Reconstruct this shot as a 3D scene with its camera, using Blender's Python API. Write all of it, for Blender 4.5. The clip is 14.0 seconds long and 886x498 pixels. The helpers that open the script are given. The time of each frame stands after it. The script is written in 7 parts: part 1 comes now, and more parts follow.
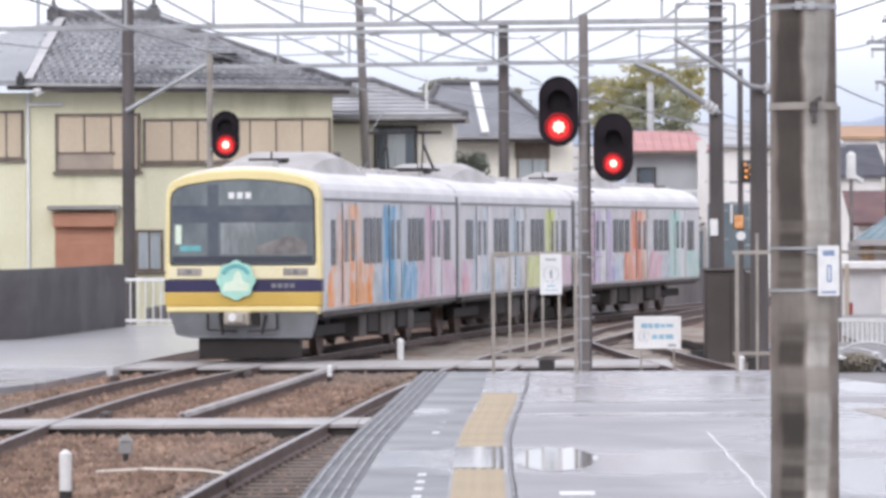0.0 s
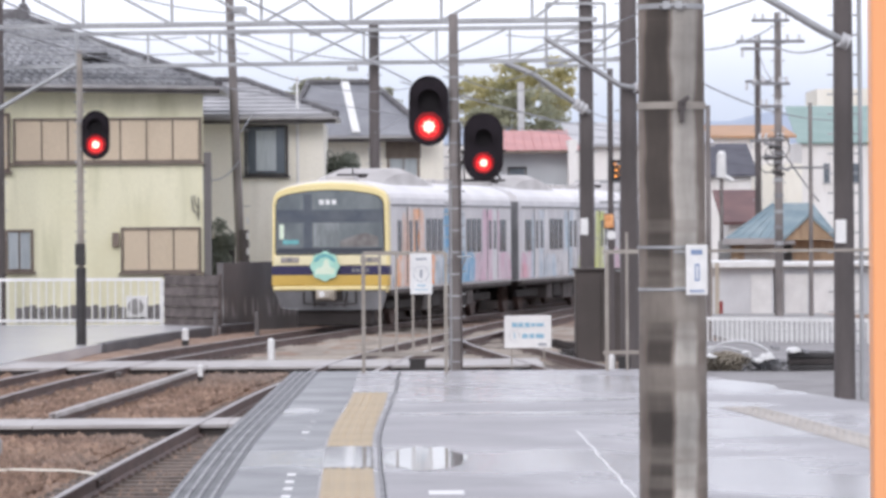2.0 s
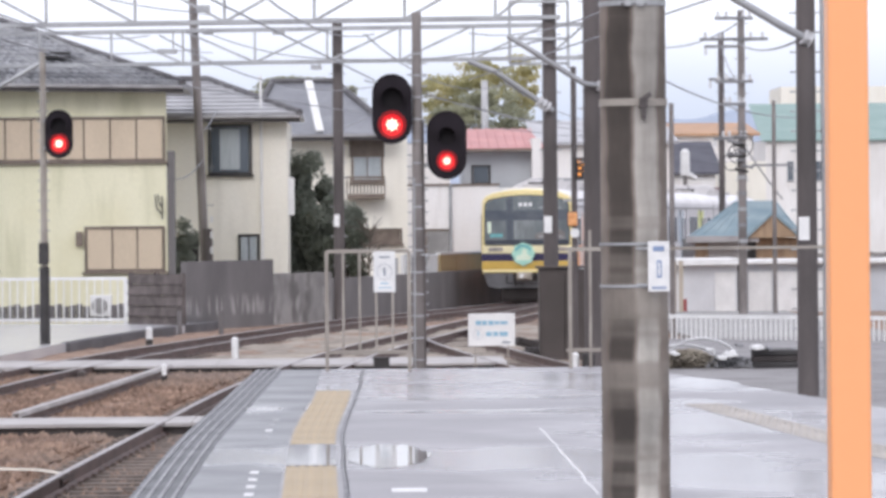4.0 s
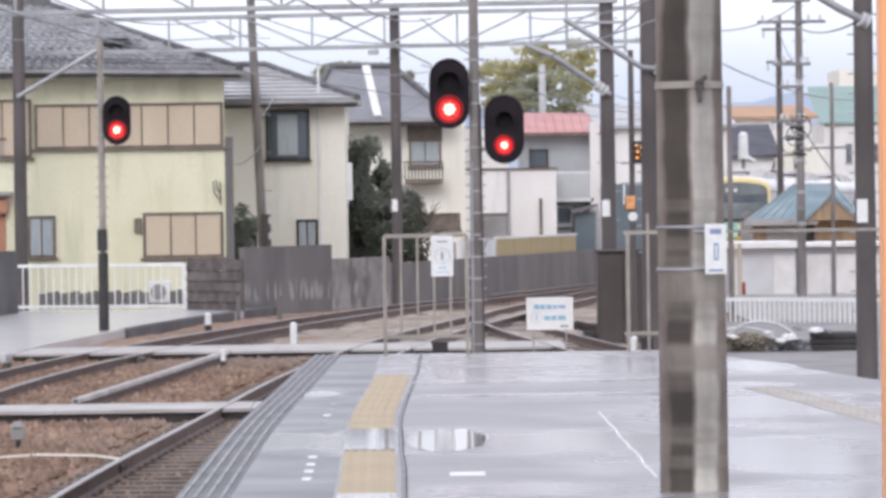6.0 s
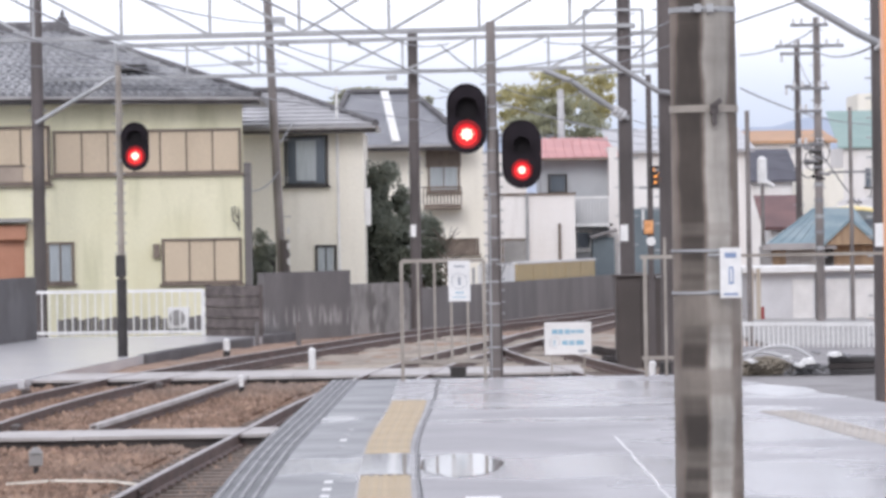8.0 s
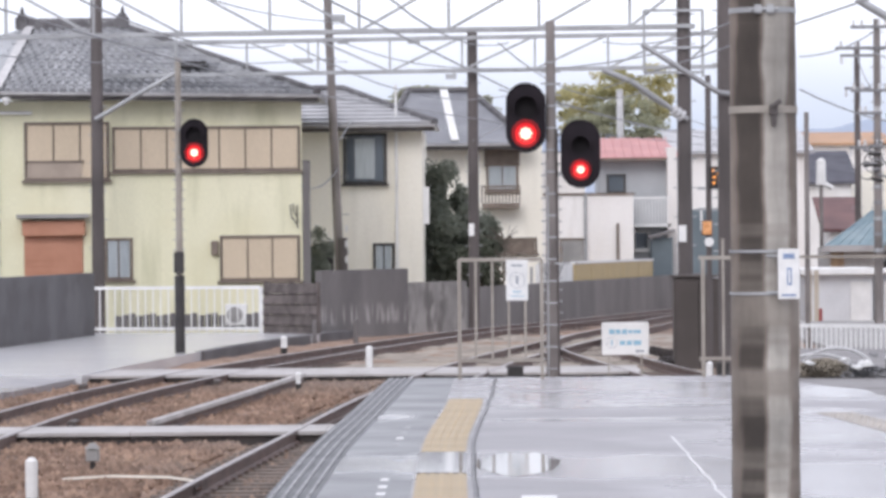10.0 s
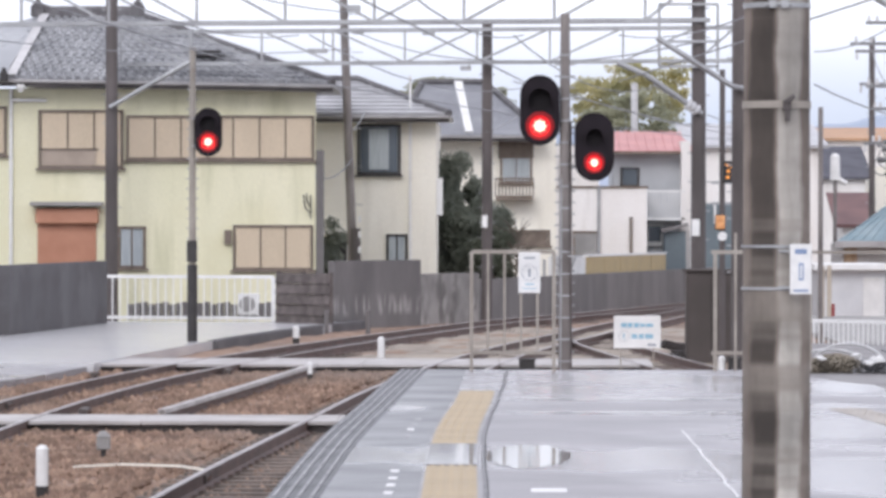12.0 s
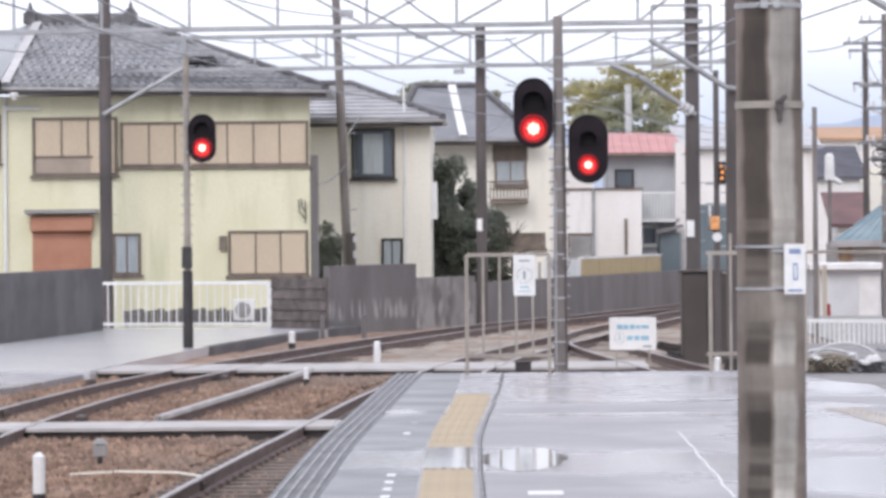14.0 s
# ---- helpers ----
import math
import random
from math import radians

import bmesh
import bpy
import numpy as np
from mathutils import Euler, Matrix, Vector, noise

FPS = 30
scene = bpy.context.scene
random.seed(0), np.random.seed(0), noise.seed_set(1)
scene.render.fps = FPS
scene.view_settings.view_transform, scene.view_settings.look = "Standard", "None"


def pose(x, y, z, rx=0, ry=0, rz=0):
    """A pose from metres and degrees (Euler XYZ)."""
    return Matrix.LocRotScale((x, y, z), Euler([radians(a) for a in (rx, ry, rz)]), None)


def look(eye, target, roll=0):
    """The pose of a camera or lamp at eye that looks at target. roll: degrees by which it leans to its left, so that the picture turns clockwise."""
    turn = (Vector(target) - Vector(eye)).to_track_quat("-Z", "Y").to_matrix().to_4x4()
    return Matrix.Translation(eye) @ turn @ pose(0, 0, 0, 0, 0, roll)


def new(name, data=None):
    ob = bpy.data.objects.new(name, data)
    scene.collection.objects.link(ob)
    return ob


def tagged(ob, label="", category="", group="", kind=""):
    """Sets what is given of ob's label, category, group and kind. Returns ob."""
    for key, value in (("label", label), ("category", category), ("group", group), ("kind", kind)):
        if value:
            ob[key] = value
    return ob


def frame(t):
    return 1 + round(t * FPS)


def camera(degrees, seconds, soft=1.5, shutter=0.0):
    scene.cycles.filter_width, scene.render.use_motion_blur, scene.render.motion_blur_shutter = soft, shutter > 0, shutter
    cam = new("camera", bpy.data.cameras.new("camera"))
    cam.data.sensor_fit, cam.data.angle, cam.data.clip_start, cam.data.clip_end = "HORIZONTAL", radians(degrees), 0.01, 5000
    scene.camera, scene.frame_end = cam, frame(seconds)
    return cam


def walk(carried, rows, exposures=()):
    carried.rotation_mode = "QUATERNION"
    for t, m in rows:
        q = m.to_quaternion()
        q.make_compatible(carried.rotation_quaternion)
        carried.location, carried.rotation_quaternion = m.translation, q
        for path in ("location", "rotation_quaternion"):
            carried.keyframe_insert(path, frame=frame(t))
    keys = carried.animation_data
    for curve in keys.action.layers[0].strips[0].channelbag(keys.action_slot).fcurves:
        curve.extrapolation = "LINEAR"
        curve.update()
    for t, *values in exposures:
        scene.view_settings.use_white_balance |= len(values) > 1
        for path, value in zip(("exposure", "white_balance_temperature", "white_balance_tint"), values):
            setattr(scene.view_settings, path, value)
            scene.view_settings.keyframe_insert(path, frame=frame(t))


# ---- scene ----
# Metres; x to the right along the picture, y away from the eye, z up from the top of the rails.
cam = camera(11.935, 14.0, soft=3.4)
ROWS = [
    (0, -0.070, 2.346, 1.152, -0.285, 0.30),
    (0.5, -0.072, 2.346, 0.607, -0.349, 0.28),
    (1, -0.063, 2.351, 0.083, -0.362, 0.50),
    (1.5, -0.064, 2.351, -0.315, -0.217, 0.59),
    (2, -0.057, 2.346, -0.587, -0.301, 0.39),
    (2.5, -0.050, 2.347, -0.860, -0.057, 0.46),
    (2.7, -0.050, 2.347, -1.075, -0.080, 0.46),
    (4.8, -0.044, 2.335, -0.978, -0.393, 0.68),
    (5, -0.044, 2.337, -0.896, -0.352, 0.79),
    (5.5, -0.038, 2.329, -0.716, -0.639, 0.82),
    (6, -0.037, 2.335, -0.280, -0.522, 0.82),
    (6.5, -0.031, 2.326, -0.295, -0.564, 0.61),
    (7, -0.026, 2.333, -0.162, -0.235, 0.66),
    (7.5, -0.019, 2.329, -0.392, -0.078, 0.95),
    (8, -0.014, 2.330, -0.017, -0.174, 0.97),
    (8.5, -0.009, 2.325, 0.670, 0.126, 0.91),
    (8.7, -0.009, 2.325, 0.905, 0.080, 0.89),
    (10.8, -0.017, 2.328, 0.766, -0.245, 0.25),
    (11, -0.017, 2.328, 0.940, -0.257, 0.20),
    (11.5, -0.009, 2.327, 1.049, -0.215, 0.16),
    (12, -0.009, 2.329, 0.949, -0.293, -0.08),
    (12.5, -0.010, 2.325, 0.838, -0.613, 0.17),
    (13, -0.007, 2.326, 0.779, -0.812, 0.35),
    (13.5, -0.001, 2.330, 0.859, -0.468, 0.43),
    (14, -0.002, 2.328, 0.884, -0.243, 0.51),
]
walk(cam, [(t, pose(x, 0.0, z, 90 + pitch, roll, yaw)) for t, x, z, yaw, pitch, roll in ROWS],
     exposures=[(t, e, 6350, 14) for t, e in ((0.0, 0.20), (0.5, 0.10), (2.5, 0.13), (8.5, 0.15), (11.0, 0.13), (12.0, 0.14), (12.5, 0.22), (13.0, 0.32), (13.5, 0.27), (14.0, 0.20))])

# ---- light: a bright overcast sky after rain ----
world = bpy.data.worlds.new("overcast_sky")
scene.world = world
world.use_nodes = True
wt = world.node_tree
wt.nodes.clear()
w_out = wt.nodes.new("ShaderNodeOutputWorld")
w_bg = wt.nodes.new("ShaderNodeBackground")
w_sky = wt.nodes.new("ShaderNodeTexSky")
w_sky.sky_type, w_sky.sun_disc = "NISHITA", False
w_sky.sun_elevation, w_sky.sun_rotation = radians(48), radians(150)
w_dim = wt.nodes.new("ShaderNodeVectorMath")
w_dim.operation = "SCALE"
w_dim.inputs["Scale"].default_value = 0.12
w_co = wt.nodes.new("ShaderNodeTexCoord")
w_map = wt.nodes.new("ShaderNodeMapping")
w_map.inputs["Scale"].default_value = (6, 6, 22)
w_noise = wt.nodes.new("ShaderNodeTexNoise")
w_noise.inputs["Scale"].default_value = 1.6
w_noise.inputs["Detail"].default_value = 4
w_ramp = wt.nodes.new("ShaderNodeValToRGB")
w_ramp.color_ramp.elements[0].position, w_ramp.color_ramp.elements[1].position = 0.35, 0.65
w_ramp.color_ramp.elements[0].color = (0.88, 0.90, 0.98, 1)
w_ramp.color_ramp.elements[1].color = (1.0, 1.01, 1.06, 1)
w_mix = wt.nodes.new("ShaderNodeMix")
w_mix.data_type = "RGBA"
w_mix.inputs[0].default_value = 0.9
wt.links.new(w_co.outputs["Generated"], w_map.inputs["Vector"])
wt.links.new(w_map.outputs["Vector"], w_noise.inputs["Vector"])
wt.links.new(w_noise.outputs["Fac"], w_ramp.inputs["Fac"])
wt.links.new(w_sky.outputs["Color"], w_dim.inputs[0])
wt.links.new(w_dim.outputs["Vector"], w_mix.inputs[6])
# the cloud darkens to blue-grey towards the horizon, all the way round
w_sep = wt.nodes.new("ShaderNodeSeparateXYZ")
w_low = wt.nodes.new("ShaderNodeMapRange")
w_low.interpolation_type = "SMOOTHSTEP"
w_low.inputs["From Min"].default_value, w_low.inputs["From Max"].default_value = 0.010, 0.070
w_haze = wt.nodes.new("ShaderNodeMix")
w_haze.data_type = "RGBA"
w_haze.inputs[6].default_value = (0.47, 0.54, 0.67, 1)
wt.links.new(w_co.outputs["Generated"], w_sep.inputs[0])
wt.links.new(w_sep.outputs["Z"], w_low.inputs["Value"])
wt.links.new(w_low.outputs["Result"], w_haze.inputs[0])
wt.links.new(w_ramp.outputs["Color"], w_haze.inputs[7])
wt.links.new(w_haze.outputs[2], w_mix.inputs[7])
wt.links.new(w_mix.outputs[2], w_bg.inputs["Color"])
wt.links.new(w_bg.outputs["Background"], w_out.inputs["Surface"])
w_bg.inputs["Strength"].default_value = 1.22
sun_data = bpy.data.lights.new("sun", "SUN")
sun_data.energy, sun_data.angle, sun_data.color = 1.0, radians(25), (1.0, 0.97, 0.93)
sun = new("sun", sun_data)
sun.matrix_world = look((-20, -35, 60), (0, 60, 0))


# ---- materials ----
def material(name, a, b=None, scale=3.0, fine=40.0, rough=0.7, rough2=None, metal=0.0, bump=0.15, stretch=(1, 1, 1), spec=0.4, per_piece=0.0, emit=None, grain=0.14):
    """Two colours mixed by broad noise, darkened by fine grain, with relief; per_piece varies each object's brightness."""
    m = bpy.data.materials.new(name)
    m.use_nodes = True
    nt = m.node_tree
    p = nt.nodes["Principled BSDF"]
    co = nt.nodes.new("ShaderNodeTexCoord")
    mp = nt.nodes.new("ShaderNodeMapping")
    mp.inputs["Scale"].default_value = stretch
    nt.links.new(co.outputs["Object"], mp.inputs["Vector"])
    n1 = nt.nodes.new("ShaderNodeTexNoise")
    n1.inputs["Scale"].default_value, n1.inputs["Detail"].default_value = scale, 5
    n2 = nt.nodes.new("ShaderNodeTexNoise")
    n2.inputs["Scale"].default_value, n2.inputs["Detail"].default_value = fine, 3
    for n in (n1, n2):
        nt.links.new(mp.outputs["Vector"], n.inputs["Vector"])
    b = b or tuple(c * 0.8 for c in a)
    ramp = nt.nodes.new("ShaderNodeValToRGB")
    ramp.color_ramp.elements[0].position, ramp.color_ramp.elements[1].position = 0.36, 0.64
    ramp.color_ramp.elements[0].color, ramp.color_ramp.elements[1].color = (*b, 1), (*a, 1)
    nt.links.new(n1.outputs["Fac"], ramp.inputs["Fac"])
    hsv = nt.nodes.new("ShaderNodeHueSaturation")
    nt.links.new(ramp.outputs["Color"], hsv.inputs["Color"])
    val = nt.nodes.new("ShaderNodeMapRange")
    val.inputs["To Min"].default_value, val.inputs["To Max"].default_value = 1 - grain, 1 + grain
    nt.links.new(n2.outputs["Fac"], val.inputs["Value"])
    last = val.outputs["Result"]
    if per_piece:
        info = nt.nodes.new("ShaderNodeObjectInfo")
        geo = nt.nodes.new("ShaderNodeNewGeometry")
        add = nt.nodes.new("ShaderNodeMath")
        add.operation = "ADD"
        nt.links.new(info.outputs["Random"], add.inputs[0])
        nt.links.new(geo.outputs["Random Per Island"], add.inputs[1])
        r = nt.nodes.new("ShaderNodeMapRange")
        r.inputs["From Max"].default_value = 2.0
        r.inputs["To Min"].default_value, r.inputs["To Max"].default_value = 1 - per_piece, 1 + per_piece
        nt.links.new(add.outputs[0], r.inputs["Value"])
        mul = nt.nodes.new("ShaderNodeMath")
        mul.operation = "MULTIPLY"
        nt.links.new(last, mul.inputs[0])
        nt.links.new(r.outputs["Result"], mul.inputs[1])
        last = mul.outputs[0]
    nt.links.new(last, hsv.inputs["Value"])
    nt.links.new(hsv.outputs["Color"], p.inputs["Base Color"])
    rr = nt.nodes.new("ShaderNodeMapRange")
    rr.inputs["To Min"].default_value, rr.inputs["To Max"].default_value = rough, rough if rough2 is None else rough2
    nt.links.new(n1.outputs["Fac"], rr.inputs["Value"])
    nt.links.new(rr.outputs["Result"], p.inputs["Roughness"])
    p.inputs["Metallic"].default_value = metal
    p.inputs["Specular IOR Level"].default_value = spec
    if bump:
        bp = nt.nodes.new("ShaderNodeBump")
        bp.inputs["Strength"].default_value, bp.inputs["Distance"].default_value = bump, 0.02
        nt.links.new(n2.outputs["Fac"], bp.inputs["Height"])
        nt.links.new(bp.outputs["Normal"], p.inputs["Normal"])
    if emit:
        p.inputs["Emission Color"].default_value = (*emit[0], 1)
        p.inputs["Emission Strength"].default_value = emit[1]
    return m


def leaf_material(name, a, b, thin=0.5, vary=0.3):
    """Leaves that pass light through as well as scatter it."""
    m = material(name, a, b, 0.6, 20, 0.75, per_piece=vary, bump=0, spec=0.15)
    nt = m.node_tree
    p = nt.nodes["Principled BSDF"]
    hsv = p.inputs["Base Color"].links[0].from_node
    tr = nt.nodes.new("ShaderNodeBsdfTranslucent")
    nt.links.new(hsv.outputs["Color"], tr.inputs["Color"])
    mix = nt.nodes.new("ShaderNodeMixShader")
    mix.inputs[0].default_value = thin
    nt.links.new(p.outputs[0], mix.inputs[1])
    nt.links.new(tr.outputs[0], mix.inputs[2])
    nt.links.new(mix.outputs[0], nt.nodes["Material Output"].inputs["Surface"])
    return m


def stain(m, colour, amount, scale, lo=0.50, hi=0.66, detail=5, seed=0.0, band=None):
    """Lays blotches or runs of a second colour over a material; band keeps them between two heights."""
    nt = m.node_tree
    p = nt.nodes["Principled BSDF"]
    base = p.inputs["Base Color"].links[0].from_socket
    co = nt.nodes.new("ShaderNodeTexCoord")
    mp = nt.nodes.new("ShaderNodeMapping")
    mp.inputs["Scale"].default_value = scale
    mp.inputs["Location"].default_value = (seed, seed * 0.7, seed * 1.3)
    nt.links.new(co.outputs["Object"], mp.inputs["Vector"])
    n = nt.nodes.new("ShaderNodeTexNoise")
    n.inputs["Scale"].default_value, n.inputs["Detail"].default_value = 1.0, detail
    nt.links.new(mp.outputs["Vector"], n.inputs["Vector"])
    k = nt.nodes.new("ShaderNodeMapRange")
    k.inputs["From Min"].default_value, k.inputs["From Max"].default_value, k.inputs["To Max"].default_value = lo, hi, amount
    nt.links.new(n.outputs["Fac"], k.inputs["Value"])
    fac = k.outputs["Result"]
    if band:
        sep = nt.nodes.new("ShaderNodeSeparateXYZ")
        nt.links.new(co.outputs["Object"], sep.inputs[0])
        ramp = nt.nodes.new("ShaderNodeValToRGB")
        mr = nt.nodes.new("ShaderNodeMapRange")
        mr.inputs["From Min"].default_value, mr.inputs["From Max"].default_value = band
        nt.links.new(sep.outputs["Z"], mr.inputs["Value"])
        nt.links.new(mr.outputs["Result"], ramp.inputs["Fac"])
        e = ramp.color_ramp.elements
        e[0].position, e[0].color = 0.0, (0, 0, 0, 1)
        e[1].position, e[1].color = 1.0, (0, 0, 0, 1)
        for q in (0.25, 0.5):
            e.new(q).color = (1, 1, 1, 1)
        mul = nt.nodes.new("ShaderNodeMath")
        mul.operation = "MULTIPLY"
        nt.links.new(fac, mul.inputs[0])
        nt.links.new(ramp.outputs["Color"], mul.inputs[1])
        fac = mul.outputs[0]
    mix = nt.nodes.new("ShaderNodeMix")
    mix.data_type = "RGBA"
    mix.inputs[7].default_value = (*colour, 1)
    nt.links.new(fac, mix.inputs[0])
    nt.links.new(base, mix.inputs[6])
    nt.links.new(mix.outputs[2], p.inputs["Base Color"])
    return m


def glass(name, tint, rough=0.05, spec=0.7):
    m = bpy.data.materials.new(name)
    m.use_nodes = True
    p = m.node_tree.nodes["Principled BSDF"]
    p.inputs["Base Color"].default_value = (*tint, 1)
    p.inputs["Roughness"].default_value = rough
    p.inputs["Specular IOR Level"].default_value = spec
    return m


# ---- building helpers ----
class Shape:
    """Collects faces of one mesh."""

    def __init__(self):
        self.v, self.f, self.s, self.m = [], [], [], []

    def poly(self, pts, faces, smooth=False, mi=0):
        o = len(self.v)
        self.v += [tuple(p) for p in pts]
        for f in faces:
            self.f.append([o + i for i in f])
            self.s.append(smooth)
            self.m.append(mi)
        return self

    def box(self, x0, x1, y0, y1, z0, z1, mi=0):
        p = [(x, y, z) for z in (z0, z1) for y in (y0, y1) for x in (x0, x1)]
        return self.poly(p, [(0, 2, 3, 1), (4, 5, 7, 6), (0, 1, 5, 4), (2, 6, 7, 3), (0, 4, 6, 2), (1, 3, 7, 5)], mi=mi)

    def bar(self, a, b, w, h=None, mi=0):
        """A square bar from a to b."""
        a, b = Vector(a), Vector(b)
        h = h or w
        d = (b - a).normalized()
        side = d.cross(Vector((0, 0, 1)))
        side = side.normalized() if side.length > 1e-3 else Vector((1, 0, 0))
        up = side.cross(d)
        p = [q + side * (w / 2 * i) + up * (h / 2 * j) for q in (a, b) for i, j in ((-1, -1), (1, -1), (1, 1), (-1, 1))]
        return self.poly(p, [(3, 2, 1, 0), (4, 5, 6, 7), (0, 1, 5, 4), (1, 2, 6, 5), (2, 3, 7, 6), (3, 0, 4, 7)], mi=mi)

    def tube(self, a, b, r0, r1=None, n=12, mi=0, caps=True):
        a, b = Vector(a), Vector(b)
        r1 = r0 if r1 is None else r1
        d = (b - a).normalized()
        u = d.cross(Vector((0, 0, 1)))
        u = u.normalized() if u.length > 1e-3 else Vector((1, 0, 0))
        w = d.cross(u)
        ring = [u * math.cos(2 * math.pi * i / n) + w * math.sin(2 * math.pi * i / n) for i in range(n)]
        p = [a + q * r0 for q in ring] + [b + q * r1 for q in ring]
        self.poly(p, [(i, (i + 1) % n, n + (i + 1) % n, n + i) for i in range(n)], True, mi)
        if caps:
            self.poly(p, [tuple(range(n - 1, -1, -1)), tuple(range(n, 2 * n))], False, mi)
        return self

    def prism(self, outline, y0, y1, mi=0):
        """An x-z outline (counter-clockwise seen from -y) pushed from y0 to y1."""
        n = len(outline)
        p = [(x, y0, z) for x, z in outline] + [(x, y1, z) for x, z in outline]
        f = [tuple(range(n)), tuple(range(2 * n - 1, n - 1, -1))]
        f += [((i + 1) % n, i, n + i, n + (i + 1) % n) for i in range(n)]
        return self.poly(p, f, mi=mi)

    def sweep(self, path, profile, mi=0):
        """A profile of (across, up) carried along a list of points."""
        n, rings = len(profile), []
        for i, q in enumerate(path):
            a, b = Vector(path[max(0, i - 1)]), Vector(path[min(len(path) - 1, i + 1)])
            d = (b - a).normalized()
            side = Vector((d.y, -d.x, 0)).normalized()
            rings += [Vector(q) + side * s + Vector((0, 0, u)) for s, u in profile]
        f = []
        for i in range(len(path) - 1):
            for k in range(n):
                f.append((i * n + k, i * n + (k + 1) % n, (i + 1) * n + (k + 1) % n, (i + 1) * n + k))
        f += [tuple(range(n - 1, -1, -1)), tuple(range((len(path) - 1) * n, len(path) * n))]
        return self.poly(rings, f, mi=mi)

    def mesh(self, name, mats, bevel=0.0):
        me = bpy.data.meshes.new(name)
        me.from_pydata(self.v, [], self.f)
        me.polygons.foreach_set("use_smooth", self.s)
        me.polygons.foreach_set("material_index", self.m)
        for m in mats if isinstance(mats, (list, tuple)) else [mats]:
            me.materials.append(m)
        bm = bmesh.new()
        bm.from_mesh(me)
        if bevel:
            bmesh.ops.bevel(bm, geom=[e for e in bm.edges if len(e.link_faces) == 2 and e.calc_face_angle(0) > 0.6], offset=bevel, segments=2, affect="EDGES", profile=0.5)
        if len(bm.faces) < 60000:
            bmesh.ops.recalc_face_normals(bm, faces=bm.faces)
        bm.to_mesh(me)
        bm.free()
        me.update()
        return me


def part(name, shape, mats, parent=None, label="", bevel=0.0):
    ob = new(name, shape.mesh(name, mats, bevel) if isinstance(shape, Shape) else shape)
    if parent is not None:
        ob.parent = parent
    return tagged(ob, label)


def thing(name, label, category, at=(0, 0, 0), turn=0.0, group="", kind=""):
    ob = new(name)
    ob.empty_display_size = 0.2
    ob.matrix_basis = pose(*at, 0, 0, turn)
    return tagged(ob, label, category, group, kind)


def solid(name, shape, mats, label, category, group="", kind="", bevel=0.0):
    return tagged(part(name, shape, mats, None, label, bevel), label, category, group, kind)


def along(table, t):
    """A smooth curve through a table of (t, value)."""
    n = len(table)
    i = max(0, min(n - 2, sum(1 for q in table if q[0] <= t) - 1))
    (t0, v0), (t1, v1) = table[i], table[i + 1]

    def slope(k):
        a, b = table[max(0, k - 1)], table[min(n - 1, k + 1)]
        return (b[1] - a[1]) / (b[0] - a[0])
    h = t1 - t0
    u = (t - t0) / h
    if u > 1 or u < 0:
        return v1 + slope(n - 1) * (t - t1) if u > 1 else v0 + slope(0) * (t - t0)
    return (2 * u**3 - 3 * u**2 + 1) * v0 + (u**3 - 2 * u**2 + u) * h * slope(i) + (3 * u**2 - 2 * u**3) * v1 + (u**3 - u**2) * h * slope(i + 1)


M_CONCRETE = material("weathered_concrete", (0.36, 0.35, 0.34), (0.24, 0.235, 0.23), 1.2, 30, 0.75)
M_WALL_GREY = material("stained_grey_wall", (0.20, 0.188, 0.186), (0.155, 0.146, 0.145), 0.8, 25, 0.8, stretch=(1, 1, 0.3))
M_WALL_DARK = material("dark_damp_wall", (0.125, 0.12, 0.125), (0.09, 0.086, 0.09), 0.7, 25, 0.75, stretch=(1, 1, 0.6))
M_BALLAST = material("rusty_ballast", (0.39, 0.27, 0.20), (0.22, 0.142, 0.106), 1.6, 60, 0.9, bump=0.8, per_piece=0.55)
M_EARTH = material("wet_earth", (0.20, 0.18, 0.16), (0.13, 0.115, 0.10), 0.5, 20, 0.85, bump=0.5)
M_RAIL = material("rusty_rail_steel", (0.16, 0.108, 0.095), (0.095, 0.066, 0.058), 4, 60, 0.6, metal=0.3)
M_RAILHEAD = material("worn_rail_head", (0.42, 0.39, 0.39), (0.28, 0.25, 0.25), 3, 60, 0.35, metal=0.7)
M_SLEEPER = material("old_sleeper", (0.19, 0.155, 0.135), (0.11, 0.092, 0.08), 3, 30, 0.85, per_piece=0.25)
M_PAVE = material("wet_pale_paving", (0.62, 0.62, 0.63), (0.50, 0.50, 0.515), 0.35, 25, 0.3, 0.12)
M_CROSSBOARD = material("pale_crossing_boards", (0.50, 0.48, 0.47), (0.36, 0.34, 0.33), 1.5, 30, 0.6)
M_YELLOW_TILE = material("worn_yellow_tactile", (0.45, 0.345, 0.205), (0.38, 0.30, 0.185), 2.0, 30, 0.5, per_piece=0.12)
M_YELLOW_WET = material("wet_yellow_tactile", (0.45, 0.345, 0.205), (0.38, 0.30, 0.185), 2.0, 30, 0.12, per_piece=0.12, bump=0.0, spec=0.7)
M_YELLOW_WORN = material("worn_pale_tactile", (0.50, 0.45, 0.39), (0.37, 0.35, 0.335), 1.5, 30, 0.45, per_piece=0.25)
M_WHITE_LINE = material("white_road_paint", (0.80, 0.80, 0.80), (0.68, 0.68, 0.68), 6, 60, 0.6)
M_WHITE = material("white_paint", (0.80, 0.80, 0.79), (0.70, 0.70, 0.69), 2, 30, 0.5)
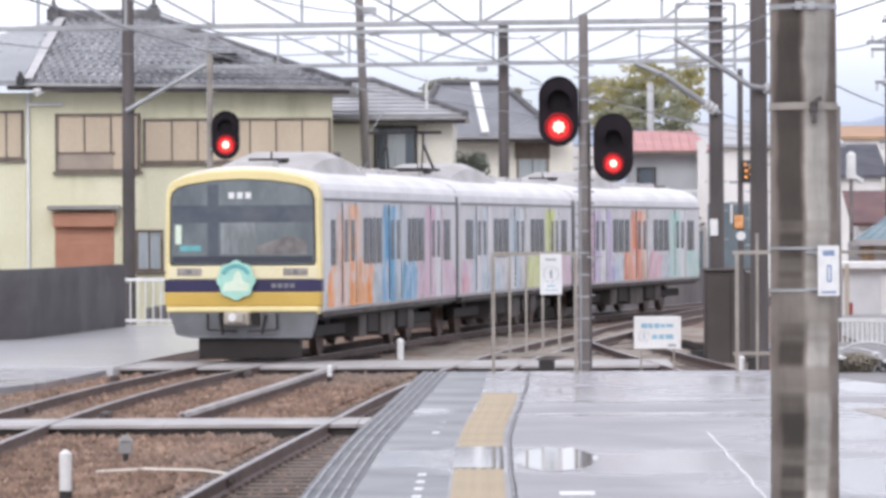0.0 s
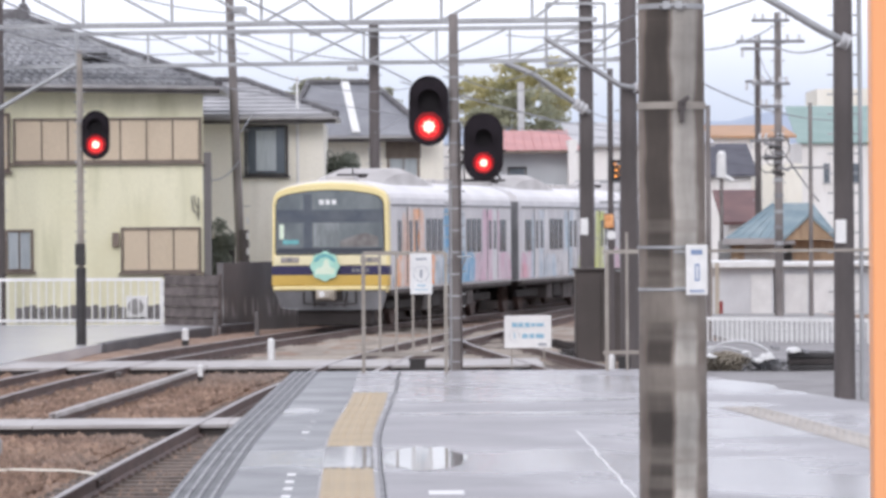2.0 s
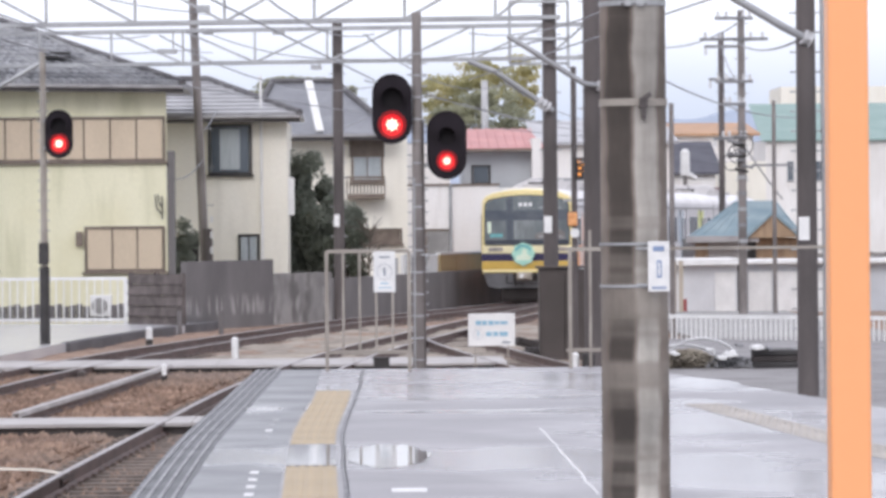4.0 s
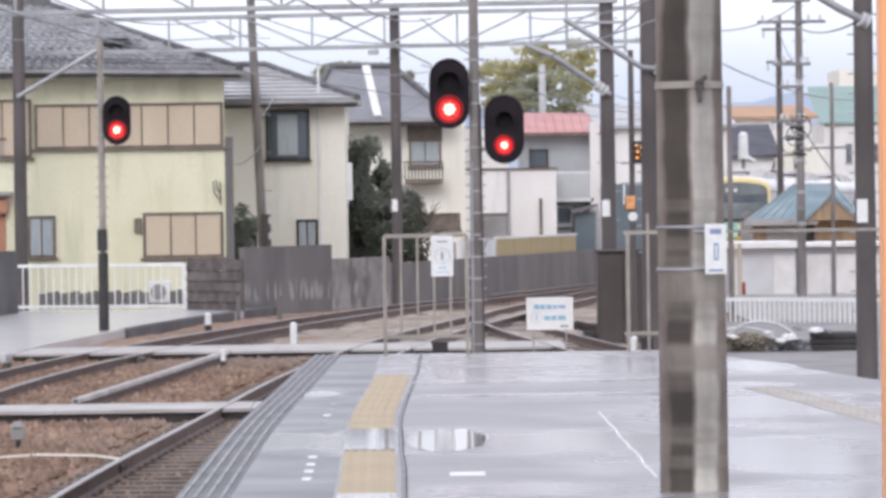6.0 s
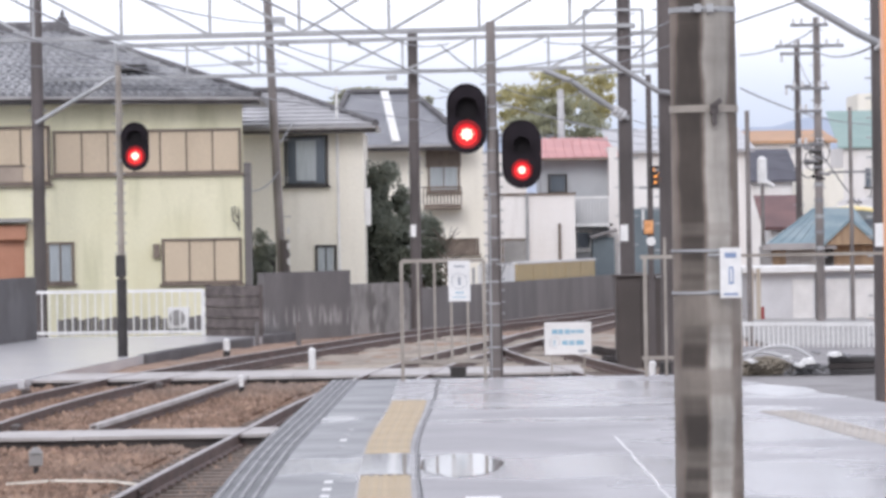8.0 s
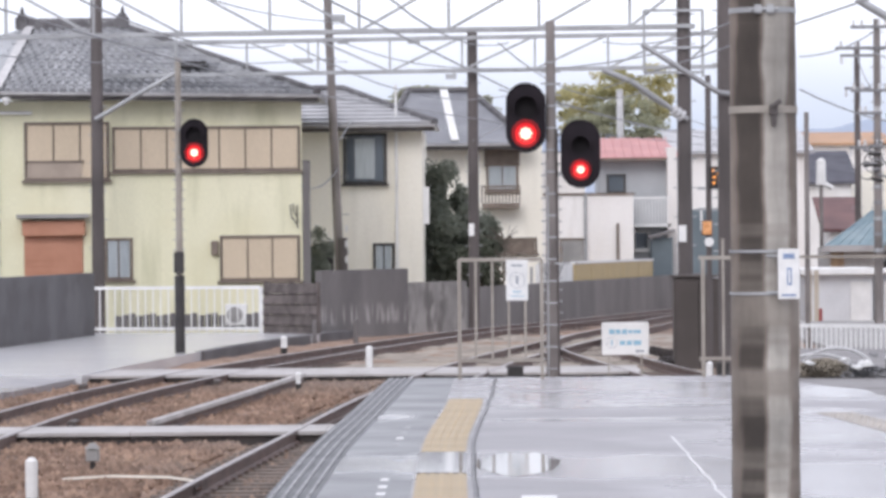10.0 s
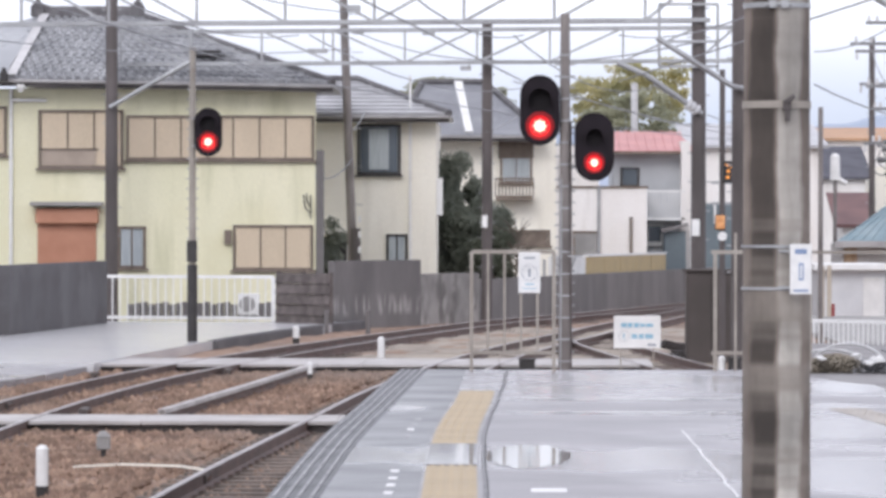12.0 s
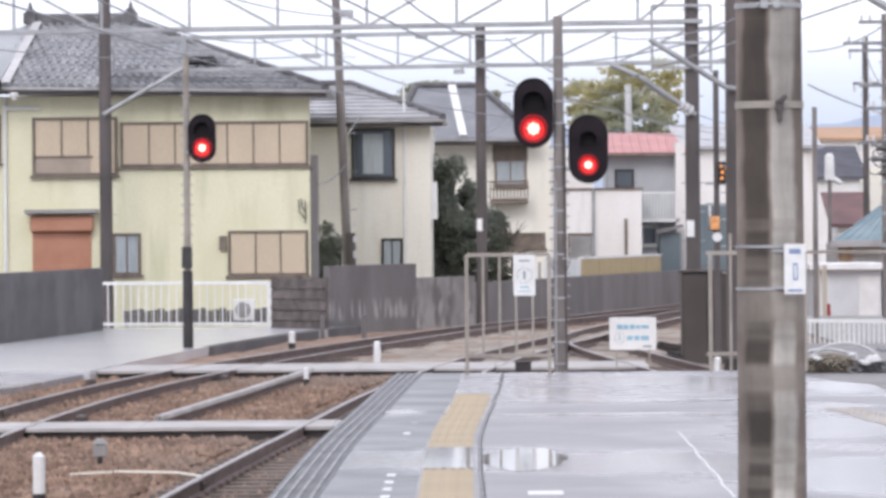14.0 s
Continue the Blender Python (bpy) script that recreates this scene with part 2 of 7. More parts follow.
M_CREAM = material("cream_render", (0.88, 0.85, 0.765), (0.82, 0.785, 0.69), 0.7, 30, 0.8, stretch=(1, 1, 0.35))
M_WHITE_WALL = material("white_render", (0.82, 0.80, 0.78), (0.74, 0.71, 0.68), 0.7, 30, 0.8, stretch=(1, 1, 0.35))
M_LIME = material("pale_lime_render", (0.785, 0.755, 0.565), (0.70, 0.68, 0.49), 0.6, 30, 0.8, stretch=(1, 1, 0.3))
M_BROWN = material("brown_metal_frame", (0.20, 0.16, 0.13), (0.14, 0.11, 0.09), 3, 40, 0.5)
M_TAN = material("tan_shutter", (0.62, 0.515, 0.385), (0.56, 0.465, 0.345), 1.0, 30, 0.6, stretch=(1, 1, 0.3))
M_TERRACOTTA = material("terracotta_shutter", (0.50, 0.25, 0.165), (0.43, 0.205, 0.13), 1.5, 30, 0.6)
M_TILE = material("grey_roof_tile", (0.40, 0.405, 0.42), (0.27, 0.275, 0.29), 1.5, 30, 0.34, 0.24, per_piece=0.3)
M_TILE_LIGHT = material("pale_grey_roof_tile", (0.46, 0.46, 0.475), (0.35, 0.35, 0.365), 1.5, 30, 0.4, per_piece=0.15)
M_DARK = material("dark_metal", (0.045, 0.042, 0.042), (0.03, 0.028, 0.028), 3, 40, 0.5)
M_DARK_BROWN = material("dark_brown_cabinet", (0.085, 0.07, 0.065), (0.06, 0.05, 0.045), 1.0, 30, 0.6)
M_STEEL = material("galvanised_steel", (0.42, 0.43, 0.44), (0.32, 0.325, 0.335), 2, 40, 0.45, metal=0.4)
M_FENCE = material("weathered_tan_steel", (0.36, 0.33, 0.29), (0.27, 0.24, 0.21), 3, 40, 0.6)
M_BOARD = material("dark_fence_board", (0.16, 0.135, 0.13), (0.09, 0.076, 0.072), 3, 30, 0.85, per_piece=0.25)
M_TIMBER = material("black_old_timber", (0.06, 0.052, 0.05), (0.035, 0.03, 0.03), 2, 30, 0.8, per_piece=0.3)
M_PALE_WOOD = material("pale_board", (0.50, 0.44, 0.36), (0.42, 0.36, 0.29), 2, 30, 0.7, stretch=(1, 1, 0.2))
M_POLE = material("dark_concrete_pole", (0.135, 0.117, 0.115), (0.08, 0.07, 0.068), 1.5, 30, 0.7, stretch=(1, 1, 0.25))
M_POLE_GREY = material("grey_concrete_pole", (0.27, 0.245, 0.235), (0.14, 0.125, 0.12), 2.5, 30, 0.7, stretch=(1, 1, 0.25))
M_LEAF = leaf_material("dark_evergreen_leaf", (0.27, 0.29, 0.245), (0.18, 0.20, 0.165), 0.45, 0.4)
M_LEAF_GREY = leaf_material("dull_grey_green_leaf", (0.20, 0.22, 0.17), (0.14, 0.155, 0.12), 0.35, 0.4)
M_LEAF_YELLOW = leaf_material("yellow_green_leaf", (0.62, 0.56, 0.30), (0.50, 0.49, 0.29), 0.55, 0.2)
M_LEAF_DUSKY = leaf_material("dusky_olive_leaf", (0.46, 0.46, 0.33), (0.37, 0.38, 0.28), 0.5, 0.25)
M_BARK = material("bark", (0.14, 0.12, 0.10), None, 3, 30, 0.9)
stain(M_LIME, (0.47, 0.47, 0.30), 0.55, (1.6, 1.6, 0.28), 0.54, 0.72, 6, 3.0)
stain(M_LIME, (0.69, 0.655, 0.45), 0.6, (0.45, 0.45, 0.5), 0.50, 0.64, 5, 8.0)
stain(M_CREAM, (0.62, 0.59, 0.51), 0.3, (2.2, 2.2, 0.3), 0.55, 0.72, 6, 5.0)
stain(M_WHITE_WALL, (0.55, 0.51, 0.47), 0.4, (2.0, 2.0, 0.3), 0.56, 0.74, 6, 2.0)
stain(M_WALL_GREY, (0.10, 0.092, 0.094), 0.5, (0.9, 0.9, 0.5), 0.42, 0.70, 6, 1.0)
M_WALL_RUNS = stain(stain(material("grey_wall_with_lime_runs", (0.20, 0.188, 0.186), (0.155, 0.146, 0.145), 0.8, 25, 0.8, stretch=(1, 1, 0.3)), (0.10, 0.092, 0.094), 0.5, (0.9, 0.9, 0.5), 0.42, 0.70, 6, 1.0), (0.42, 0.40, 0.385), 0.8, (7.0, 4.5, 0.8), 0.48, 0.60, 4, 4.0, (0.10, 0.72))
stain(M_WALL_DARK, (0.075, 0.068, 0.07), 0.7, (0.8, 0.8, 1.2), 0.46, 0.66, 6, 6.0)
M_WALL_PALE = stain(stain(material("pale_streaked_wall", (0.33, 0.315, 0.305), (0.22, 0.21, 0.205), 1.4, 25, 0.8), (0.10, 0.092, 0.09), 0.7, (1.8, 1.8, 0.7), 0.47, 0.64, 6, 9.0), (0.46, 0.44, 0.42), 0.6, (1.8, 1.8, 1.4), 0.55, 0.66, 5, 2.0)
stain(M_BALLAST, (0.25, 0.215, 0.19), 0.5, (0.22, 0.10, 1.0), 0.50, 0.62, 4, 3.0)
M_ORANGE = material("orange_paint", (0.96, 0.43, 0.19), (0.955, 0.425, 0.187), 2, 30, 0.35, bump=0.0, grain=0.02)
M_GLASS = glass("window_glass", (0.10, 0.12, 0.14))
M_CURTAIN = material("pale_curtain_behind_glass", (0.45, 0.49, 0.51), (0.36, 0.40, 0.42), 4, 30, 0.15, stretch=(4, 1, 0.3))
M_RED_LAMP = material("red_signal_lens", (0.8, 0.03, 0.02), None, 3, 30, 0.3, bump=0, emit=((1.0, 0.02, 0.03), 0.75))
M_RED_CORE = material("red_signal_core", (1.0, 0.5, 0.4), None, 3, 30, 0.3, bump=0, emit=((1.0, 0.42, 0.32), 2.6))
# glowing ring, not a lamp: paints the red halo round the lit lens
M_RED_HALO = material("red_halo_glow", (0.25, 0.01, 0.01), None, 3, 30, 0.4, bump=0, emit=((1.0, 0.01, 0.02), 0.22))
M_AMBER_DIM = material("dim_amber_lamp", (0.5, 0.3, 0.15), (0.3, 0.14, 0.05), 9, 30, 0.4, bump=0, emit=((1.0, 0.42, 0.17), 0.30))
M_AMBER = material("amber_lamp", (0.9, 0.4, 0.08), None, 3, 30, 0.3, bump=0, emit=((1.0, 0.33, 0.05), 0.9))
# distance haze is mixed into the hills' own colour
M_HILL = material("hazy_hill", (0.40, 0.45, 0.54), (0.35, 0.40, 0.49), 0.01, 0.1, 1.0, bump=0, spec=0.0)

# ---- ground, tracks, platform ----
MAIN = [(-40, -6.45), (30, -6.45), (48, -6.45), (57, -6.29), (66, -5.82), (75, -4.94), (85, -3.64), (95, -2.10), (105, -0.38), (118, 2.72), (130, 5.45), (142, 8.05), (157.5, 11.5), (174, 14.8), (195, 18.8), (230, 25), (300, 36), (420, 52)]
LOOP = [(-40, -2.75), (20, -2.72), (30, -2.66), (37, -2.55), (50, -2.02), (62.4, -1.46), (79, -0.22), (95.6, 1.75), (110, 3.7), (125, 5.9), (140, 8.1), (152, 10.3)]
SIDE = [(-40, 9.4), (0, 7.6), (30, 6.1), (45, 5.0), (60, 3.75), (71.6, 2.78), (86, 1.80), (94, 1.75), (101, 2.45)]

ground = solid("ground", Shape().poly([(-1500, -300, -0.42), (1500, -300, -0.42), (1500, 3000, -0.42), (-1500, 3000, -0.42)], [(0, 1, 2, 3)]), M_EARTH, "damp bare earth round the railway yard", "ground", kind="structure")


def ballast_bed():
    """One bed of ballast under the tracks with loose stones on it."""
    s = Shape()
    xs, ys = np.linspace(-10.9, 9.5, 68), np.linspace(-20, 190, 240)
    pts = []
    for y in ys:
        shift = along(MAIN, y) + 6.45
        for x in xs:
            pts.append((x + shift, y, -0.17 + 0.05 * noise.noise((x * 0.7, y * 0.4, 0)) + 0.03 * noise.noise((x * 3, y * 2, 5)) - (0.06 if y < 72 and abs(x + shift - along(LOOP, y)) < 1.2 else 0)))
    n = len(xs)
    s.poly(pts, [(j * n + i, j * n + i + 1, (j + 1) * n + i + 1, (j + 1) * n + i) for j in range(len(ys) - 1) for i in range(n - 1)], True)
    bed = solid("ballast", s, M_BALLAST, "rusty brown railway ballast between the tracks", "ballast", kind="stuff")
    rng = np.random.default_rng(3)
    count = 42000
    y = 35 + 43 * rng.random(count) ** 1.3
    x = -8.0 + 9.5 * rng.random(count)
    r = 0.024 + 0.036 * rng.random(count) ** 1.5
    octa = np.array([(1, 0, 0), (-1, 0, 0), (0, 1, 0), (0, -1, 0), (0, 0, 1), (0, 0, -1)], float)
    tri = np.array([(0, 2, 4), (2, 1, 4), (1, 3, 4), (3, 0, 4), (2, 0, 5), (1, 2, 5), (3, 1, 5), (0, 3, 5)])
    v = octa[None] * (0.6 + 0.8 * rng.random((count, 6, 1))) * r[:, None, None]
    ang = rng.random(count) * 6.28
    c, sn = np.cos(ang)[:, None], np.sin(ang)[:, None]
    v = np.stack([v[..., 0] * c - v[..., 1] * sn, v[..., 0] * sn + v[..., 1] * c, v[..., 2]], -1)
    table_x = np.array([along(LOOP, q) for q in np.arange(30, 81)])
    near = np.abs(x - np.interp(y, np.arange(30, 81), table_x)) < 1.15
    z = -0.165 + 0.02 * rng.random(count) - 0.05 * near
    v += np.stack([x, y, z], -1)[:, None]
    f = (tri[None] + 6 * np.arange(count)[:, None, None]).reshape(-1, 3)
    me = bpy.data.meshes.new("loose_stones")
    me.from_pydata(v.reshape(-1, 3).tolist(), [], f.tolist())
    me.materials.append(M_BALLAST)
    tagged(part("loose_stones", me, None, bed), kind="stuff")


ballast_bed()

RAIL_FOOT = [(-0.061, -0.153), (0.061, -0.153), (0.061, -0.14), (0.012, -0.125), (0.012, -0.04), (0.032, -0.032), (0.032, -0.004), (-0.032, -0.004), (-0.032, -0.032), (-0.012, -0.04), (-0.012, -0.125), (-0.061, -0.14)]
SLEEPER = Shape().box(-1.0, 1.0, -0.11, 0.11, -0.30, -0.155).mesh("sleeper", M_SLEEPER, 0.012)
PLATE = Shape().box(-0.64, -0.43, -0.07, 0.07, -0.156, -0.135).box(0.43, 0.64, -0.07, 0.07, -0.156, -0.135).mesh("rail_clip", M_RAIL)


def track(table, y0, y1, label, near, far):
    t = thing("railway_track", label, "railway track", kind="structure")
    ys = np.arange(y0, y1 + 0.1, 1.5)
    for side in (-0.5335, 0.5335):
        path = []
        for y in ys:
            x, dx = along(table, y), (along(table, y + 0.1) - along(table, y - 0.1)) / 0.2
            k = math.hypot(1, dx)
            path.append((x + side / k, y - side * dx / k, 0))
        rail = part("rail", Shape().sweep(path, RAIL_FOOT), M_RAIL, t)
        part("rail_head", Shape().sweep(path, [(-0.033, -0.012), (0.033, -0.012), (0.030, 0.0), (-0.030, 0.0)]), M_RAILHEAD, rail, "bright worn running surface")
    y = near
    while y < far:
        dx = (along(table, y + 0.1) - along(table, y - 0.1)) / 0.2
        m = pose(along(table, y), y, 0, 0, 0, -math.degrees(math.atan(dx)))
        s = part("sleeper", SLEEPER, None, t)
        s.matrix_basis = m
        c = part("rail_clip", PLATE, None, s)
        y += 0.64
    return t


track(MAIN, -30, 330, "main line with rusty rails curving away", 40, 118)
track(LOOP, -30, 149, "platform line with worn steel rails", 30, 100)
track(SIDE, 66, 100, "siding line meeting the platform line at a switch", 67, 92)


def platform():
    top = 0.92
    left = [(-30, -1.30), (20, -1.29), (28, -1.30), (33, -1.24), (38, -1.18), (42, -1.13)]
    right = [(-30, 8.0), (20, 5.6), (28, 4.5), (34.6, 3.54), (40, 2.82), (42, 2.6)]
    ys = np.linspace(-30, 42, 37)
    s = Shape()
    p = []
    for y in ys:
        a, b = along(left, y), along(right, y)
        p += [(a + 0.28, y, top), (b, y, top), (a + 0.28, y, -0.42), (b, y, -0.42)]
    f = []
    for i in range(len(ys) - 1):
        k = 4 * i
        f += [(k, k + 1, k + 5, k + 4), (k + 1, k + 3, k + 7, k + 5), (k, k + 4, k + 6, k + 2)]
    f += [(0, 2, 3, 1), (len(p) - 4, len(p) - 3, len(p) - 1, len(p) - 2)]
    s.poly(p, f)
    deck = solid("platform", s, M_PLATFORM, "wet grey asphalt station platform with shallow puddles", "platform", kind="structure")
    # coping slabs along the edge, ribbed
    cope = Shape()
    ribs = Shape()
    y = -10.0
    while y < 42:
        y1 = min(y + 1.0, 42.0)
        c = Shape()
        a0, a1 = along(left, y), along(left, y1)
        c.poly([(a0, y + 0.006, top), (a0 + 0.28, y + 0.006, top), (a1 + 0.28, y1 - 0.006, top), (a1, y1 - 0.006, top),
                (a0, y + 0.006, 0.62), (a0 + 0.28, y + 0.006, 0.62), (a1 + 0.28, y1 - 0.006, 0.62), (a1, y1 - 0.006, 0.62)],
               [(0, 1, 2, 3), (7, 6, 5, 4), (0, 4, 5, 1), (1, 5, 6, 2), (2, 6, 7, 3), (3, 7, 4, 0)])
        slab = part("coping_slab", c, M_COPING, deck)
        r = Shape()
        for k in (0.035, 0.10, 0.165, 0.235):
            w = 0.010
            r.poly([(a0 + k - w, y + 0.03, top + 0.008), (a0 + k + w, y + 0.03, top + 0.008), (a1 + k + w, y1 - 0.03, top + 0.008), (a1 + k - w, y1 - 0.03, top + 0.008),
                    (a0 + k - w, y + 0.03, top - 0.004), (a0 + k + w, y + 0.03, top - 0.004), (a1 + k + w, y1 - 0.03, top - 0.004), (a1 + k - w, y1 - 0.03, top - 0.004)],
                   [(0, 1, 2, 3), (0, 4, 5, 1), (1, 5, 6, 2), (2, 6, 7, 3), (3, 7, 4, 0)])
        part("grip_rib", r, M_RIB, slab)
        y = y1
    # tactile blocks
    bars = Shape().box(-0.147, 0.147, -0.147, 0.147, -0.002, 0.004)
    for k in (-0.11, -0.055, 0.0, 0.055, 0.11):
        bars.box(k - 0.013, k + 0.013, -0.13, 0.13, 0.003, 0.009)
    block, wet_block, worn_block = (bars.mesh("tactile_block", m) for m in (M_YELLOW_TILE, M_YELLOW_WET, M_YELLOW_WORN))
    strip = [(0, -0.36), (20, -0.33), (28.8, -0.395), (34.4, -0.33), (37, -0.31)]
    y = 16.0
    while y < 36.3:
        b = part("tactile_block", wet_block if 24.9 < y < 27.2 or 20.2 < y < 21.0 else block, None, deck)
        b.matrix_basis = pose(along(strip, y), y, top + 0.002, 0, 0, -math.degrees((along(strip, y + 0.1) - along(strip, y - 0.1)) / 0.2))
        y += 0.302
    rstrip = [(20, 3.6), (27.8, 2.98), (32.6, 2.62), (36, 2.3)]
    y = 22.0
    while y < 33.0:
        b = part("tactile_block", worn_block, None, deck)
        b.matrix_basis = pose(along(rstrip, y), y, top + 0.002, 0, 0, 5)
        y += 0.302
    # darker, rougher paving between the coping and the tactile strip
    edge = Shape()
    ey = np.linspace(-10, 41.9, 53)
    ep = []
    for q in ey:
        ep += [(along(left, q) + 0.285, q, top + 0.003), (along(strip, min(q, 37)) - 0.165, q, top + 0.003)]
    edge.poly(ep, [(2 * i, 2 * i + 1, 2 * i + 3, 2 * i + 2) for i in range(52)])
    part("edge_paving", edge, M_EDGE, deck, "darker damp paving along the platform edge")
    dash = Shape().box(-0.024, 0.024, -0.10, 0.10, -0.001, 0.004).mesh("painted_dash", M_WHITE_LINE)
    worn_dash = Shape().box(-0.022, 0.022, -0.10, 0.10, -0.001, 0.004).mesh("painted_dash", M_WORN_PAINT)
    for y in (19.75, 22.4, 23.06, 23.7, 24.4, 28.5, 29.4, 30.2, 31.0):
        d = part("painted_dash", worn_dash if y in (28.5, 30.2, 31.0) else dash, None, deck)
        d.matrix_basis = pose(along(strip, y) - 0.325, y, top + 0.0045)
    part("painted_line", Shape().box(0.09, 0.28, 22.55, 22.85, top, top + 0.004), M_WHITE_LINE, deck)
    crack = Shape()
    pts = [(1.17 + 0.006 * math.sin(2.3 * k) + 0.004 * math.sin(5.1 * k), 22.2 + 0.55 * k, top + 0.001) for k in range(14)]
    for a, b in zip(pts, pts[1:]):
        crack.bar(a, b, 0.013, 0.006)
    part("sealed_crack", crack, M_WHITE_LINE, deck, "pale sealed crack")
    # joint beside the tactile blocks: a dark sunk seam with a pale mortar edge
    for off, wide, mt in ((0.175, 0.03, M_SEAM), (0.20, 0.014, M_RIB)):
        jn = Shape()
        jp = []
        for q in np.linspace(16, 41.8, 40):
            w = 0.003 * math.sin(1.7 * q) + 0.05 * max(0.0, (q - 35) / 7)
            jp += [(along(strip, min(q, 37)) + off + w, q, top + 0.0012), (along(strip, min(q, 37)) + off + wide + w, q, top + 0.0012)]
        jn.poly(jp, [(2 * i, 2 * i + 1, 2 * i + 3, 2 * i + 2) for i in range(39)])
        part("paving_joint", jn, mt, deck)
    for cx, cy, rx, ry, seed, thin in PUDDLES:
        n = 64
        ring = []
        for i in range(n):
            a = 2 * math.pi * i / n
            k = 1 + 0.16 * noise.noise((1.6 * math.cos(a) + seed, 1.6 * math.sin(a), seed)) + 0.12 * noise.noise((4 * math.cos(a), 4 * math.sin(a) + seed, 2))
            ring.append((cx + rx * k * math.cos(a), cy + ry * k * math.sin(a), top + (0.0042 if cx < -0.5 else 0.0018)))
        part("puddle", Shape().poly(ring, [tuple(range(n))]), M_FILM if thin else M_WATER, deck, "shallow film of rain water" if thin else "still rain puddle")
    # water standing on the tactile blocks
    for ya, yb in ((25.0, 27.4), (20.3, 21.1)):
        path = [(along(strip, q), q, top) for q in np.linspace(ya, yb, 8)]
        part("puddle", Shape().sweep(path, [(-0.149, 0.003), (0.149, 0.003), (0.149, 0.0118), (-0.149, 0.0118)]), M_WATER, deck, "rain water on the tactile blocks")
    return deck


# centre, half width, half length and shape of each puddle, and whether it is a mere film;
# then centre, half width and half length of each patch where the paving is soaked smooth
PUDDLES = [(0.08, 26.1, 0.26, 1.25, 5.0, False), (0.95, 34.9, 1.15, 0.30, 3.0, True), (1.05, 32.3, 1.25, 0.22, 4.0, True), (-0.85, 32.9, 0.13, 0.45, 2.0, True), (2.9, 37.4, 0.36, 1.3, 7.0, True)]
M_FILM = glass("thin_water_film", (0.36, 0.36, 0.37), 0.2, 0.7)
SOAKED = [(-0.15, 26.0, 1.0, 2.0), (-0.95, 26.2, 0.55, 1.5), (-0.95, 32.9, 0.4, 1.0), (0.9, 34.8, 1.5, 0.8), (1.0, 32.2, 1.7, 0.6), (1.3, 39.3, 1.5, 1.8), (0.4, 37.4, 0.7, 0.9), (2.95, 37.4, 0.7, 2.6), (2.5, 33.6, 0.6, 0.8), (0.9, 26.2, 0.8, 1.2), (0.5, 21.4, 0.8, 0.8), (2.2, 29.0, 0.9, 0.9)]
M_WATER = glass("rain_water", (0.22, 0.22, 0.225), 0.055, 0.8)
M_WATER.node_tree.nodes["Principled BSDF"].inputs["IOR"].default_value = 1.36
M_SEAM = material("dark_wet_seam", (0.20, 0.198, 0.205), (0.14, 0.138, 0.145), 3, 30, 0.5)
M_WORN_PAINT = material("half_worn_paint", (0.44, 0.44, 0.45), (0.30, 0.30, 0.31), 9, 60, 0.55)


def soak(m, rough):
    """Where rain stands in the paving the surface turns smooth and a little darker, with a soft uneven edge."""
    nt = m.node_tree
    p = nt.nodes["Principled BSDF"]
    co = nt.nodes.new("ShaderNodeTexCoord")
    last = None
    for cx, cy, rx, ry in SOAKED:
        mp = nt.nodes.new("ShaderNodeMapping")
        mp.inputs["Scale"].default_value = (1 / rx, 1 / ry, 0)
        mp.inputs["Location"].default_value = (-cx / rx, -cy / ry, 0)
        nt.links.new(co.outputs["Object"], mp.inputs["Vector"])
        g = nt.nodes.new("ShaderNodeTexGradient")
        g.gradient_type = "SPHERICAL"
        nt.links.new(mp.outputs["Vector"], g.inputs["Vector"])
        if last is not None:
            mx = nt.nodes.new("ShaderNodeMath")
            mx.operation = "MAXIMUM"
            nt.links.new(last, mx.inputs[0])
            nt.links.new(g.outputs["Fac"], mx.inputs[1])
            last = mx.outputs[0]
        else:
            last = g.outputs["Fac"]
    mp = nt.nodes.new("ShaderNodeMapping")
    mp.inputs["Scale"].default_value = (2.6, 1.5, 1)
    nt.links.new(co.outputs["Object"], mp.inputs["Vector"])
    n = nt.nodes.new("ShaderNodeTexNoise")
    n.inputs["Scale"].default_value, n.inputs["Detail"].default_value = 1.0, 4
    nt.links.new(mp.outputs["Vector"], n.inputs["Vector"])
    add = nt.nodes.new("ShaderNodeMath")
    add.operation = "MULTIPLY_ADD"
    add.inputs[1].default_value = 0.8
    nt.links.new(n.outputs["Fac"], add.inputs[0])
    nt.links.new(last, add.inputs[2])
    k = nt.nodes.new("ShaderNodeMapRange")
    k.interpolation_type = "SMOOTHSTEP"
    k.inputs["From Min"].default_value, k.inputs["From Max"].default_value = 0.50, 0.95
    nt.links.new(add.outputs[0], k.inputs["Value"])
    mix = nt.nodes.new("ShaderNodeMix")
    nt.links.new(k.outputs["Result"], mix.inputs[0])
    nt.links.new(p.inputs["Roughness"].links[0].from_socket, mix.inputs[2])
    mix.inputs[3].default_value = rough
    nt.links.new(mix.outputs[0], p.inputs["Roughness"])
    return m


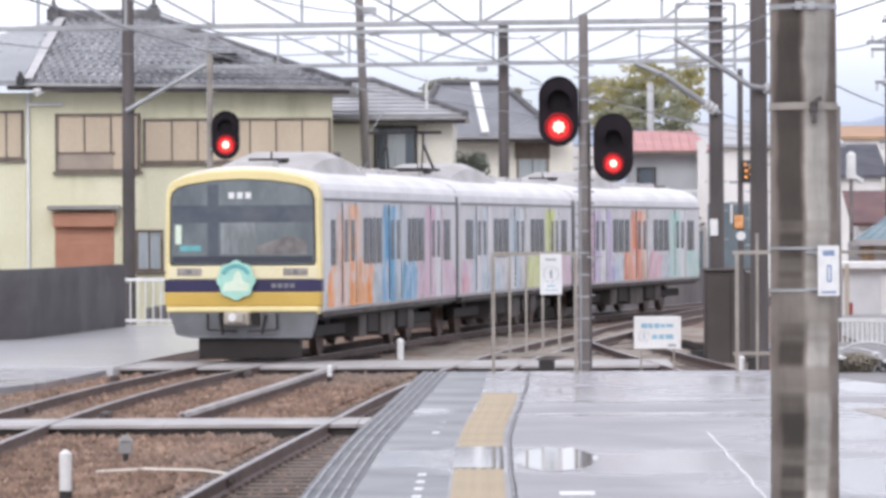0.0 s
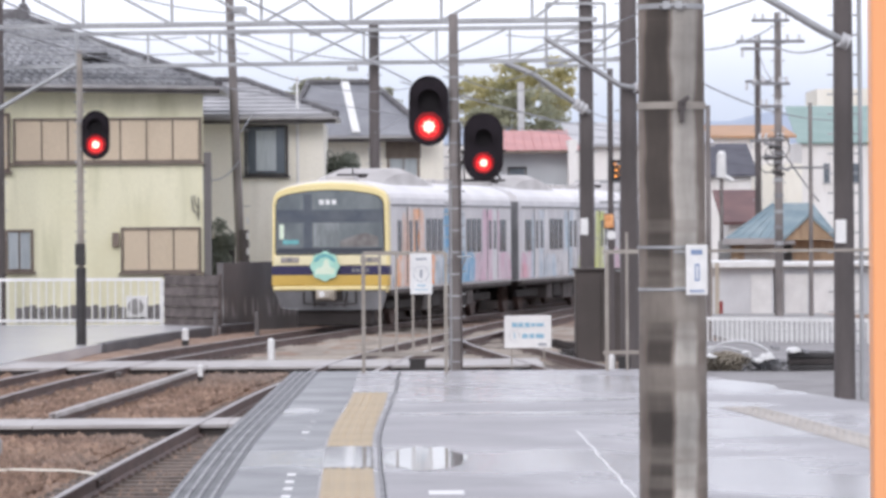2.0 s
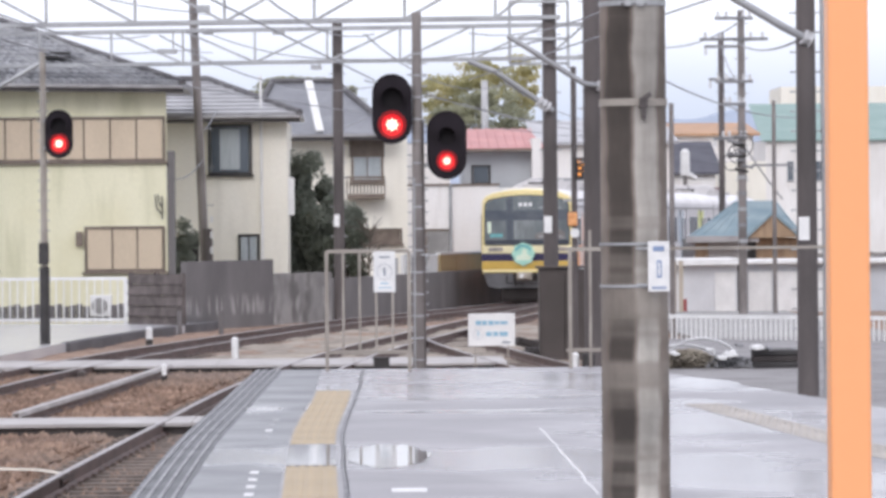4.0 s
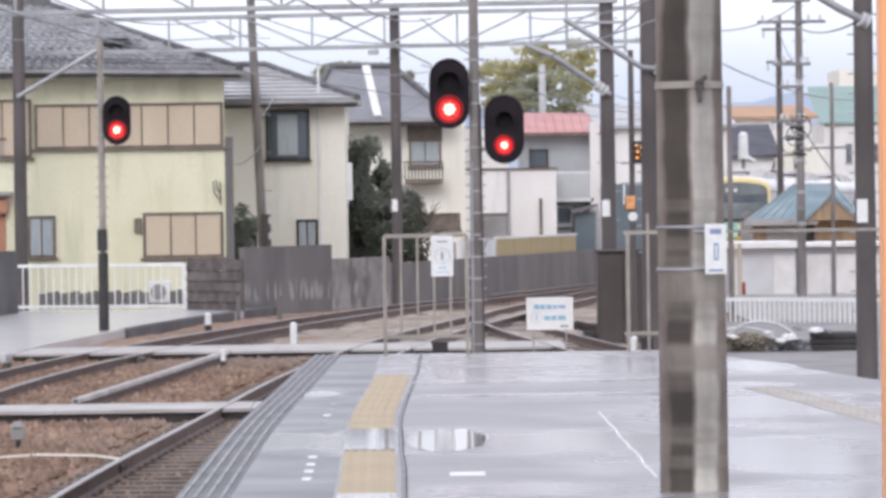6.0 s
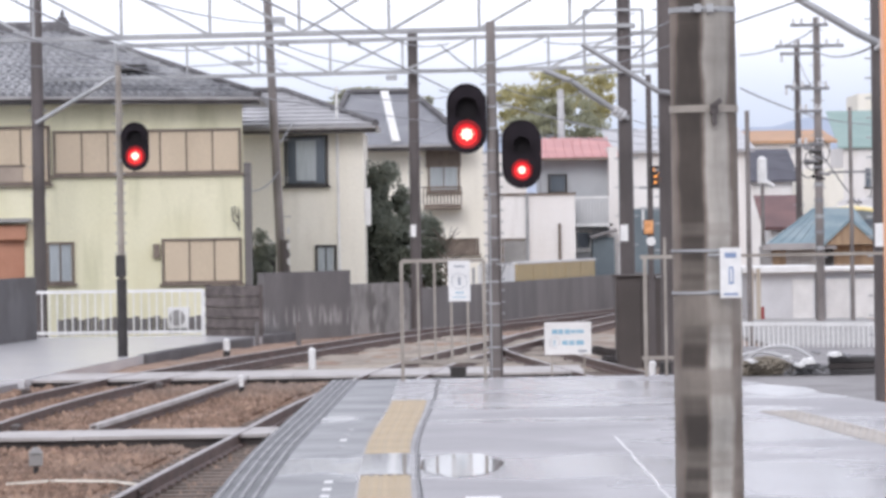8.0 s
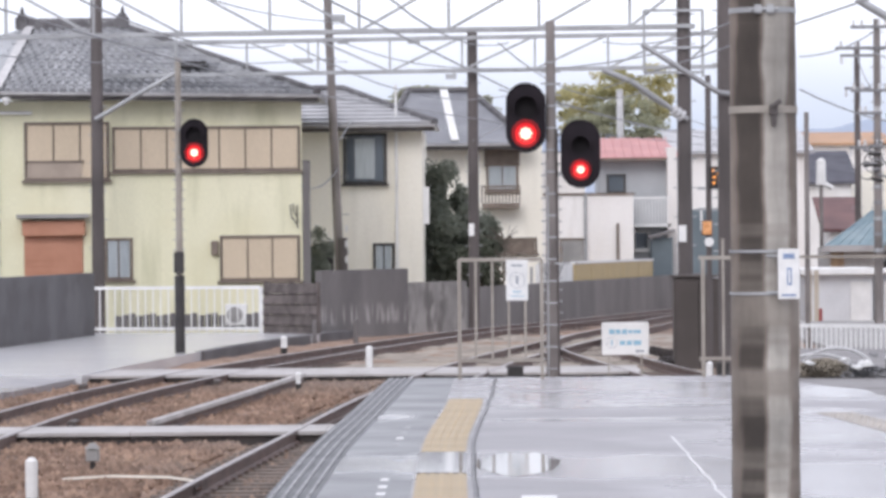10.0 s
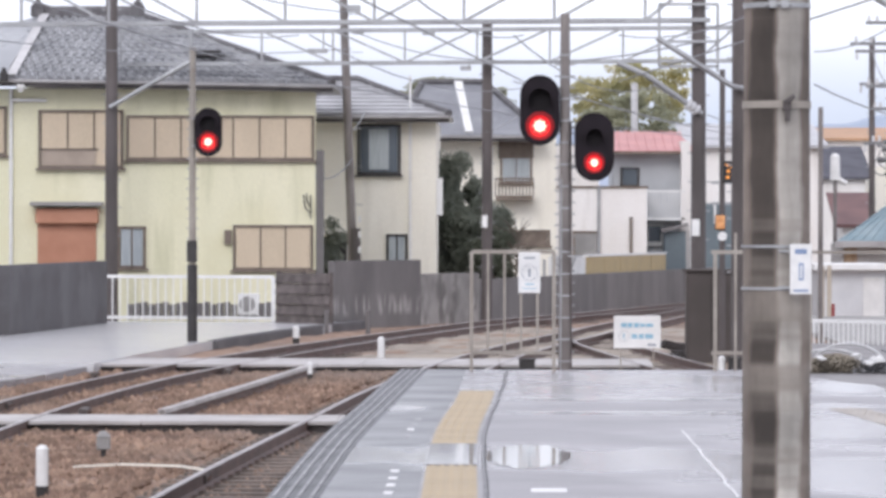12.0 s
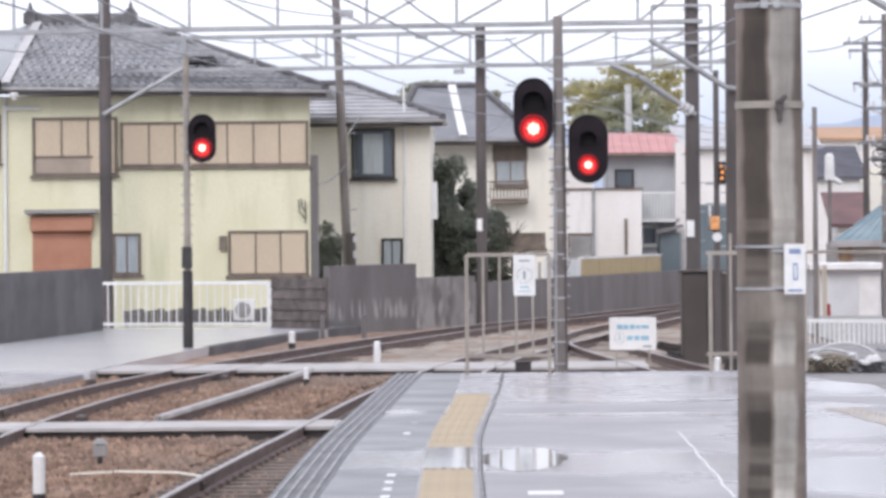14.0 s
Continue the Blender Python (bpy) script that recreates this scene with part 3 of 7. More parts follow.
def wet_platform():
    """Dark wet asphalt whose puddles are smooth and whose dry patches are rough."""
    m = material("wet_asphalt", (0.315, 0.305, 0.318), (0.235, 0.228, 0.24), 0.9, 90, 0.5, bump=0.05, stretch=(1, 1, 1))
    nt = m.node_tree
    p = nt.nodes["Principled BSDF"]
    co = nt.nodes.new("ShaderNodeTexCoord")
    mp = nt.nodes.new("ShaderNodeMapping")
    mp.inputs["Scale"].default_value = (0.40, 0.26, 1)
    mp.inputs["Location"].default_value = (0.3, 0.1, 0)
    n = nt.nodes.new("ShaderNodeTexNoise")
    n.inputs["Scale"].default_value, n.inputs["Detail"].default_value = 1.3, 3
    ramp = nt.nodes.new("ShaderNodeMapRange")
    ramp.inputs["From Min"].default_value, ramp.inputs["From Max"].default_value = 0.42, 0.60
    ramp.inputs["To Min"].default_value, ramp.inputs["To Max"].default_value = 0.46, 0.19
    nt.links.new(co.outputs["Object"], mp.inputs["Vector"])
    nt.links.new(mp.outputs["Vector"], n.inputs["Vector"])
    nt.links.new(n.outputs["Fac"], ramp.inputs["Value"])
    nt.links.new(ramp.outputs["Result"], p.inputs["Roughness"])
    p.inputs["Specular IOR Level"].default_value = 0.5
    return m


M_PLATFORM = soak(wet_platform(), 0.17)
M_COPING = material("ribbed_coping_concrete", (0.20, 0.205, 0.215), (0.135, 0.14, 0.147), 2.0, 60, 0.62, per_piece=0.12, spec=0.22)
M_EDGE = material("damp_edge_paving", (0.235, 0.24, 0.25), (0.18, 0.185, 0.195), 1.2, 60, 0.6, 0.28, spec=0.4)
soak(M_EDGE, 0.12)
M_RIB = material("pale_grip_rib", (0.31, 0.31, 0.32), (0.19, 0.19, 0.20), 6, 60, 0.5)
deck = platform()

for px, py in ((-6.83, 57.0), (-5.60, 55.2), (-2.98, 40.6), (-6.83, 69.0), (-4.75, 70.5)):
    fp = thing("fishplate", "rusty bolted fishplate on the rail joint", "fishplate", (px, py, 0))
    part("plate", Shape().box(-0.05, 0.05, -0.30, 0.30, -0.12, -0.035), M_DARK_BROWN, fp, bevel=0.01)
    for q in (-0.2, -0.07, 0.07, 0.2):
        part("bolt", Shape().tube((0.05, q, -0.08), (0.075, q, -0.08), 0.02, 0.02, 6), M_RAIL, fp)
solid("yard_surface", Shape().poly([(6.0, 15, -0.06), (3.1, 42, -0.06), (3.5, 66, -0.06), (4.4, 74, -0.06), (4.8, 88, -0.06), (30, 88, -0.06), (30, 15, -0.06),
      (6.0, 15, -0.42), (3.1, 42, -0.42), (3.5, 66, -0.42), (4.4, 74, -0.42), (4.8, 88, -0.42), (30, 88, -0.42), (30, 15, -0.42)], [(0, 1, 2, 3, 4, 5, 6)] + [(i, i + 7, (i + 1) % 7 + 7, (i + 1) % 7) for i in range(7)]),
      material("grey_yard_gravel", (0.27, 0.26, 0.26), (0.18, 0.17, 0.17), 0.8, 40, 0.6, bump=0.4), "grey gravelled yard beyond the platform", "yard", kind="structure")

# paved strip and kerb beside the main line
s = Shape()
s.poly([(-30, 70.5, 0.02), (-7.1, 71.5, 0.02), (-6.8, 77.0, 0.02), (-6.15, 85.3, 0.02), (-5.45, 93, 0.02), (-3.9, 103.0, 0.02), (-30, 105.5, 0.02),
        (-30, 70.5, -0.42), (-7.1, 71.5, -0.42), (-6.8, 77.0, -0.42), (-6.15, 85.3, -0.42), (-5.45, 93, -0.42), (-3.9, 103.0, -0.42), (-30, 105.5, -0.42)],
       [(0, 1, 2, 3, 4, 5, 6)] + [(i, i + 7, (i + 1) % 7 + 7, (i + 1) % 7) for i in range(7)])
solid("pavement", s, M_PAVE, "wet pale concrete paving beside the line", "pavement", kind="structure")
solid("kerb", Shape().sweep([(-6.12, 85.9, 0), (-5.8, 89.5, 0), (-5.3, 94, 0), (-4.5, 100, 0), (-3.75, 104, 0)], [(-0.10, -0.4), (0.12, -0.4), (0.12, 0.035), (-0.10, 0.035)]), M_WALL_DARK, "dark weathered kerb along the paving", "kerb", kind="structure", bevel=0.02)

solid("asphalt_apron", Shape().poly([(-30, 60, -0.03), (-8.6, 61, -0.03), (-7.6, 66, -0.03), (-7.2, 71.4, -0.03), (-30, 70.4, -0.03), (-30, 60, -0.42), (-8.6, 61, -0.42), (-7.6, 66, -0.42), (-7.2, 71.4, -0.42), (-30, 70.4, -0.42)],
      [(0, 1, 2, 3, 4)] + [(i, i + 5, (i + 1) % 5 + 5, (i + 1) % 5) for i in range(5)]), M_PLATFORM, "dark damp asphalt apron below the paving", "asphalt", kind="structure")


def crossing(y0, y1, x0, x1, z=-0.012):
    c = thing("board_crossing", "pale concrete board crossing over the rails", "level crossing", kind="structure")
    x = x0
    while x < x1 - 0.1:
        w = min(2.35, x1 - x)
        part("board", Shape().box(x + 0.004, x + w - 0.004, y0, y1, z - 0.05, z), M_CROSSBOARD, c, bevel=0.008)
        # black bearers put the shadow of the gap below the boards into colour
        part("bearer", Shape().box(x + 0.002, x + w - 0.002, y0 + 0.06, y1 - 0.06, -0.40, z - 0.052), M_TIMBER, c)
        x += 2.35
    return c


crossing(51.1, 52.8, -9.2, -1.4)
crossing(72.3, 75.6, -7.3, 2.4)
lr = thing("spare_rail", "pale-topped spare rail lying on the ballast", "rail")
part("rail", Shape().sweep([(-4.44, 53.4, 0.02), (-3.9, 62, 0.02), (-3.36, 71.6, 0.02)], RAIL_FOOT), M_RAIL, lr)
part("rail_head", Shape().sweep([(-4.44, 53.4, 0.022), (-3.9, 62, 0.022), (-3.36, 71.6, 0.022)], [(-0.055, -0.05), (0.055, -0.05), (0.05, 0.006), (-0.05, 0.006)]), M_CROSSBOARD, lr)


# ---- poles, signals, fences ----
def stained_pole():
    """Stained concrete pole: dark band down the left, pale middle, darker right edge."""
    m = material("stained_concrete_pole", (0.40, 0.385, 0.365), (0.30, 0.285, 0.27), 2.0, 40, 0.7, stretch=(1, 1, 0.25))
    nt = m.node_tree
    p = nt.nodes["Principled BSDF"]
    hsv = p.inputs["Base Color"].links[0].from_node
    co = nt.nodes.new("ShaderNodeTexCoord")
    sep = nt.nodes.new("ShaderNodeSeparateXYZ")
    nt.links.new(co.outputs["Object"], sep.inputs[0])
    mp = nt.nodes.new("ShaderNodeMapping")
    mp.inputs["Scale"].default_value = (2.2, 2.2, 1.3)
    nt.links.new(co.outputs["Object"], mp.inputs["Vector"])
    n = nt.nodes.new("ShaderNodeTexNoise")
    n.inputs["Scale"].default_value, n.inputs["Detail"].default_value = 2.2, 5
    nt.links.new(mp.outputs["Vector"], n.inputs["Vector"])
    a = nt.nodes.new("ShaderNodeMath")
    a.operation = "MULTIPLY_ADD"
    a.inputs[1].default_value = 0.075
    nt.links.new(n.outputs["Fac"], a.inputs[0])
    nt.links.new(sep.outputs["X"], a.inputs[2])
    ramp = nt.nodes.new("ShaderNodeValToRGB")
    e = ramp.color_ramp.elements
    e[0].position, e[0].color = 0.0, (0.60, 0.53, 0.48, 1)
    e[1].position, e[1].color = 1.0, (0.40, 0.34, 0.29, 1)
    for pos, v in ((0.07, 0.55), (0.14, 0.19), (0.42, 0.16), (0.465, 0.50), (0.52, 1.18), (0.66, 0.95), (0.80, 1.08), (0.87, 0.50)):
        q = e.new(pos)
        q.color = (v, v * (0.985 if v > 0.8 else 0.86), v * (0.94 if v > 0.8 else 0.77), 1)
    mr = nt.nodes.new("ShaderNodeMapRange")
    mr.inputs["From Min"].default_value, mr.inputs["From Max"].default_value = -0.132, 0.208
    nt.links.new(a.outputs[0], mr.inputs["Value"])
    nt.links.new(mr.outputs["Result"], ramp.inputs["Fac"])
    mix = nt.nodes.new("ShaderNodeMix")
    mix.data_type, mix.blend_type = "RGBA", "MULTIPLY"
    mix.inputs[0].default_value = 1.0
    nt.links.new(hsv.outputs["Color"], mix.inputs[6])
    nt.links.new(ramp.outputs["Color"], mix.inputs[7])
    # the stain stops and starts again down the shaft
    comb = nt.nodes.new("ShaderNodeCombineXYZ")
    nt.links.new(sep.outputs["Z"], comb.inputs[2])
    low = nt.nodes.new("ShaderNodeMapRange")
    low.inputs["From Min"].default_value, low.inputs["From Max"].default_value = 2.2, 1.1
    low.inputs["To Min"].default_value, low.inputs["To Max"].default_value = -0.12, 0.06
    nt.links.new(sep.outputs["Z"], low.inputs["Value"])
    nz = nt.nodes.new("ShaderNodeTexNoise")
    nz.inputs["Scale"].default_value, nz.inputs["Detail"].default_value = 3.4, 3
    nt.links.new(comb.outputs[0], nz.inputs["Vector"])
    az = nt.nodes.new("ShaderNodeMath")
    nt.links.new(nz.outputs["Fac"], az.inputs[0])
    nt.links.new(low.outputs["Result"], az.inputs[1])
    kz = nt.nodes.new("ShaderNodeMapRange")
    kz.inputs["From Min"].default_value, kz.inputs["From Max"].default_value, kz.inputs["To Max"].default_value = 0.52, 0.60, 0.75
    nt.links.new(az.outputs[0], kz.inputs["Value"])
    gap = nt.nodes.new("ShaderNodeMix")
    gap.data_type = "RGBA"
    gap.inputs[7].default_value = (0.60, 0.55, 0.50, 1)
    nt.links.new(kz.outputs["Result"], gap.inputs[0])
    nt.links.new(ramp.outputs["Color"], gap.inputs[6])
    nt.links.new(gap.outputs[2], mix.inputs[7])
    # run-down blotches and pale horizontal tide marks
    mp2 = nt.nodes.new("ShaderNodeMapping")
    mp2.inputs["Scale"].default_value = (1.2, 1.2, 1.9)
    nt.links.new(co.outputs["Object"], mp2.inputs["Vector"])
    n2 = nt.nodes.new("ShaderNodeTexNoise")
    n2.inputs["Scale"].default_value, n2.inputs["Detail"].default_value = 1.7, 6
    nt.links.new(mp2.outputs["Vector"], n2.inputs["Vector"])
    r2 = nt.nodes.new("ShaderNodeMapRange")
    r2.inputs["From Min"].default_value, r2.inputs["From Max"].default_value = 0.32, 0.68
    r2.inputs["To Min"].default_value, r2.inputs["To Max"].default_value = 0.66, 1.40
    nt.links.new(n2.outputs["Fac"], r2.inputs["Value"])
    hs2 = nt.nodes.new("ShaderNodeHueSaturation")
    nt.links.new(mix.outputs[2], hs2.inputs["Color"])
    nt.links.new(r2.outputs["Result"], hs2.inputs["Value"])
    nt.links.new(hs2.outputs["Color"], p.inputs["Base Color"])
    return m


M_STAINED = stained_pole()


def big_pole():
    t = thing("concrete_pole", "thick stained concrete pole standing on the platform", "pole", (1.30, 21.1, 0.92))
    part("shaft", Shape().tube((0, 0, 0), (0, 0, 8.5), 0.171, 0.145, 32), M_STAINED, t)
    for z, tag in ((1.49 + 2.230 - 2.41, 0), (2.021 - 0.92, 0)):
        part("band", Shape().tube((0, 0, z), (0, 0, z + 0.014), 0.174, 0.174, 32), M_STEEL, t)
    zc = 2.939 - 0.92
    part("clamp", Shape().tube((0, 0, zc - 0.018), (0, 0, zc + 0.018), 0.171, 0.171, 32), M_FENCE, t, "grey clamp")
    part("hook", Shape().box(0.030, 0.052, -0.205, -0.165, zc - 0.085, zc - 0.03).box(0.020, 0.060, -0.20, -0.165, zc - 0.03, zc + 0.02).bar((0.035, -0.20, zc + 0.01), (0.075, -0.21, zc + 0.04), 0.022), M_POLE, t, "dark iron hook", bevel=0.004)
    zt = 3.432 - 0.92
    part("clamp", Shape().tube((0, 0, zt - 0.014), (0, 0, zt + 0.012), 0.168, 0.168, 32).box(-0.05, -0.015, -0.19, -0.15, zt - 0.018, zt + 0.022).box(0.01, 0.045, -0.19, -0.15, zt - 0.018, zt + 0.022).tube((-0.07, -0.178, zt), (0.065, -0.178, zt), 0.007, 0.007, 8), M_STEEL, t, "galvanised clamp")
    zp = 2.125 - 0.92
    xp = 1.407 - 1.30
    pl = part("number_plate", Shape().box(xp - 0.053, xp + 0.053, -0.215, -0.205, zp - 0.124, zp + 0.124), M_WHITE, t, "white enamel plate with blue marks", bevel=0.003)
    blue = material("blue_print", (0.25, 0.33, 0.50))
    part("mark", Shape().box(xp - 0.028, xp + 0.028, -0.2175, -0.215, zp + 0.075, zp + 0.10), blue, pl)
    part("mark", Shape().prism([(xp - 0.010, zp - 0.055), (xp + 0.014, zp - 0.055), (xp + 0.014, zp + 0.03), (xp - 0.010, zp + 0.03)], -0.2175, -0.215), blue, pl)
    part("mark", Shape().prism([(xp - 0.003, zp - 0.045), (xp + 0.007, zp - 0.045), (xp + 0.007, zp + 0.02), (xp - 0.003, zp + 0.02)], -0.219, -0.2175), M_WHITE, pl)
    part("mark", Shape().box(xp - 0.035, xp + 0.035, -0.2175, -0.215, zp - 0.11, zp - 0.10), blue, pl)
    for q in (-0.09, 0.09):
        part("bracket", Shape().bar((0, -0.17, zp + q), (xp, -0.205, zp + q), 0.012), M_STEEL, t)


big_pole()


def pole(name, x, y, z0, z1, r0, r1, mat, label, rungs=(), plate_z=None, lean=(0, 0), mi_n=14):
    t = thing(name, label, "pole", (x, y, z0))
    h = z1 - z0
    grip = 0.045 if r0 < 0.11 else 0.07
    part("shaft", Shape().tube((0, 0, 0), (lean[0], lean[1], h), r0, r1, mi_n), mat, t)
    for z in rungs:
        part("step_bolt", Shape().bar((-r0 - grip, 0, z), (r0 + grip, 0, z), 0.022), M_STEEL, t)
    if plate_z:
        part("plate", Shape().box(-r0 * 0.9, r0 * 0.1, -r0 - 0.03, -r0 - 0.015, plate_z - 0.16, plate_z + 0.16), M_WHITE, t, "small white plate")
    return t


def spaced(a, b, n):
    return [a + (b - a) * i / (n - 1) for i in range(n)]


# poles of the two overhead portals, and their neighbours
pole("catenary_pole", 3.545, 81.4, 0 - 0.3, 9.0, 0.15, 0.125, M_POLE, "dark concrete catenary pole behind the switch", spaced(2.4, 8.5, 12), 2.332 + 0.3)
pole("catenary_pole", 3.727, 69.8, -0.3, 9.0, 0.155, 0.13, M_POLE, "dark concrete catenary pole beside the siding", spaced(1.9, 8.5, 16))
pole("catenary_pole", -10.449, 110, -0.3, 9.6, 0.175, 0.15, M_POLE, "dark concrete catenary pole in front of the lime house", spaced(2.4, 9.0, 10))
pole("catenary_pole", -0.691, 110.2, -0.3, 7.731, 0.145, 0.13, M_POLE, "slim dark catenary pole in front of the wall", spaced(1.6, 6.6, 14), 2.483 + 0.3)
pole("catenary_pole", 6.050, 58.2, -0.3, 7.0, 0.148, 0.125, M_POLE, "dark concrete catenary pole beyond the platform edge", spaced(0.9, 6.6, 22), 2.247 + 0.3)
part("conduit", Shape().tube((0.24, -0.05, 0), (0.22, -0.05, 6), 0.03, n=8), M_STEEL, bpy.data.objects["catenary_pole.004"])
pole("utility_pole", -4.340, 116, -0.3, 10.0, 0.13, 0.11, M_POLE_GREY, "leaning grey utility pole between the houses", spaced(2.2, 9.5, 8), None, (-0.38, 0))
pole("utility_pole", 9.975, 112, -0.4, 7.952, 0.12, 0.09, M_POLE_GREY, "grey utility pole with crossarms beside the sheds", spaced(2.0, 8.0, 14))
pole("utility_pole", 12.658, 150, -0.4, 9.048, 0.12, 0.10, M_POLE, "dark utility pole with a crossarm behind the shed", spaced(3, 8, 9))
pole("utility_pole", 10.823, 112, -0.4, 5.559, 0.06, 0.05, M_POLE_GREY, "thin grey pole beside the white shed")
pole("utility_pole", 6.508, 90, -0.4, 4.885, 0.06, 0.05, M_POLE_GREY, "thin grey pole behind the fence")


M_SIGNAL = material("matt_black_signal", (0.022, 0.017, 0.022), (0.014, 0.011, 0.014), 3, 40, 0.75, spec=0.2)


def signal(name, x, y, z, w, h, lamp_dz, post_x, label, core, size=0.27):
    """A head with a rounded black plate, two hooded lenses, the lower one lit red."""
    t = thing(name, label, "railway signal", (x, y, z))
    r = w / 2
    out = [(r * math.cos(a), -(h / 2 - r) + r * math.sin(a)) for a in [math.pi + math.pi * i / 12 for i in range(13)]]
    out += [(r * math.cos(a), (h / 2 - r) + r * math.sin(a)) for a in [math.pi * i / 12 for i in range(13)]]
    part("backing_plate", Shape().prism(out, 0.0, 0.03), M_SIGNAL, t, bevel=0.006)
    part("lamp_case", Shape().box(-r * 0.6, r * 0.6, 0.03, 0.25, -h * 0.36, h * 0.36), M_SIGNAL, t, bevel=0.02)
    lr = w * size
    for dz, lit in ((lamp_dz + h * 0.36, False), (lamp_dz, True)):
        hood = Shape()
        n = 20
        ring = [(math.cos(math.radians(-25 + 230 * i / n)), math.sin(math.radians(-25 + 230 * i / n))) for i in range(n + 1)]
        p = []
        for rad, yy in ((lr * 1.12, 0.0), (lr * 1.12, -0.20), (lr * 1.05, -0.20), (lr * 1.05, 0.0)):
            p += [(rad * a, yy, dz + rad * b) for a, b in ring]
        m = n + 1
        hood.poly(p, [(q * m + i, q * m + i + 1, (q + 1) * m + i + 1, (q + 1) * m + i) for q in range(3) for i in range(n)], True)
        part("hood", hood, M_SIGNAL, t)
        if lit:
            part("lens_rim", Shape().tube((0, -0.006, dz), (0, 0.0, dz), lr * 1.3, lr * 1.3, 28), M_RED_HALO, t, "glowing ring for the lamp's red halo")
        lens = part("lens", Shape().tube((0, -0.012, dz), (0, 0.0, dz), lr, lr, 24), M_RED_LAMP if lit else M_LENS_DARK, t, "lit red lens" if lit else "dark unlit lens")
        if lit:
            star = []
            for i in range(24):
                a = 2 * math.pi * i / 24
                q = lr * core * (1.22 if i % 3 == 0 else 0.86)
                star.append((q * math.cos(a), dz + q * math.sin(a)))
            part("bulb_glow", Shape().prism(star, -0.022, -0.012), M_RED_CORE, lens)
    part("bracket", Shape().bar((0, 0.14, -h * 0.28), (post_x, 0.14, -h * 0.28), 0.04), M_STEEL, t)
    part("bracket", Shape().bar((0, 0.14, h * 0.28), (post_x, 0.14, h * 0.28), 0.04), M_STEEL, t)
    return t


M_LENS_DARK = glass("dark_lens", (0.012, 0.010, 0.012), 0.5, 0.15)
SX = 0.712
pole("signal_post", SX, 59.15, -0.3, 5.311, 0.096, 0.063, M_POLE_GREY, "slim grey signal post with step bolts", spaced(0.9, 4.9, 26), None)
signal("railway_signal", 0.360, 59, 3.963, 0.555, 0.98, 3.743 - 3.963, SX - 0.360, "black oval railway signal glowing red, higher on its post", 0.55)
signal("railway_signal", 1.118, 59, 3.453, 0.555, 0.96, 3.232 - 3.453, SX - 1.118, "black oval railway signal glowing red, lower on its post", 0.48, 0.20)
sp = bpy.data.objects["signal_post"]
for k in range(15):
    z = 0.75 + 0.305 * k
    part("clamp_band", Shape().tube((0, 0, z), (0, 0, z + 0.028), 0.103 - 0.0052 * z, 0.103 - 0.0052 * z, 14), M_STEEL, sp)
part("conduit", Shape().tube((0.085, -0.05, 0), (0.075, -0.045, 4.1), 0.018, 0.018, 8), M_POLE, sp, "dark cable conduit")
part("conduit", Shape().tube((-0.06, -0.07, 0.2), (-0.05, -0.06, 3.3), 0.014, 0.014, 8), M_STEEL, sp)
part("foot_rest", Shape().bar((-0.20, -0.06, 2.23), (0.24, -0.06, 2.23), 0.03, 0.025).bar((-0.15, -0.06, 2.23), (-0.06, 0, 2.0), 0.018).bar((0.16, -0.06, 2.23), (0.06, 0, 2.0), 0.018), M_STEEL, sp)
LX = -6.464
pole("signal_post", LX, 85.2, -0.3, 5.944, 0.075, 0.06, M_FENCE, "slim grey signal post on the paving", spaced(1.2, 5.4, 22))
part("switch_box", Shape().box(-0.10, 0.10, -0.2, -0.06, 1.627 + 0.3, 2.058 + 0.3), M_DARK, bpy.data.objects["signal_post.001"], "black box", bevel=0.01)
part("lower_sleeve", Shape().tube((0, 0, 0), (0, 0, 1.570 + 0.3), 0.105, 0.10, 14), M_DARK, bpy.data.objects["signal_post.001"], "dark painted lower tube")
signal("railway_signal", -6.131, 84.95, 4.233, 0.56, 0.98, 4.040 - 4.233, LX - -6.131, "black oval railway signal glowing red beside the paving", 0.5)

# route lamps on a thin mast
MX = 3.734
pole("lamp_mast", MX, 76, -0.3, 5.162, 0.055, 0.05, M_POLE, "thin dark mast carrying amber lamps")
mast = bpy.data.objects["lamp_mast"]
for px, pz in ((3.865, 3.339), (3.696, 2.429)):
    k = 1.0 if pz > 3 else 0.72
    part("lamp_box", Shape().box(px - MX - 0.13 * k, px - MX + 0.13 * k, -0.10, 0.05, pz + 0.3 - 0.19 * k, pz + 0.3 + 0.19 * k), M_DARK, mast, bevel=0.02)
    for a, b in ((-0.05, 0.11), (0.04, 0.06), (-0.03, 0.0), (0.05, -0.06), (-0.04, -0.11)):
        if pz > 3:
            part("amber_lamp", Shape().tube((px - MX + a, -0.125, pz + 0.3 + b), (px - MX + a, -0.10, pz + 0.3 + b), 0.022, 0.026, 10), M_AMBER, mast, "lit amber lamp")
    if pz < 3:
        part("amber_pane", Shape().box(px - MX - 0.082, px - MX + 0.082, -0.115, -0.10, pz + 0.3 - 0.12, pz + 0.3 + 0.12), M_AMBER_DIM, mast, "dim amber lamp pane", bevel=0.01)
wz = 2.176 + 0.3
part("white_disc", Shape().tube((0, -0.10, wz), (0, -0.06, wz), 0.08, 0.085, 14), M_WHITE, mast, "round white lamp")
part("cross_frame", Shape().bar((-0.2, 0, 3.138 + 0.3), (0.35, 0, 3.138 + 0.3), 0.05).bar((-0.2, 0, 2.763 + 0.3), (0.35, 0, 2.763 + 0.3), 0.05), M_STEEL, mast)

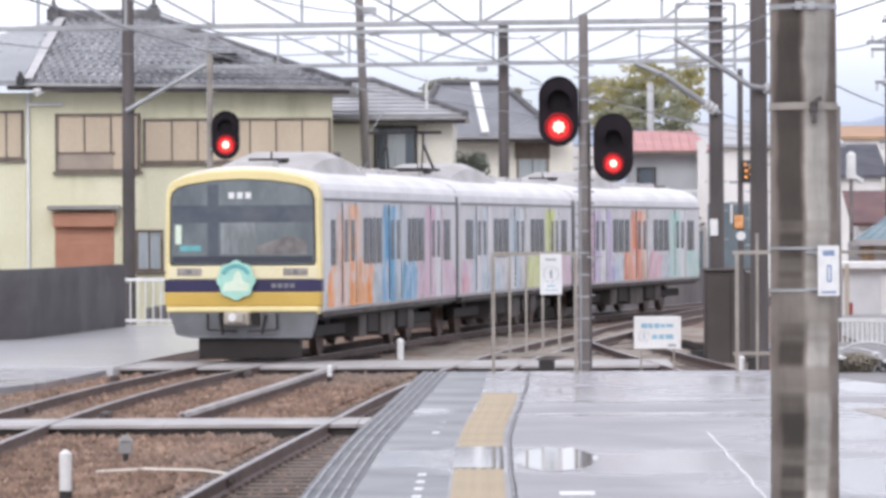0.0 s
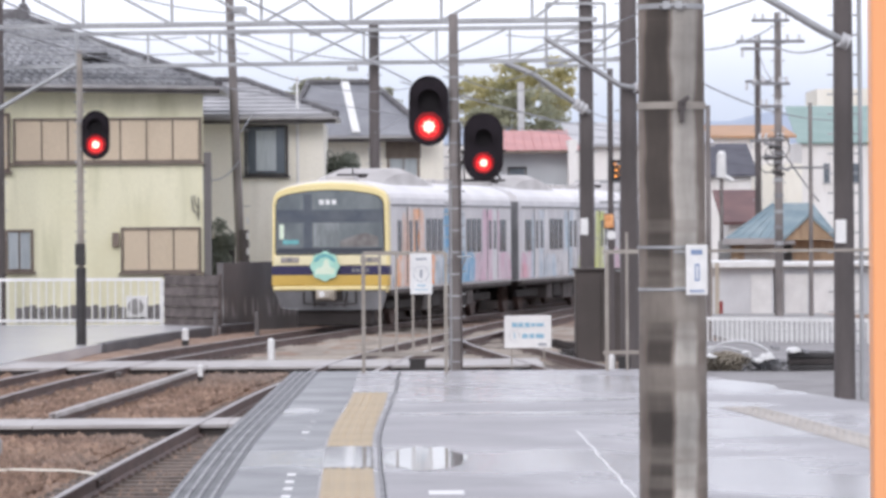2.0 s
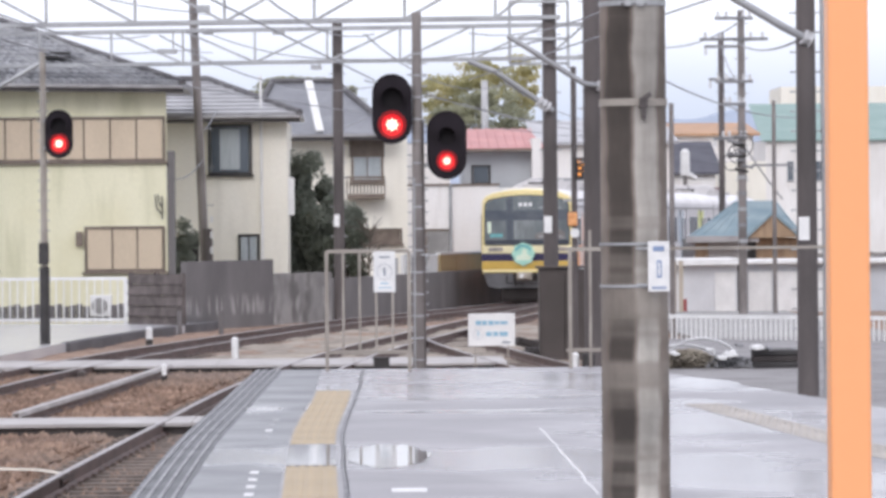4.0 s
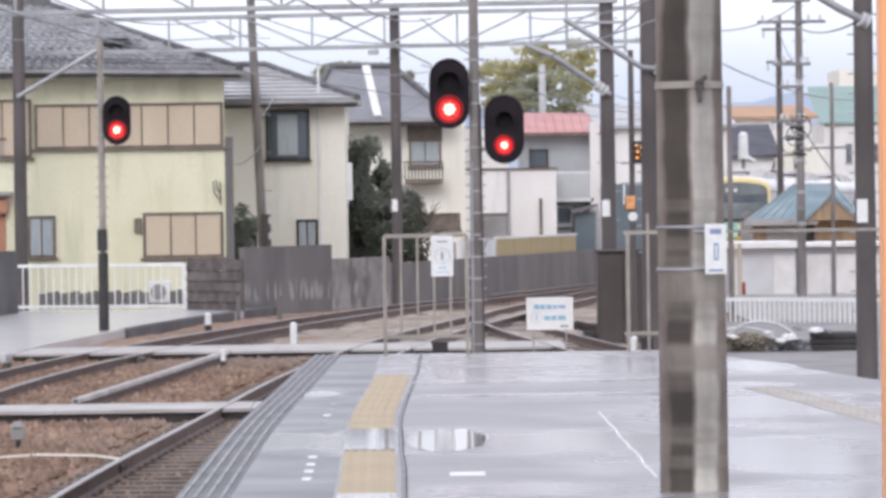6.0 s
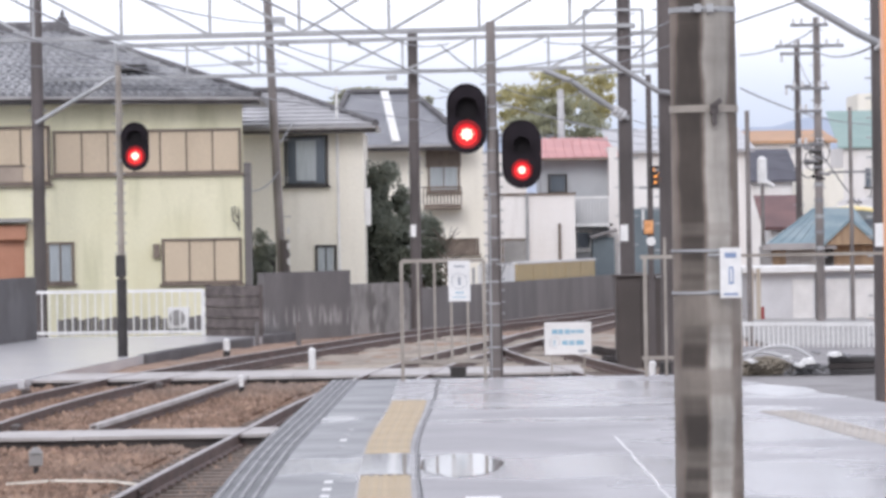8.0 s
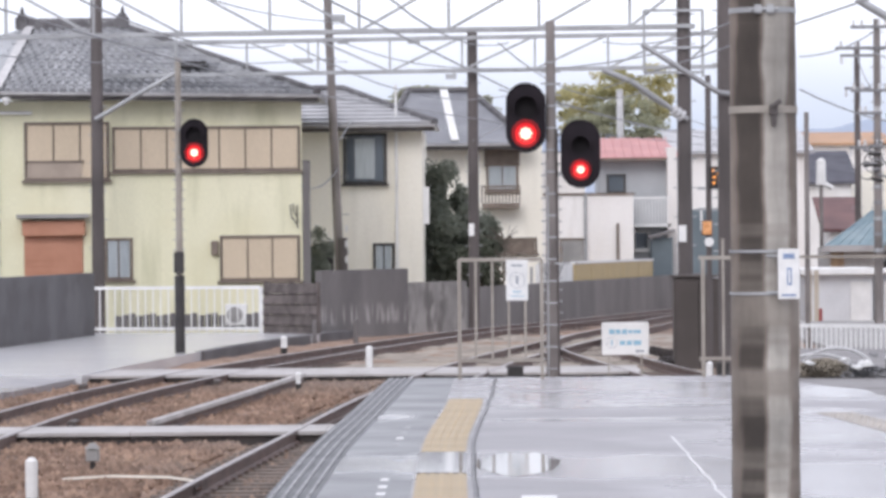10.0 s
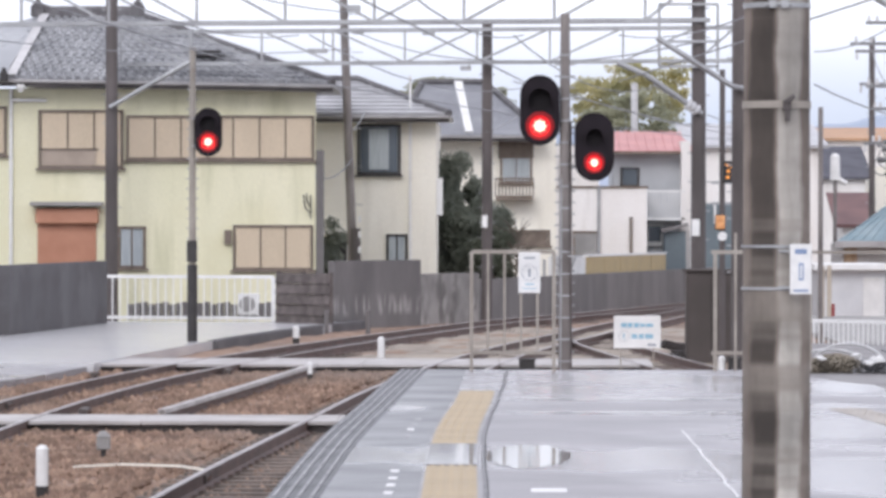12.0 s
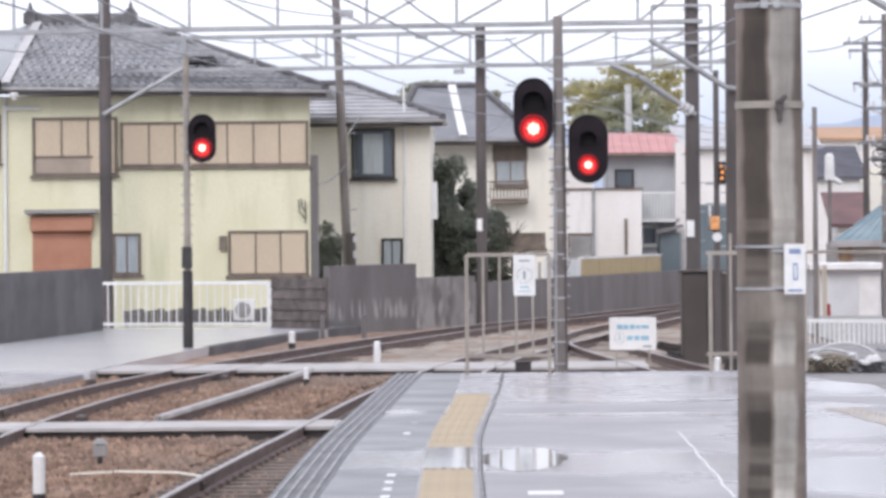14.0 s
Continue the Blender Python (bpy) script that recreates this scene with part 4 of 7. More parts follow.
cab = thing("relay_cabinet", "tall dark brown relay cabinet beside the siding", "cabinet", (3.623, 78, -0.3))
cw, ch = 0.46, 1.529 + 0.3
part("body", Shape().box(-cw, cw, -0.35, 0.35, 0, ch), M_DARK_BROWN, cab, bevel=0.02)
part("door", Shape().box(-cw + 0.04, -0.01, -0.372, -0.35, 0.06, ch - 0.08), M_DARK_BROWN, cab, bevel=0.008)
part("door", Shape().box(0.01, cw - 0.04, -0.372, -0.35, 0.06, ch - 0.08), M_DARK_BROWN, cab, bevel=0.008)
part("top", Shape().box(-cw - 0.05, cw + 0.05, -0.42, 0.42, ch, ch + 0.04), M_DARK_BROWN, cab, bevel=0.01)


def end_fence(x0, x1, y, z0, posts, label, far_posts=()):
    f = thing("steel_fence", label, "fence", (0, y, z0))
    h = 1.17
    part("top_rail", Shape().bar((x0, 0, h), (x1, 0, h), 0.038), M_FENCE, f)
    part("bottom_rail", Shape().bar((x0, 0, 0.18), (x1, 0, 0.18), 0.035), M_FENCE, f)
    for i, x in enumerate(posts):
        lo = 0.0 if i in (0, len(posts) - 1) else 0.18
        part("post" if lo == 0 else "bar", Shape().bar((x, 0, lo), (x, 0, h), 0.036 if lo == 0 else 0.024), M_FENCE, f)
    return f


FX0, FX1 = -0.417, 0.392
end_fence(FX0, FX1, 41.6, 0.92, spaced(FX0, FX1, 6), "tan steel fence panel across the platform end")
GX0, GX1 = 1.933, 2.901
gf = end_fence(GX0, GX1, 41.6, 0.92, [GX0 + 0.04, GX1 - 0.3, GX1], "tan steel fence with thin rails across the platform end")
part("top_rail", Shape().bar((GX1 + 0.02, 0, 1.17), (GX1 + 1.9, 0, 1.17), 0.03), M_FENCE, gf)
part("post", Shape().bar((GX1 + 1.88, 0, 0), (GX1 + 1.88, 0, 1.17), 0.036), M_FENCE, gf)
part("tall_post", Shape().tube((2.171, 0, 0), (2.171, 0, 1.36), 0.015, 0.015, 10), M_FENCE, gf)


def sign(name, x, y, z, w, h, label, rows, marks=()):
    t = thing(name, label, "sign", (x, y, z))
    board = part("board", Shape().box(-w / 2, w / 2, 0, 0.012, -h / 2, h / 2), M_WHITE, t, bevel=0.005)
    for (a, b, c, d), mt in rows:
        part("text_bar", Shape().box(a * w, b * w, -0.003, 0.001, c * h, d * h), mt, board)
    return t


M_SIGN_BLUE = material("faded_blue_print", (0.30, 0.50, 0.62), (0.25, 0.44, 0.56))
M_SIGN_GREY = material("grey_print", (0.30, 0.33, 0.38))
s1 = sign("warning_sign", 0.151, 41.57, 1.886, 0.215, 0.40, "tall white warning sign with a round mark on the fence",
          [((-0.25, 0.25, 0.34, 0.38), M_SIGN_GREY), ((-0.2, 0.2, -0.30, -0.27), M_SIGN_BLUE), ((-0.3, 0.3, -0.40, -0.38), M_SIGN_BLUE), ((-0.05, 0.05, -0.10, 0.10), M_SIGN_GREY)])
ring = Shape()
for i in range(20):
    a, b = 2 * math.pi * i / 20, 2 * math.pi * (i + 1) / 20
    ring.bar((0.075 * math.cos(a), -0.002, 0.075 * math.sin(a)), (0.075 * math.cos(b), -0.002, 0.075 * math.sin(b)), 0.010, 0.004)
part("round_mark", ring, M_SIGN_GREY, s1)
s2 = sign("notice_board", 1.659, 57, 0.925, 0.63, 0.44, "white notice board with faded blue lettering",
          [((-0.34, -0.22, 0.14, 0.28), M_SIGN_BLUE), ((-0.20, -0.10, 0.14, 0.28), M_SIGN_BLUE), ((-0.07, 0.04, 0.14, 0.28), M_SIGN_BLUE), ((0.06, 0.16, 0.16, 0.26), M_SIGN_BLUE), ((0.18, 0.34, 0.16, 0.26), M_SIGN_BLUE),
           ((-0.12, 0.0, -0.20, -0.06), M_SIGN_BLUE), ((0.03, 0.14, -0.20, -0.06), M_SIGN_BLUE), ((0.17, 0.34, -0.20, -0.06), M_SIGN_BLUE), ((0.22, 0.40, -0.42, -0.36), M_SIGN_GREY), ((-0.30, -0.27, -0.20, -0.04), M_SIGN_BLUE)])
ring2 = Shape()
for i in range(16):
    a, b = 2 * math.pi * i / 16, 2 * math.pi * (i + 1) / 16
    ring2.bar((0.07 * math.cos(a) - 0.18, -0.002, 0.07 * math.sin(a) - 0.055), (0.07 * math.cos(b) - 0.18, -0.002, 0.07 * math.sin(b) - 0.055), 0.010, 0.004)
part("round_mark", ring2, M_SIGN_GREY, s2)
part("leg", Shape().bar((-0.22, 0.03, -1.45), (-0.22, 0.03, 0.15), 0.02), M_FENCE, s2)
part("leg", Shape().bar((0.22, 0.03, -1.45), (0.22, 0.03, 0.15), 0.02), M_FENCE, s2)

op = thing("orange_post", "glossy orange painted steel post on the platform", "post", (0.697, 6.5, 0.92))
part("tube", Shape().box(-0.031, 0.031, -0.031, 0.031, 0, 3.2), M_ORANGE, op, bevel=0.006)
part("base_plate", Shape().box(-0.08, 0.08, -0.08, 0.08, 0, 0.012), M_STEEL, op)


def stub(x, y, h, r, label):
    t = thing("marker_stub", label, "marker post", (x, y, -0.17))
    part("post", Shape().tube((0, 0, 0), (0, 0, h), r, r, 14).tube((0, 0, h), (0, 0, h + 0.035), r, r * 0.4, 14), M_WHITE, t)
    part("foot", Shape().tube((0, 0, 0), (0, 0, 0.14), r * 1.04, r * 1.04, 14), M_DARK, t, "dark foot")


stub(-4.293, 38.5, 0.48, 0.057, "white marker stub with a dark foot in the ballast")
stub(-2.381, 76.2, 0.50, 0.062, "white marker stub at the board crossing")
stub(-4.631, 90.2, 0.36, 0.07, "short white marker stub beside the main line")
stub(-3.268, 68, 0.30, 0.04, "short white marker stub at the spare rail's end")
jb = thing("junction_box", "squat black box beside the siding", "box", (3.592, 69, -0.17))
part("case", Shape().box(-0.10, 0.10, -0.1, 0.1, 0, 0.36), M_DARK, jb, bevel=0.015)
part("lid", Shape().box(-0.115, 0.115, -0.115, 0.115, 0.36, 0.385), M_DARK, jb, bevel=0.008)
jb2 = thing("junction_box", "squat black box at the foot of the signal post", "box", (0.219, 69, -0.17))
part("case", Shape().box(-0.13, 0.13, -0.1, 0.1, 0, 0.34), M_DARK, jb2, bevel=0.015)
part("lid", Shape().box(-0.145, 0.145, -0.115, 0.115, 0.34, 0.365), M_DARK, jb2, bevel=0.008)
stub(3.382, 69, 0.38, 0.06, "white marker stub beside the siding")
lan = thing("point_lantern", "small weathered grey point lantern in the ballast", "lantern", (-4.383, 45.2, -0.17))
part("stem", Shape().tube((0, 0, 0), (0, 0, 0.13), 0.03, 0.03, 10), M_DARK, lan)
part("case", Shape().box(-0.07, 0.07, -0.06, 0.06, 0.12, 0.26), M_CONCRETE, lan, bevel=0.012)
part("cap", Shape().tube((0, 0, 0.26), (0, 0, 0.32), 0.085, 0.03, 12), M_CONCRETE, lan)
solid("ground_cable", Shape().sweep([(-4.45, 42.8, -0.10), (-4.0, 43.2, -0.095), (-3.4, 43.0, -0.10), (-2.9, 42.2, -0.12)], [(-0.011, -0.011), (0.011, -0.011), (0.011, 0.011), (-0.011, 0.011)]), M_CREAM, "pale cable lying across the ballast", "cable")


# ---- overhead portals ----
def portal(y0, y1, x0, x1, zl, zu, first, step, middle, label, w):
    """A lattice beam: chords, uprights and braces that lean towards the middle, hung between its poles."""
    t = thing("catenary_portal", label, "catenary portal")
    at = lambda x: y0 + (y1 - y0) * (x - x0) / (x1 - x0)
    for dy in (0.0, 0.40):
        part("lower_chord", Shape().bar((x0, y0 + dy, zl), (x1, y1 + dy, zl), w), M_STEEL, t)
        part("upper_chord", Shape().bar((x0, y0 + dy, zu), (x1, y1 + dy, zu), w), M_STEEL, t)
    x = first
    while x < x1:
        if x > x0:
            part("upright", Shape().bar((x, at(x), zl), (x, at(x), zu), 0.055), M_STEEL, t)
        a, b = max(x, x0), min(x + step, x1)
        lo, hi = (b, a) if (a + b) / 2 < middle else (a, b)
        if b > a + 0.2:
            part("brace", Shape().bar((lo, at(lo), zl), (hi, at(hi), zu), 0.05), M_STEEL, t)
            part("cross_tie", Shape().bar((a, at(a), zl), (b, at(b) + 0.40, zl), 0.04), M_STEEL, t)
        x += step
    return t


portal(83.2, 81.2, -10.9, 3.755, 6.308, 6.308 + 0.95, -9.665, 1.74, -2.535, "grey steel lattice portal over the tracks, the nearer one", 0.075)
portal(111.5, 108.5, -10.534, 5.676, 6.609, 7.460, -10.350, 1.88, -2.889, "grey steel lattice portal over the tracks, the farther one", 0.085)


def arm(pole_name, pts, r, label):
    """A bracket of round tubes with ribbed insulators, carried by a pole."""
    p = bpy.data.objects[pole_name]
    o = p.matrix_basis.translation
    s = Shape()
    for a, b in zip(pts, pts[1:]):
        s.tube(Vector(a) - o, Vector(b) - o, r, r, 8)
    g = part("bracket_arm", s, M_STEEL, p, label)
    a, b = Vector(pts[0]) - o, Vector(pts[1]) - o
    for k in range(3 if pole_name != "catenary_pole.002" else 0):
        u = a.lerp(b, 0.10 + 0.07 * k)
        d = (b - a).normalized() * 0.03
        part("insulator", Shape().tube(u - d, u + d, r * 2.0, r * 2.0, 10), M_WHITE_GREY, g)


M_WHITE_GREY = material("pale_porcelain", (0.62, 0.62, 0.63), (0.52, 0.52, 0.53), 5, 30, 0.3)
arm("catenary_pole.002", [(-10.473, 109.7, 5.424), (-8.380, 109.7, 6.619), (-8.372, 109.7, 7.468)], 0.06, "grey steel bracket arm")
arm("catenary_pole", [(3.601, 81.2, 4.511), (2.507, 81, 5.254), (1.970, 81, 5.475)], 0.055, "grey steel bracket arm with insulators")
arm("catenary_pole.001", [(3.925, 69.6, 4.591), (3.584, 69.5, 4.641), (2.341, 69.5, 5.439)], 0.045, "grey steel bracket arm reaching over the siding")
arm("catenary_pole.004", [(6.119, 58.1, 4.824), (5.735, 58, 5.005), (4.891, 58, 5.515)], 0.055, "thick grey bracket arm")

# equipment on the portals and poles
for px, py, w in ((-5.121, 6.926, 0.26), (-2.209, 7.378, 0.16), (-1.243, 6.453, 0.14)):
    g = thing("hanging_clamp", "grey clamp hanging from the lattice portal", "clamp", (px, 111.5 - 3.0 * (px - -10.534) / (5.676 - -10.534), py))
    part("plate", Shape().box(-w, w, -0.05, 0.05, -0.06, 0.06), M_STEEL, g, bevel=0.01)
    part("hanger", Shape().bar((w * 0.6, 0, 0), (w * 0.6, 0, max(0.1, 7.460 - py if py > 6.609 + 0.05 else 6.609 - py)), 0.04), M_STEEL, g)
lp = bpy.data.objects["utility_pole"]
o = lp.matrix_basis.translation
for x, z, w, h in ((-4.377, 8.300, 0.38, 0.2), (-4.454, 7.712, 0.55, 0.1), (-4.253, 7.681, 0.3, 0.16)):
    x, z = x - o.x, z - o.z
    part("line_fitting", Shape().box(x - w / 2, x + w / 2, -0.35, -0.12, z - h / 2, z + h / 2), M_STEEL, lp, bevel=0.03)
part("guard_sleeve", Shape().tube((0.03, -0.03, 1.2), (0.0, -0.03, 2.6), 0.15, 0.15, 12), M_POLE, lp, "dark guard sleeve")
for k in range(4):
    part("white_spacer", Shape().box(0.10, 0.17, -0.22, -0.13, 1.5 + 0.42 * k, 1.68 + 0.42 * k), M_WHITE, lp)
M_GREY_DARK = material("weathered_crossarm", (0.25, 0.25, 0.26), None, 4, 30, 0.6)
up = bpy.data.objects["utility_pole.001"]
o = up.matrix_basis.translation
for z, w in ((7.736, 1), (7.183, 1.8), (6.063, 1), (5.466, 0.6), (4.570, 0.7)):
    z -= o.z
    part("crossarm", Shape().box(-w / 2 - 0.2, w / 2 - 0.2, -0.16, -0.08, z - 0.04, z + 0.04), M_GREY_DARK, up)
    for q in (-0.42, -0.2, 0.25, 0.42):
        part("insulator", Shape().tube((q * w - 0.2, -0.12, z + 0.04), (q * w - 0.2, -0.12, z + 0.19), 0.045, 0.03, 8), M_WHITE_GREY, up)
rc = np.random.default_rng(21)
for k in range(9):
    z = 4.1 + 0.11 * k + 0.05 * rc.random()
    q = -0.50 + 0.50 * rc.random()
    part("cable_closure", Shape().tube((q, -0.15, z), (q + 0.20 + 0.2 * rc.random(), -0.17, z + 0.16 * (rc.random() - 0.5)), 0.04, 0.035, 8), M_GREY_DARK if k % 3 else M_DARK, up)
for k in range(3):
    loop = Shape()
    cx, cz, r = -0.30 + 0.16 * k, 4.35 + 0.22 * k, 0.20 + 0.03 * k
    for i in range(14):
        a, b = 2 * math.pi * i / 14, 2 * math.pi * (i + 1) / 14
        loop.tube((cx + r * math.cos(a), -0.16, cz + 1.2 * r * math.sin(a)), (cx + r * math.cos(b), -0.16, cz + 1.2 * r * math.sin(b)), 0.016, 0.016, 6)
    part("cable_coil", loop, M_DARK, up, "coiled black cable")
for k in range(5):
    z = 2.2 + 0.42 * k
    part("pole_band", Shape().tube((0, 0, z), (0, 0, z + 0.10), 0.128, 0.128, 12), M_GREY_DARK if k % 2 else M_STEEL, up)
up = bpy.data.objects["utility_pole.002"]
o = up.matrix_basis.translation
for z, w in ((8.570, 1.2), (7.410, 0.9), (5.310, 0.6)):
    z -= o.z
    part("crossarm", Shape().box(-w / 2, w / 2, -0.18, -0.09, z - 0.05, z + 0.05), M_GREY_DARK, up)
    part("insulator", Shape().tube((-w / 2 + 0.05, -0.13, z - 0.30), (-w / 2 + 0.05, -0.13, z - 0.05), 0.05, 0.04, 8), M_WHITE_GREY, up)
up = bpy.data.objects["utility_pole.003"]
part("crossarm", Shape().box(-0.6, 0.5, -0.12, -0.05, 3.816 + 0.4, 3.875 + 0.4), M_GREY_DARK, up)


def wire(pts, r, label, sag=0.0):
    """A thin wire through points, sagging between each two."""
    path = []
    for a, b in zip(pts, pts[1:]):
        a, b = Vector(a), Vector(b)
        for k in range(10):
            u = k / 10
            path.append(a.lerp(b, u) - Vector((0, 0, sag * 4 * u * (1 - u))))
    path.append(Vector(pts[-1]))
    return solid("overhead_wire", Shape().sweep(path, [(-r, -r), (r, -r), (r, r), (-r, r)]), M_WIRE, label, "wire", group="overhead wires")


M_WIRE = material("dull_wire", (0.30, 0.31, 0.33), None, 5, 30, 0.6)
for table, off in ((MAIN, 0.1), (LOOP, -0.1), (SIDE, 0.0)):
    ys = [(-30, 20), (20, 48), (48, 82), (82, 110), (110, 150)]
    ys = ys if table is not SIDE else ys[:3]
    for a, b in ys:
        wire([(along(table, a) + off, a, 5.15), (along(table, b) - off, b, 5.15)], 0.010, "contact wire over the track")
        wire([(along(table, a) + off, a, 6.05), (along(table, b) - off, b, 6.05)], 0.010, "messenger wire over the track", 0.55)
for pa, pb, sag in (
        ((-13.421, 105, 7.019), (-4.438, 115.8, 7.203), 0.25),
        ((-4.432, 115.8, 7.712), (-0.666, 110, 6.676), 0.2),
        ((-4.427, 115.8, 8.207), (-7.954, 100, 8.378), 0.2),
        ((-0.666, 110, 6.676), (3.565, 81.4, 5.910), 0.2),
        ((7.092, 100, 6.476), (9.896, 111.8, 7.616), 0.15),
        ((7.086, 100, 5.704), (13.867, 130, 5.548), 0.3),
        ((9.892, 111.8, 7.080), (6.071, 58.2, 4.895), 0.2),
        ((12.675, 149.8, 8.461), (9.972, 111.8, 5.964), 0.2),
        ((9.974, 111.8, 4.446), (11.431, 116, 2.971), 0.05),
        ((-5.234, 111.9, 3.689), (-4.417, 115.8, 4.191), 0.25),
        ((-4.379, 115.8, 4.963), (-4.231, 121.2, 5.643), 0.02),
        ((-0.682, 110, 4.800), (0.113, 125, 5.595), 0.02)):
    wire([pa, pb], 0.014, "thin grey service wire between poles", sag)
wp = pole("utility_pole", 4.700, 165, -0.4, 7.961, 0.15, 0.13, M_WHITE_GREY, "pale concrete pole in front of the yellowing tree", ())
frm = thing("gantry_frame", "thin grey rectangular steel frame on the catenary pole", "steel frame", (3.279, 81.2, 5.417))
gz = 6.606 - 5.417
part("post", Shape().bar((-0.50, 0, 0), (-0.50, 0, gz), 0.05), M_STEEL, frm)
part("post", Shape().bar((0.62, 0, -0.1), (0.62, 0, gz), 0.05), M_STEEL, frm)
part("top_bar", Shape().bar((-0.50, 0, gz), (0.62, 0, gz), 0.05), M_STEEL, frm)
part("mid_bar", Shape().bar((-0.50, 0, gz * 0.4), (0.62, 0, gz * 0.4), 0.05), M_STEEL, frm)
part("low_bar", Shape().bar((-0.50, 0, 0), (0.62, 0, 0), 0.05), M_STEEL, frm)


# ---- houses and distance ----
def window(parent, x0, x1, y, z0, z1, panels, frame_mat, pane_mat, name="window", proud=0.06, label=""):
    """Frame, panes between mullions, and a sill, standing proud of the wall at y."""
    w = part(name, Shape().box(x0, x1, y - proud, y, z1 - 0.07, z1).box(x0, x1, y - proud, y, z0, z0 + 0.07).box(x0, x0 + 0.07, y - proud, y, z0 + 0.07, z1 - 0.07).box(x1 - 0.07, x1, y - proud, y, z0 + 0.07, z1 - 0.07), frame_mat, parent, label)
    n = panels
    for i in range(n):
        a = x0 + 0.07 + (x1 - x0 - 0.14) * i / n
        b = x0 + 0.07 + (x1 - x0 - 0.14) * (i + 1) / n
        part("pane", Shape().box(a + 0.015, b - 0.015, y - proud * 0.55 + 0.012 * (i % 2), y + 0.05, z0 + 0.07, z1 - 0.07), pane_mat, w)
        if i:
            part("mullion", Shape().box(a - 0.02, a + 0.02, y - proud * 0.8, y, z0 + 0.07, z1 - 0.07), frame_mat, w)
    part("sill", Shape().box(x0 - 0.06, x1 + 0.06, y - proud - 0.06, y, z0 - 0.06, z0 - 0.002), frame_mat, w)
    return w


def tiles_on(parent, a, b, c, d, rows, pitch, mat, flat=False, lap=0.085):
    """Lapped tiles on the slope with eaves a-b and upper edge d-c, joined in one mesh."""
    a, b, c, d = (Vector(q) for q in (a, b, c, d))
    s = Shape()
    up = ((b - a).cross(d - a)).normalized()
    up = up if up.z > 0 else -up
    for r in range(rows):
        u0, u1 = r / rows, (r + 1.15) / rows
        l0, r0 = a.lerp(d, u0), b.lerp(c, u0)
        l1, r1 = a.lerp(d, min(u1, 1)), b.lerp(c, min(u1, 1))
        n = max(1, int((r0 - l0).length / pitch))
        for k in range(n):
            sh = 0.5 * (r % 2) if not flat else 0.0
            p0, p1 = l0.lerp(r0, (k + sh) / n), l0.lerp(r0, min(1.0, (k + 1 + sh) / n))
            q0, q1 = l1.lerp(r1, (k + sh) / n), l1.lerp(r1, min(1.0, (k + 1 + sh) / n))
            if flat:
                h = lap
                s.poly([p0 + up * h, p1 + up * h, q1 + up * 0.012, q0 + up * 0.012, p0, p1], [(0, 1, 2, 3), (4, 5, 1, 0)])
            else:
                pm, qm = p0.lerp(p1, 0.22), q0.lerp(q1, 0.22)
                pe, qe = p0.lerp(p1, 0.62), q0.lerp(q1, 0.62)
                s.poly([p0 - up * 0.01, pm + up * 0.11, pe + up * 0.11, p1 - up * 0.01, q0 - up * 0.05, qm + up * 0.055, qe + up * 0.055, q1 - up * 0.05, p0 - up * 0.06, p1 - up * 0.06],
                       [(0, 1, 5, 4), (1, 2, 6, 5), (2, 3, 7, 6), (8, 9, 3, 2, 1, 0)])
    return tagged(part("roof_tiles", s, mat, parent), kind="stuff")


M_RIDGE = material("dark_ridge_tile", (0.15, 0.145, 0.15), (0.085, 0.08, 0.085), 3, 30, 0.5, per_piece=0.2)
M_EAVE = material("dark_eave_board", (0.10, 0.09, 0.09), (0.065, 0.06, 0.06), 2, 30, 0.7)
M_GUTTER = material("grey_rain_gutter", (0.38, 0.37, 0.37), (0.27, 0.26, 0.26), 2, 30, 0.5)


def hip_roof(parent, x0, x1, y0, y1, z, ridge0, ridge1, zr, mat, rows, pitch, flat=False, lap=0.085, left_cap=True, rise=0.0):
    """Hipped roof over eaves at height z; the ridge runs along x from ridge0 to ridge1."""
    ym = (y0 + y1) / 2
    A, B, C, D = (x0, y0, z + rise), (x1, y0, z), (x1, y1, z), (x0, y1, z + rise)
    R0, R1 = (ridge0, ym, zr), (ridge1, ym, zr)
    part("roof", Shape().poly([A, B, C, D, R0, R1], [(0, 1, 5, 4), (1, 2, 5), (2, 3, 4, 5), (3, 0, 4), (3, 2, 1, 0)]), M_TILE, parent)
    part("fascia", Shape().bar((x0, y0 + 0.05, z + rise - 0.12), (x1, y0 + 0.05, z - 0.12), 0.12, 0.16), M_EAVE, parent, "dark eave board")
    tiles_on(parent, A, B, R1, R0, rows, pitch, mat, flat, lap)
    tiles_on(parent, B, C, R1, R1, rows, pitch, mat, flat, lap)
    cap = Shape()
    for p, q in ((R0, R1), (B, R1), (A, R0))[:3 if left_cap else 2]:
        cap.tube(Vector(p) + Vector((0, 0, 0.06)), Vector(q) + Vector((0, 0, 0.06)), 0.11, 0.11, 8)
    part("ridge_cap", cap, M_RIDGE, parent)
    part("gutter", Shape().tube((x0, y0 - 0.08, z + rise - 0.06), (x1, y0 - 0.08, z - 0.06), 0.05, 0.05, 8), M_GUTTER, parent)


M_SHEET_ROOF = material("smooth_wet_roof_sheet", (0.34, 0.35, 0.365), (0.27, 0.28, 0.295), 0.7, 20, 0.35, 0.22)
M_VALLEY = material("pale_valley_metal", (0.56, 0.55, 0.55), (0.44, 0.43, 0.43), 1.5, 20, 0.45)


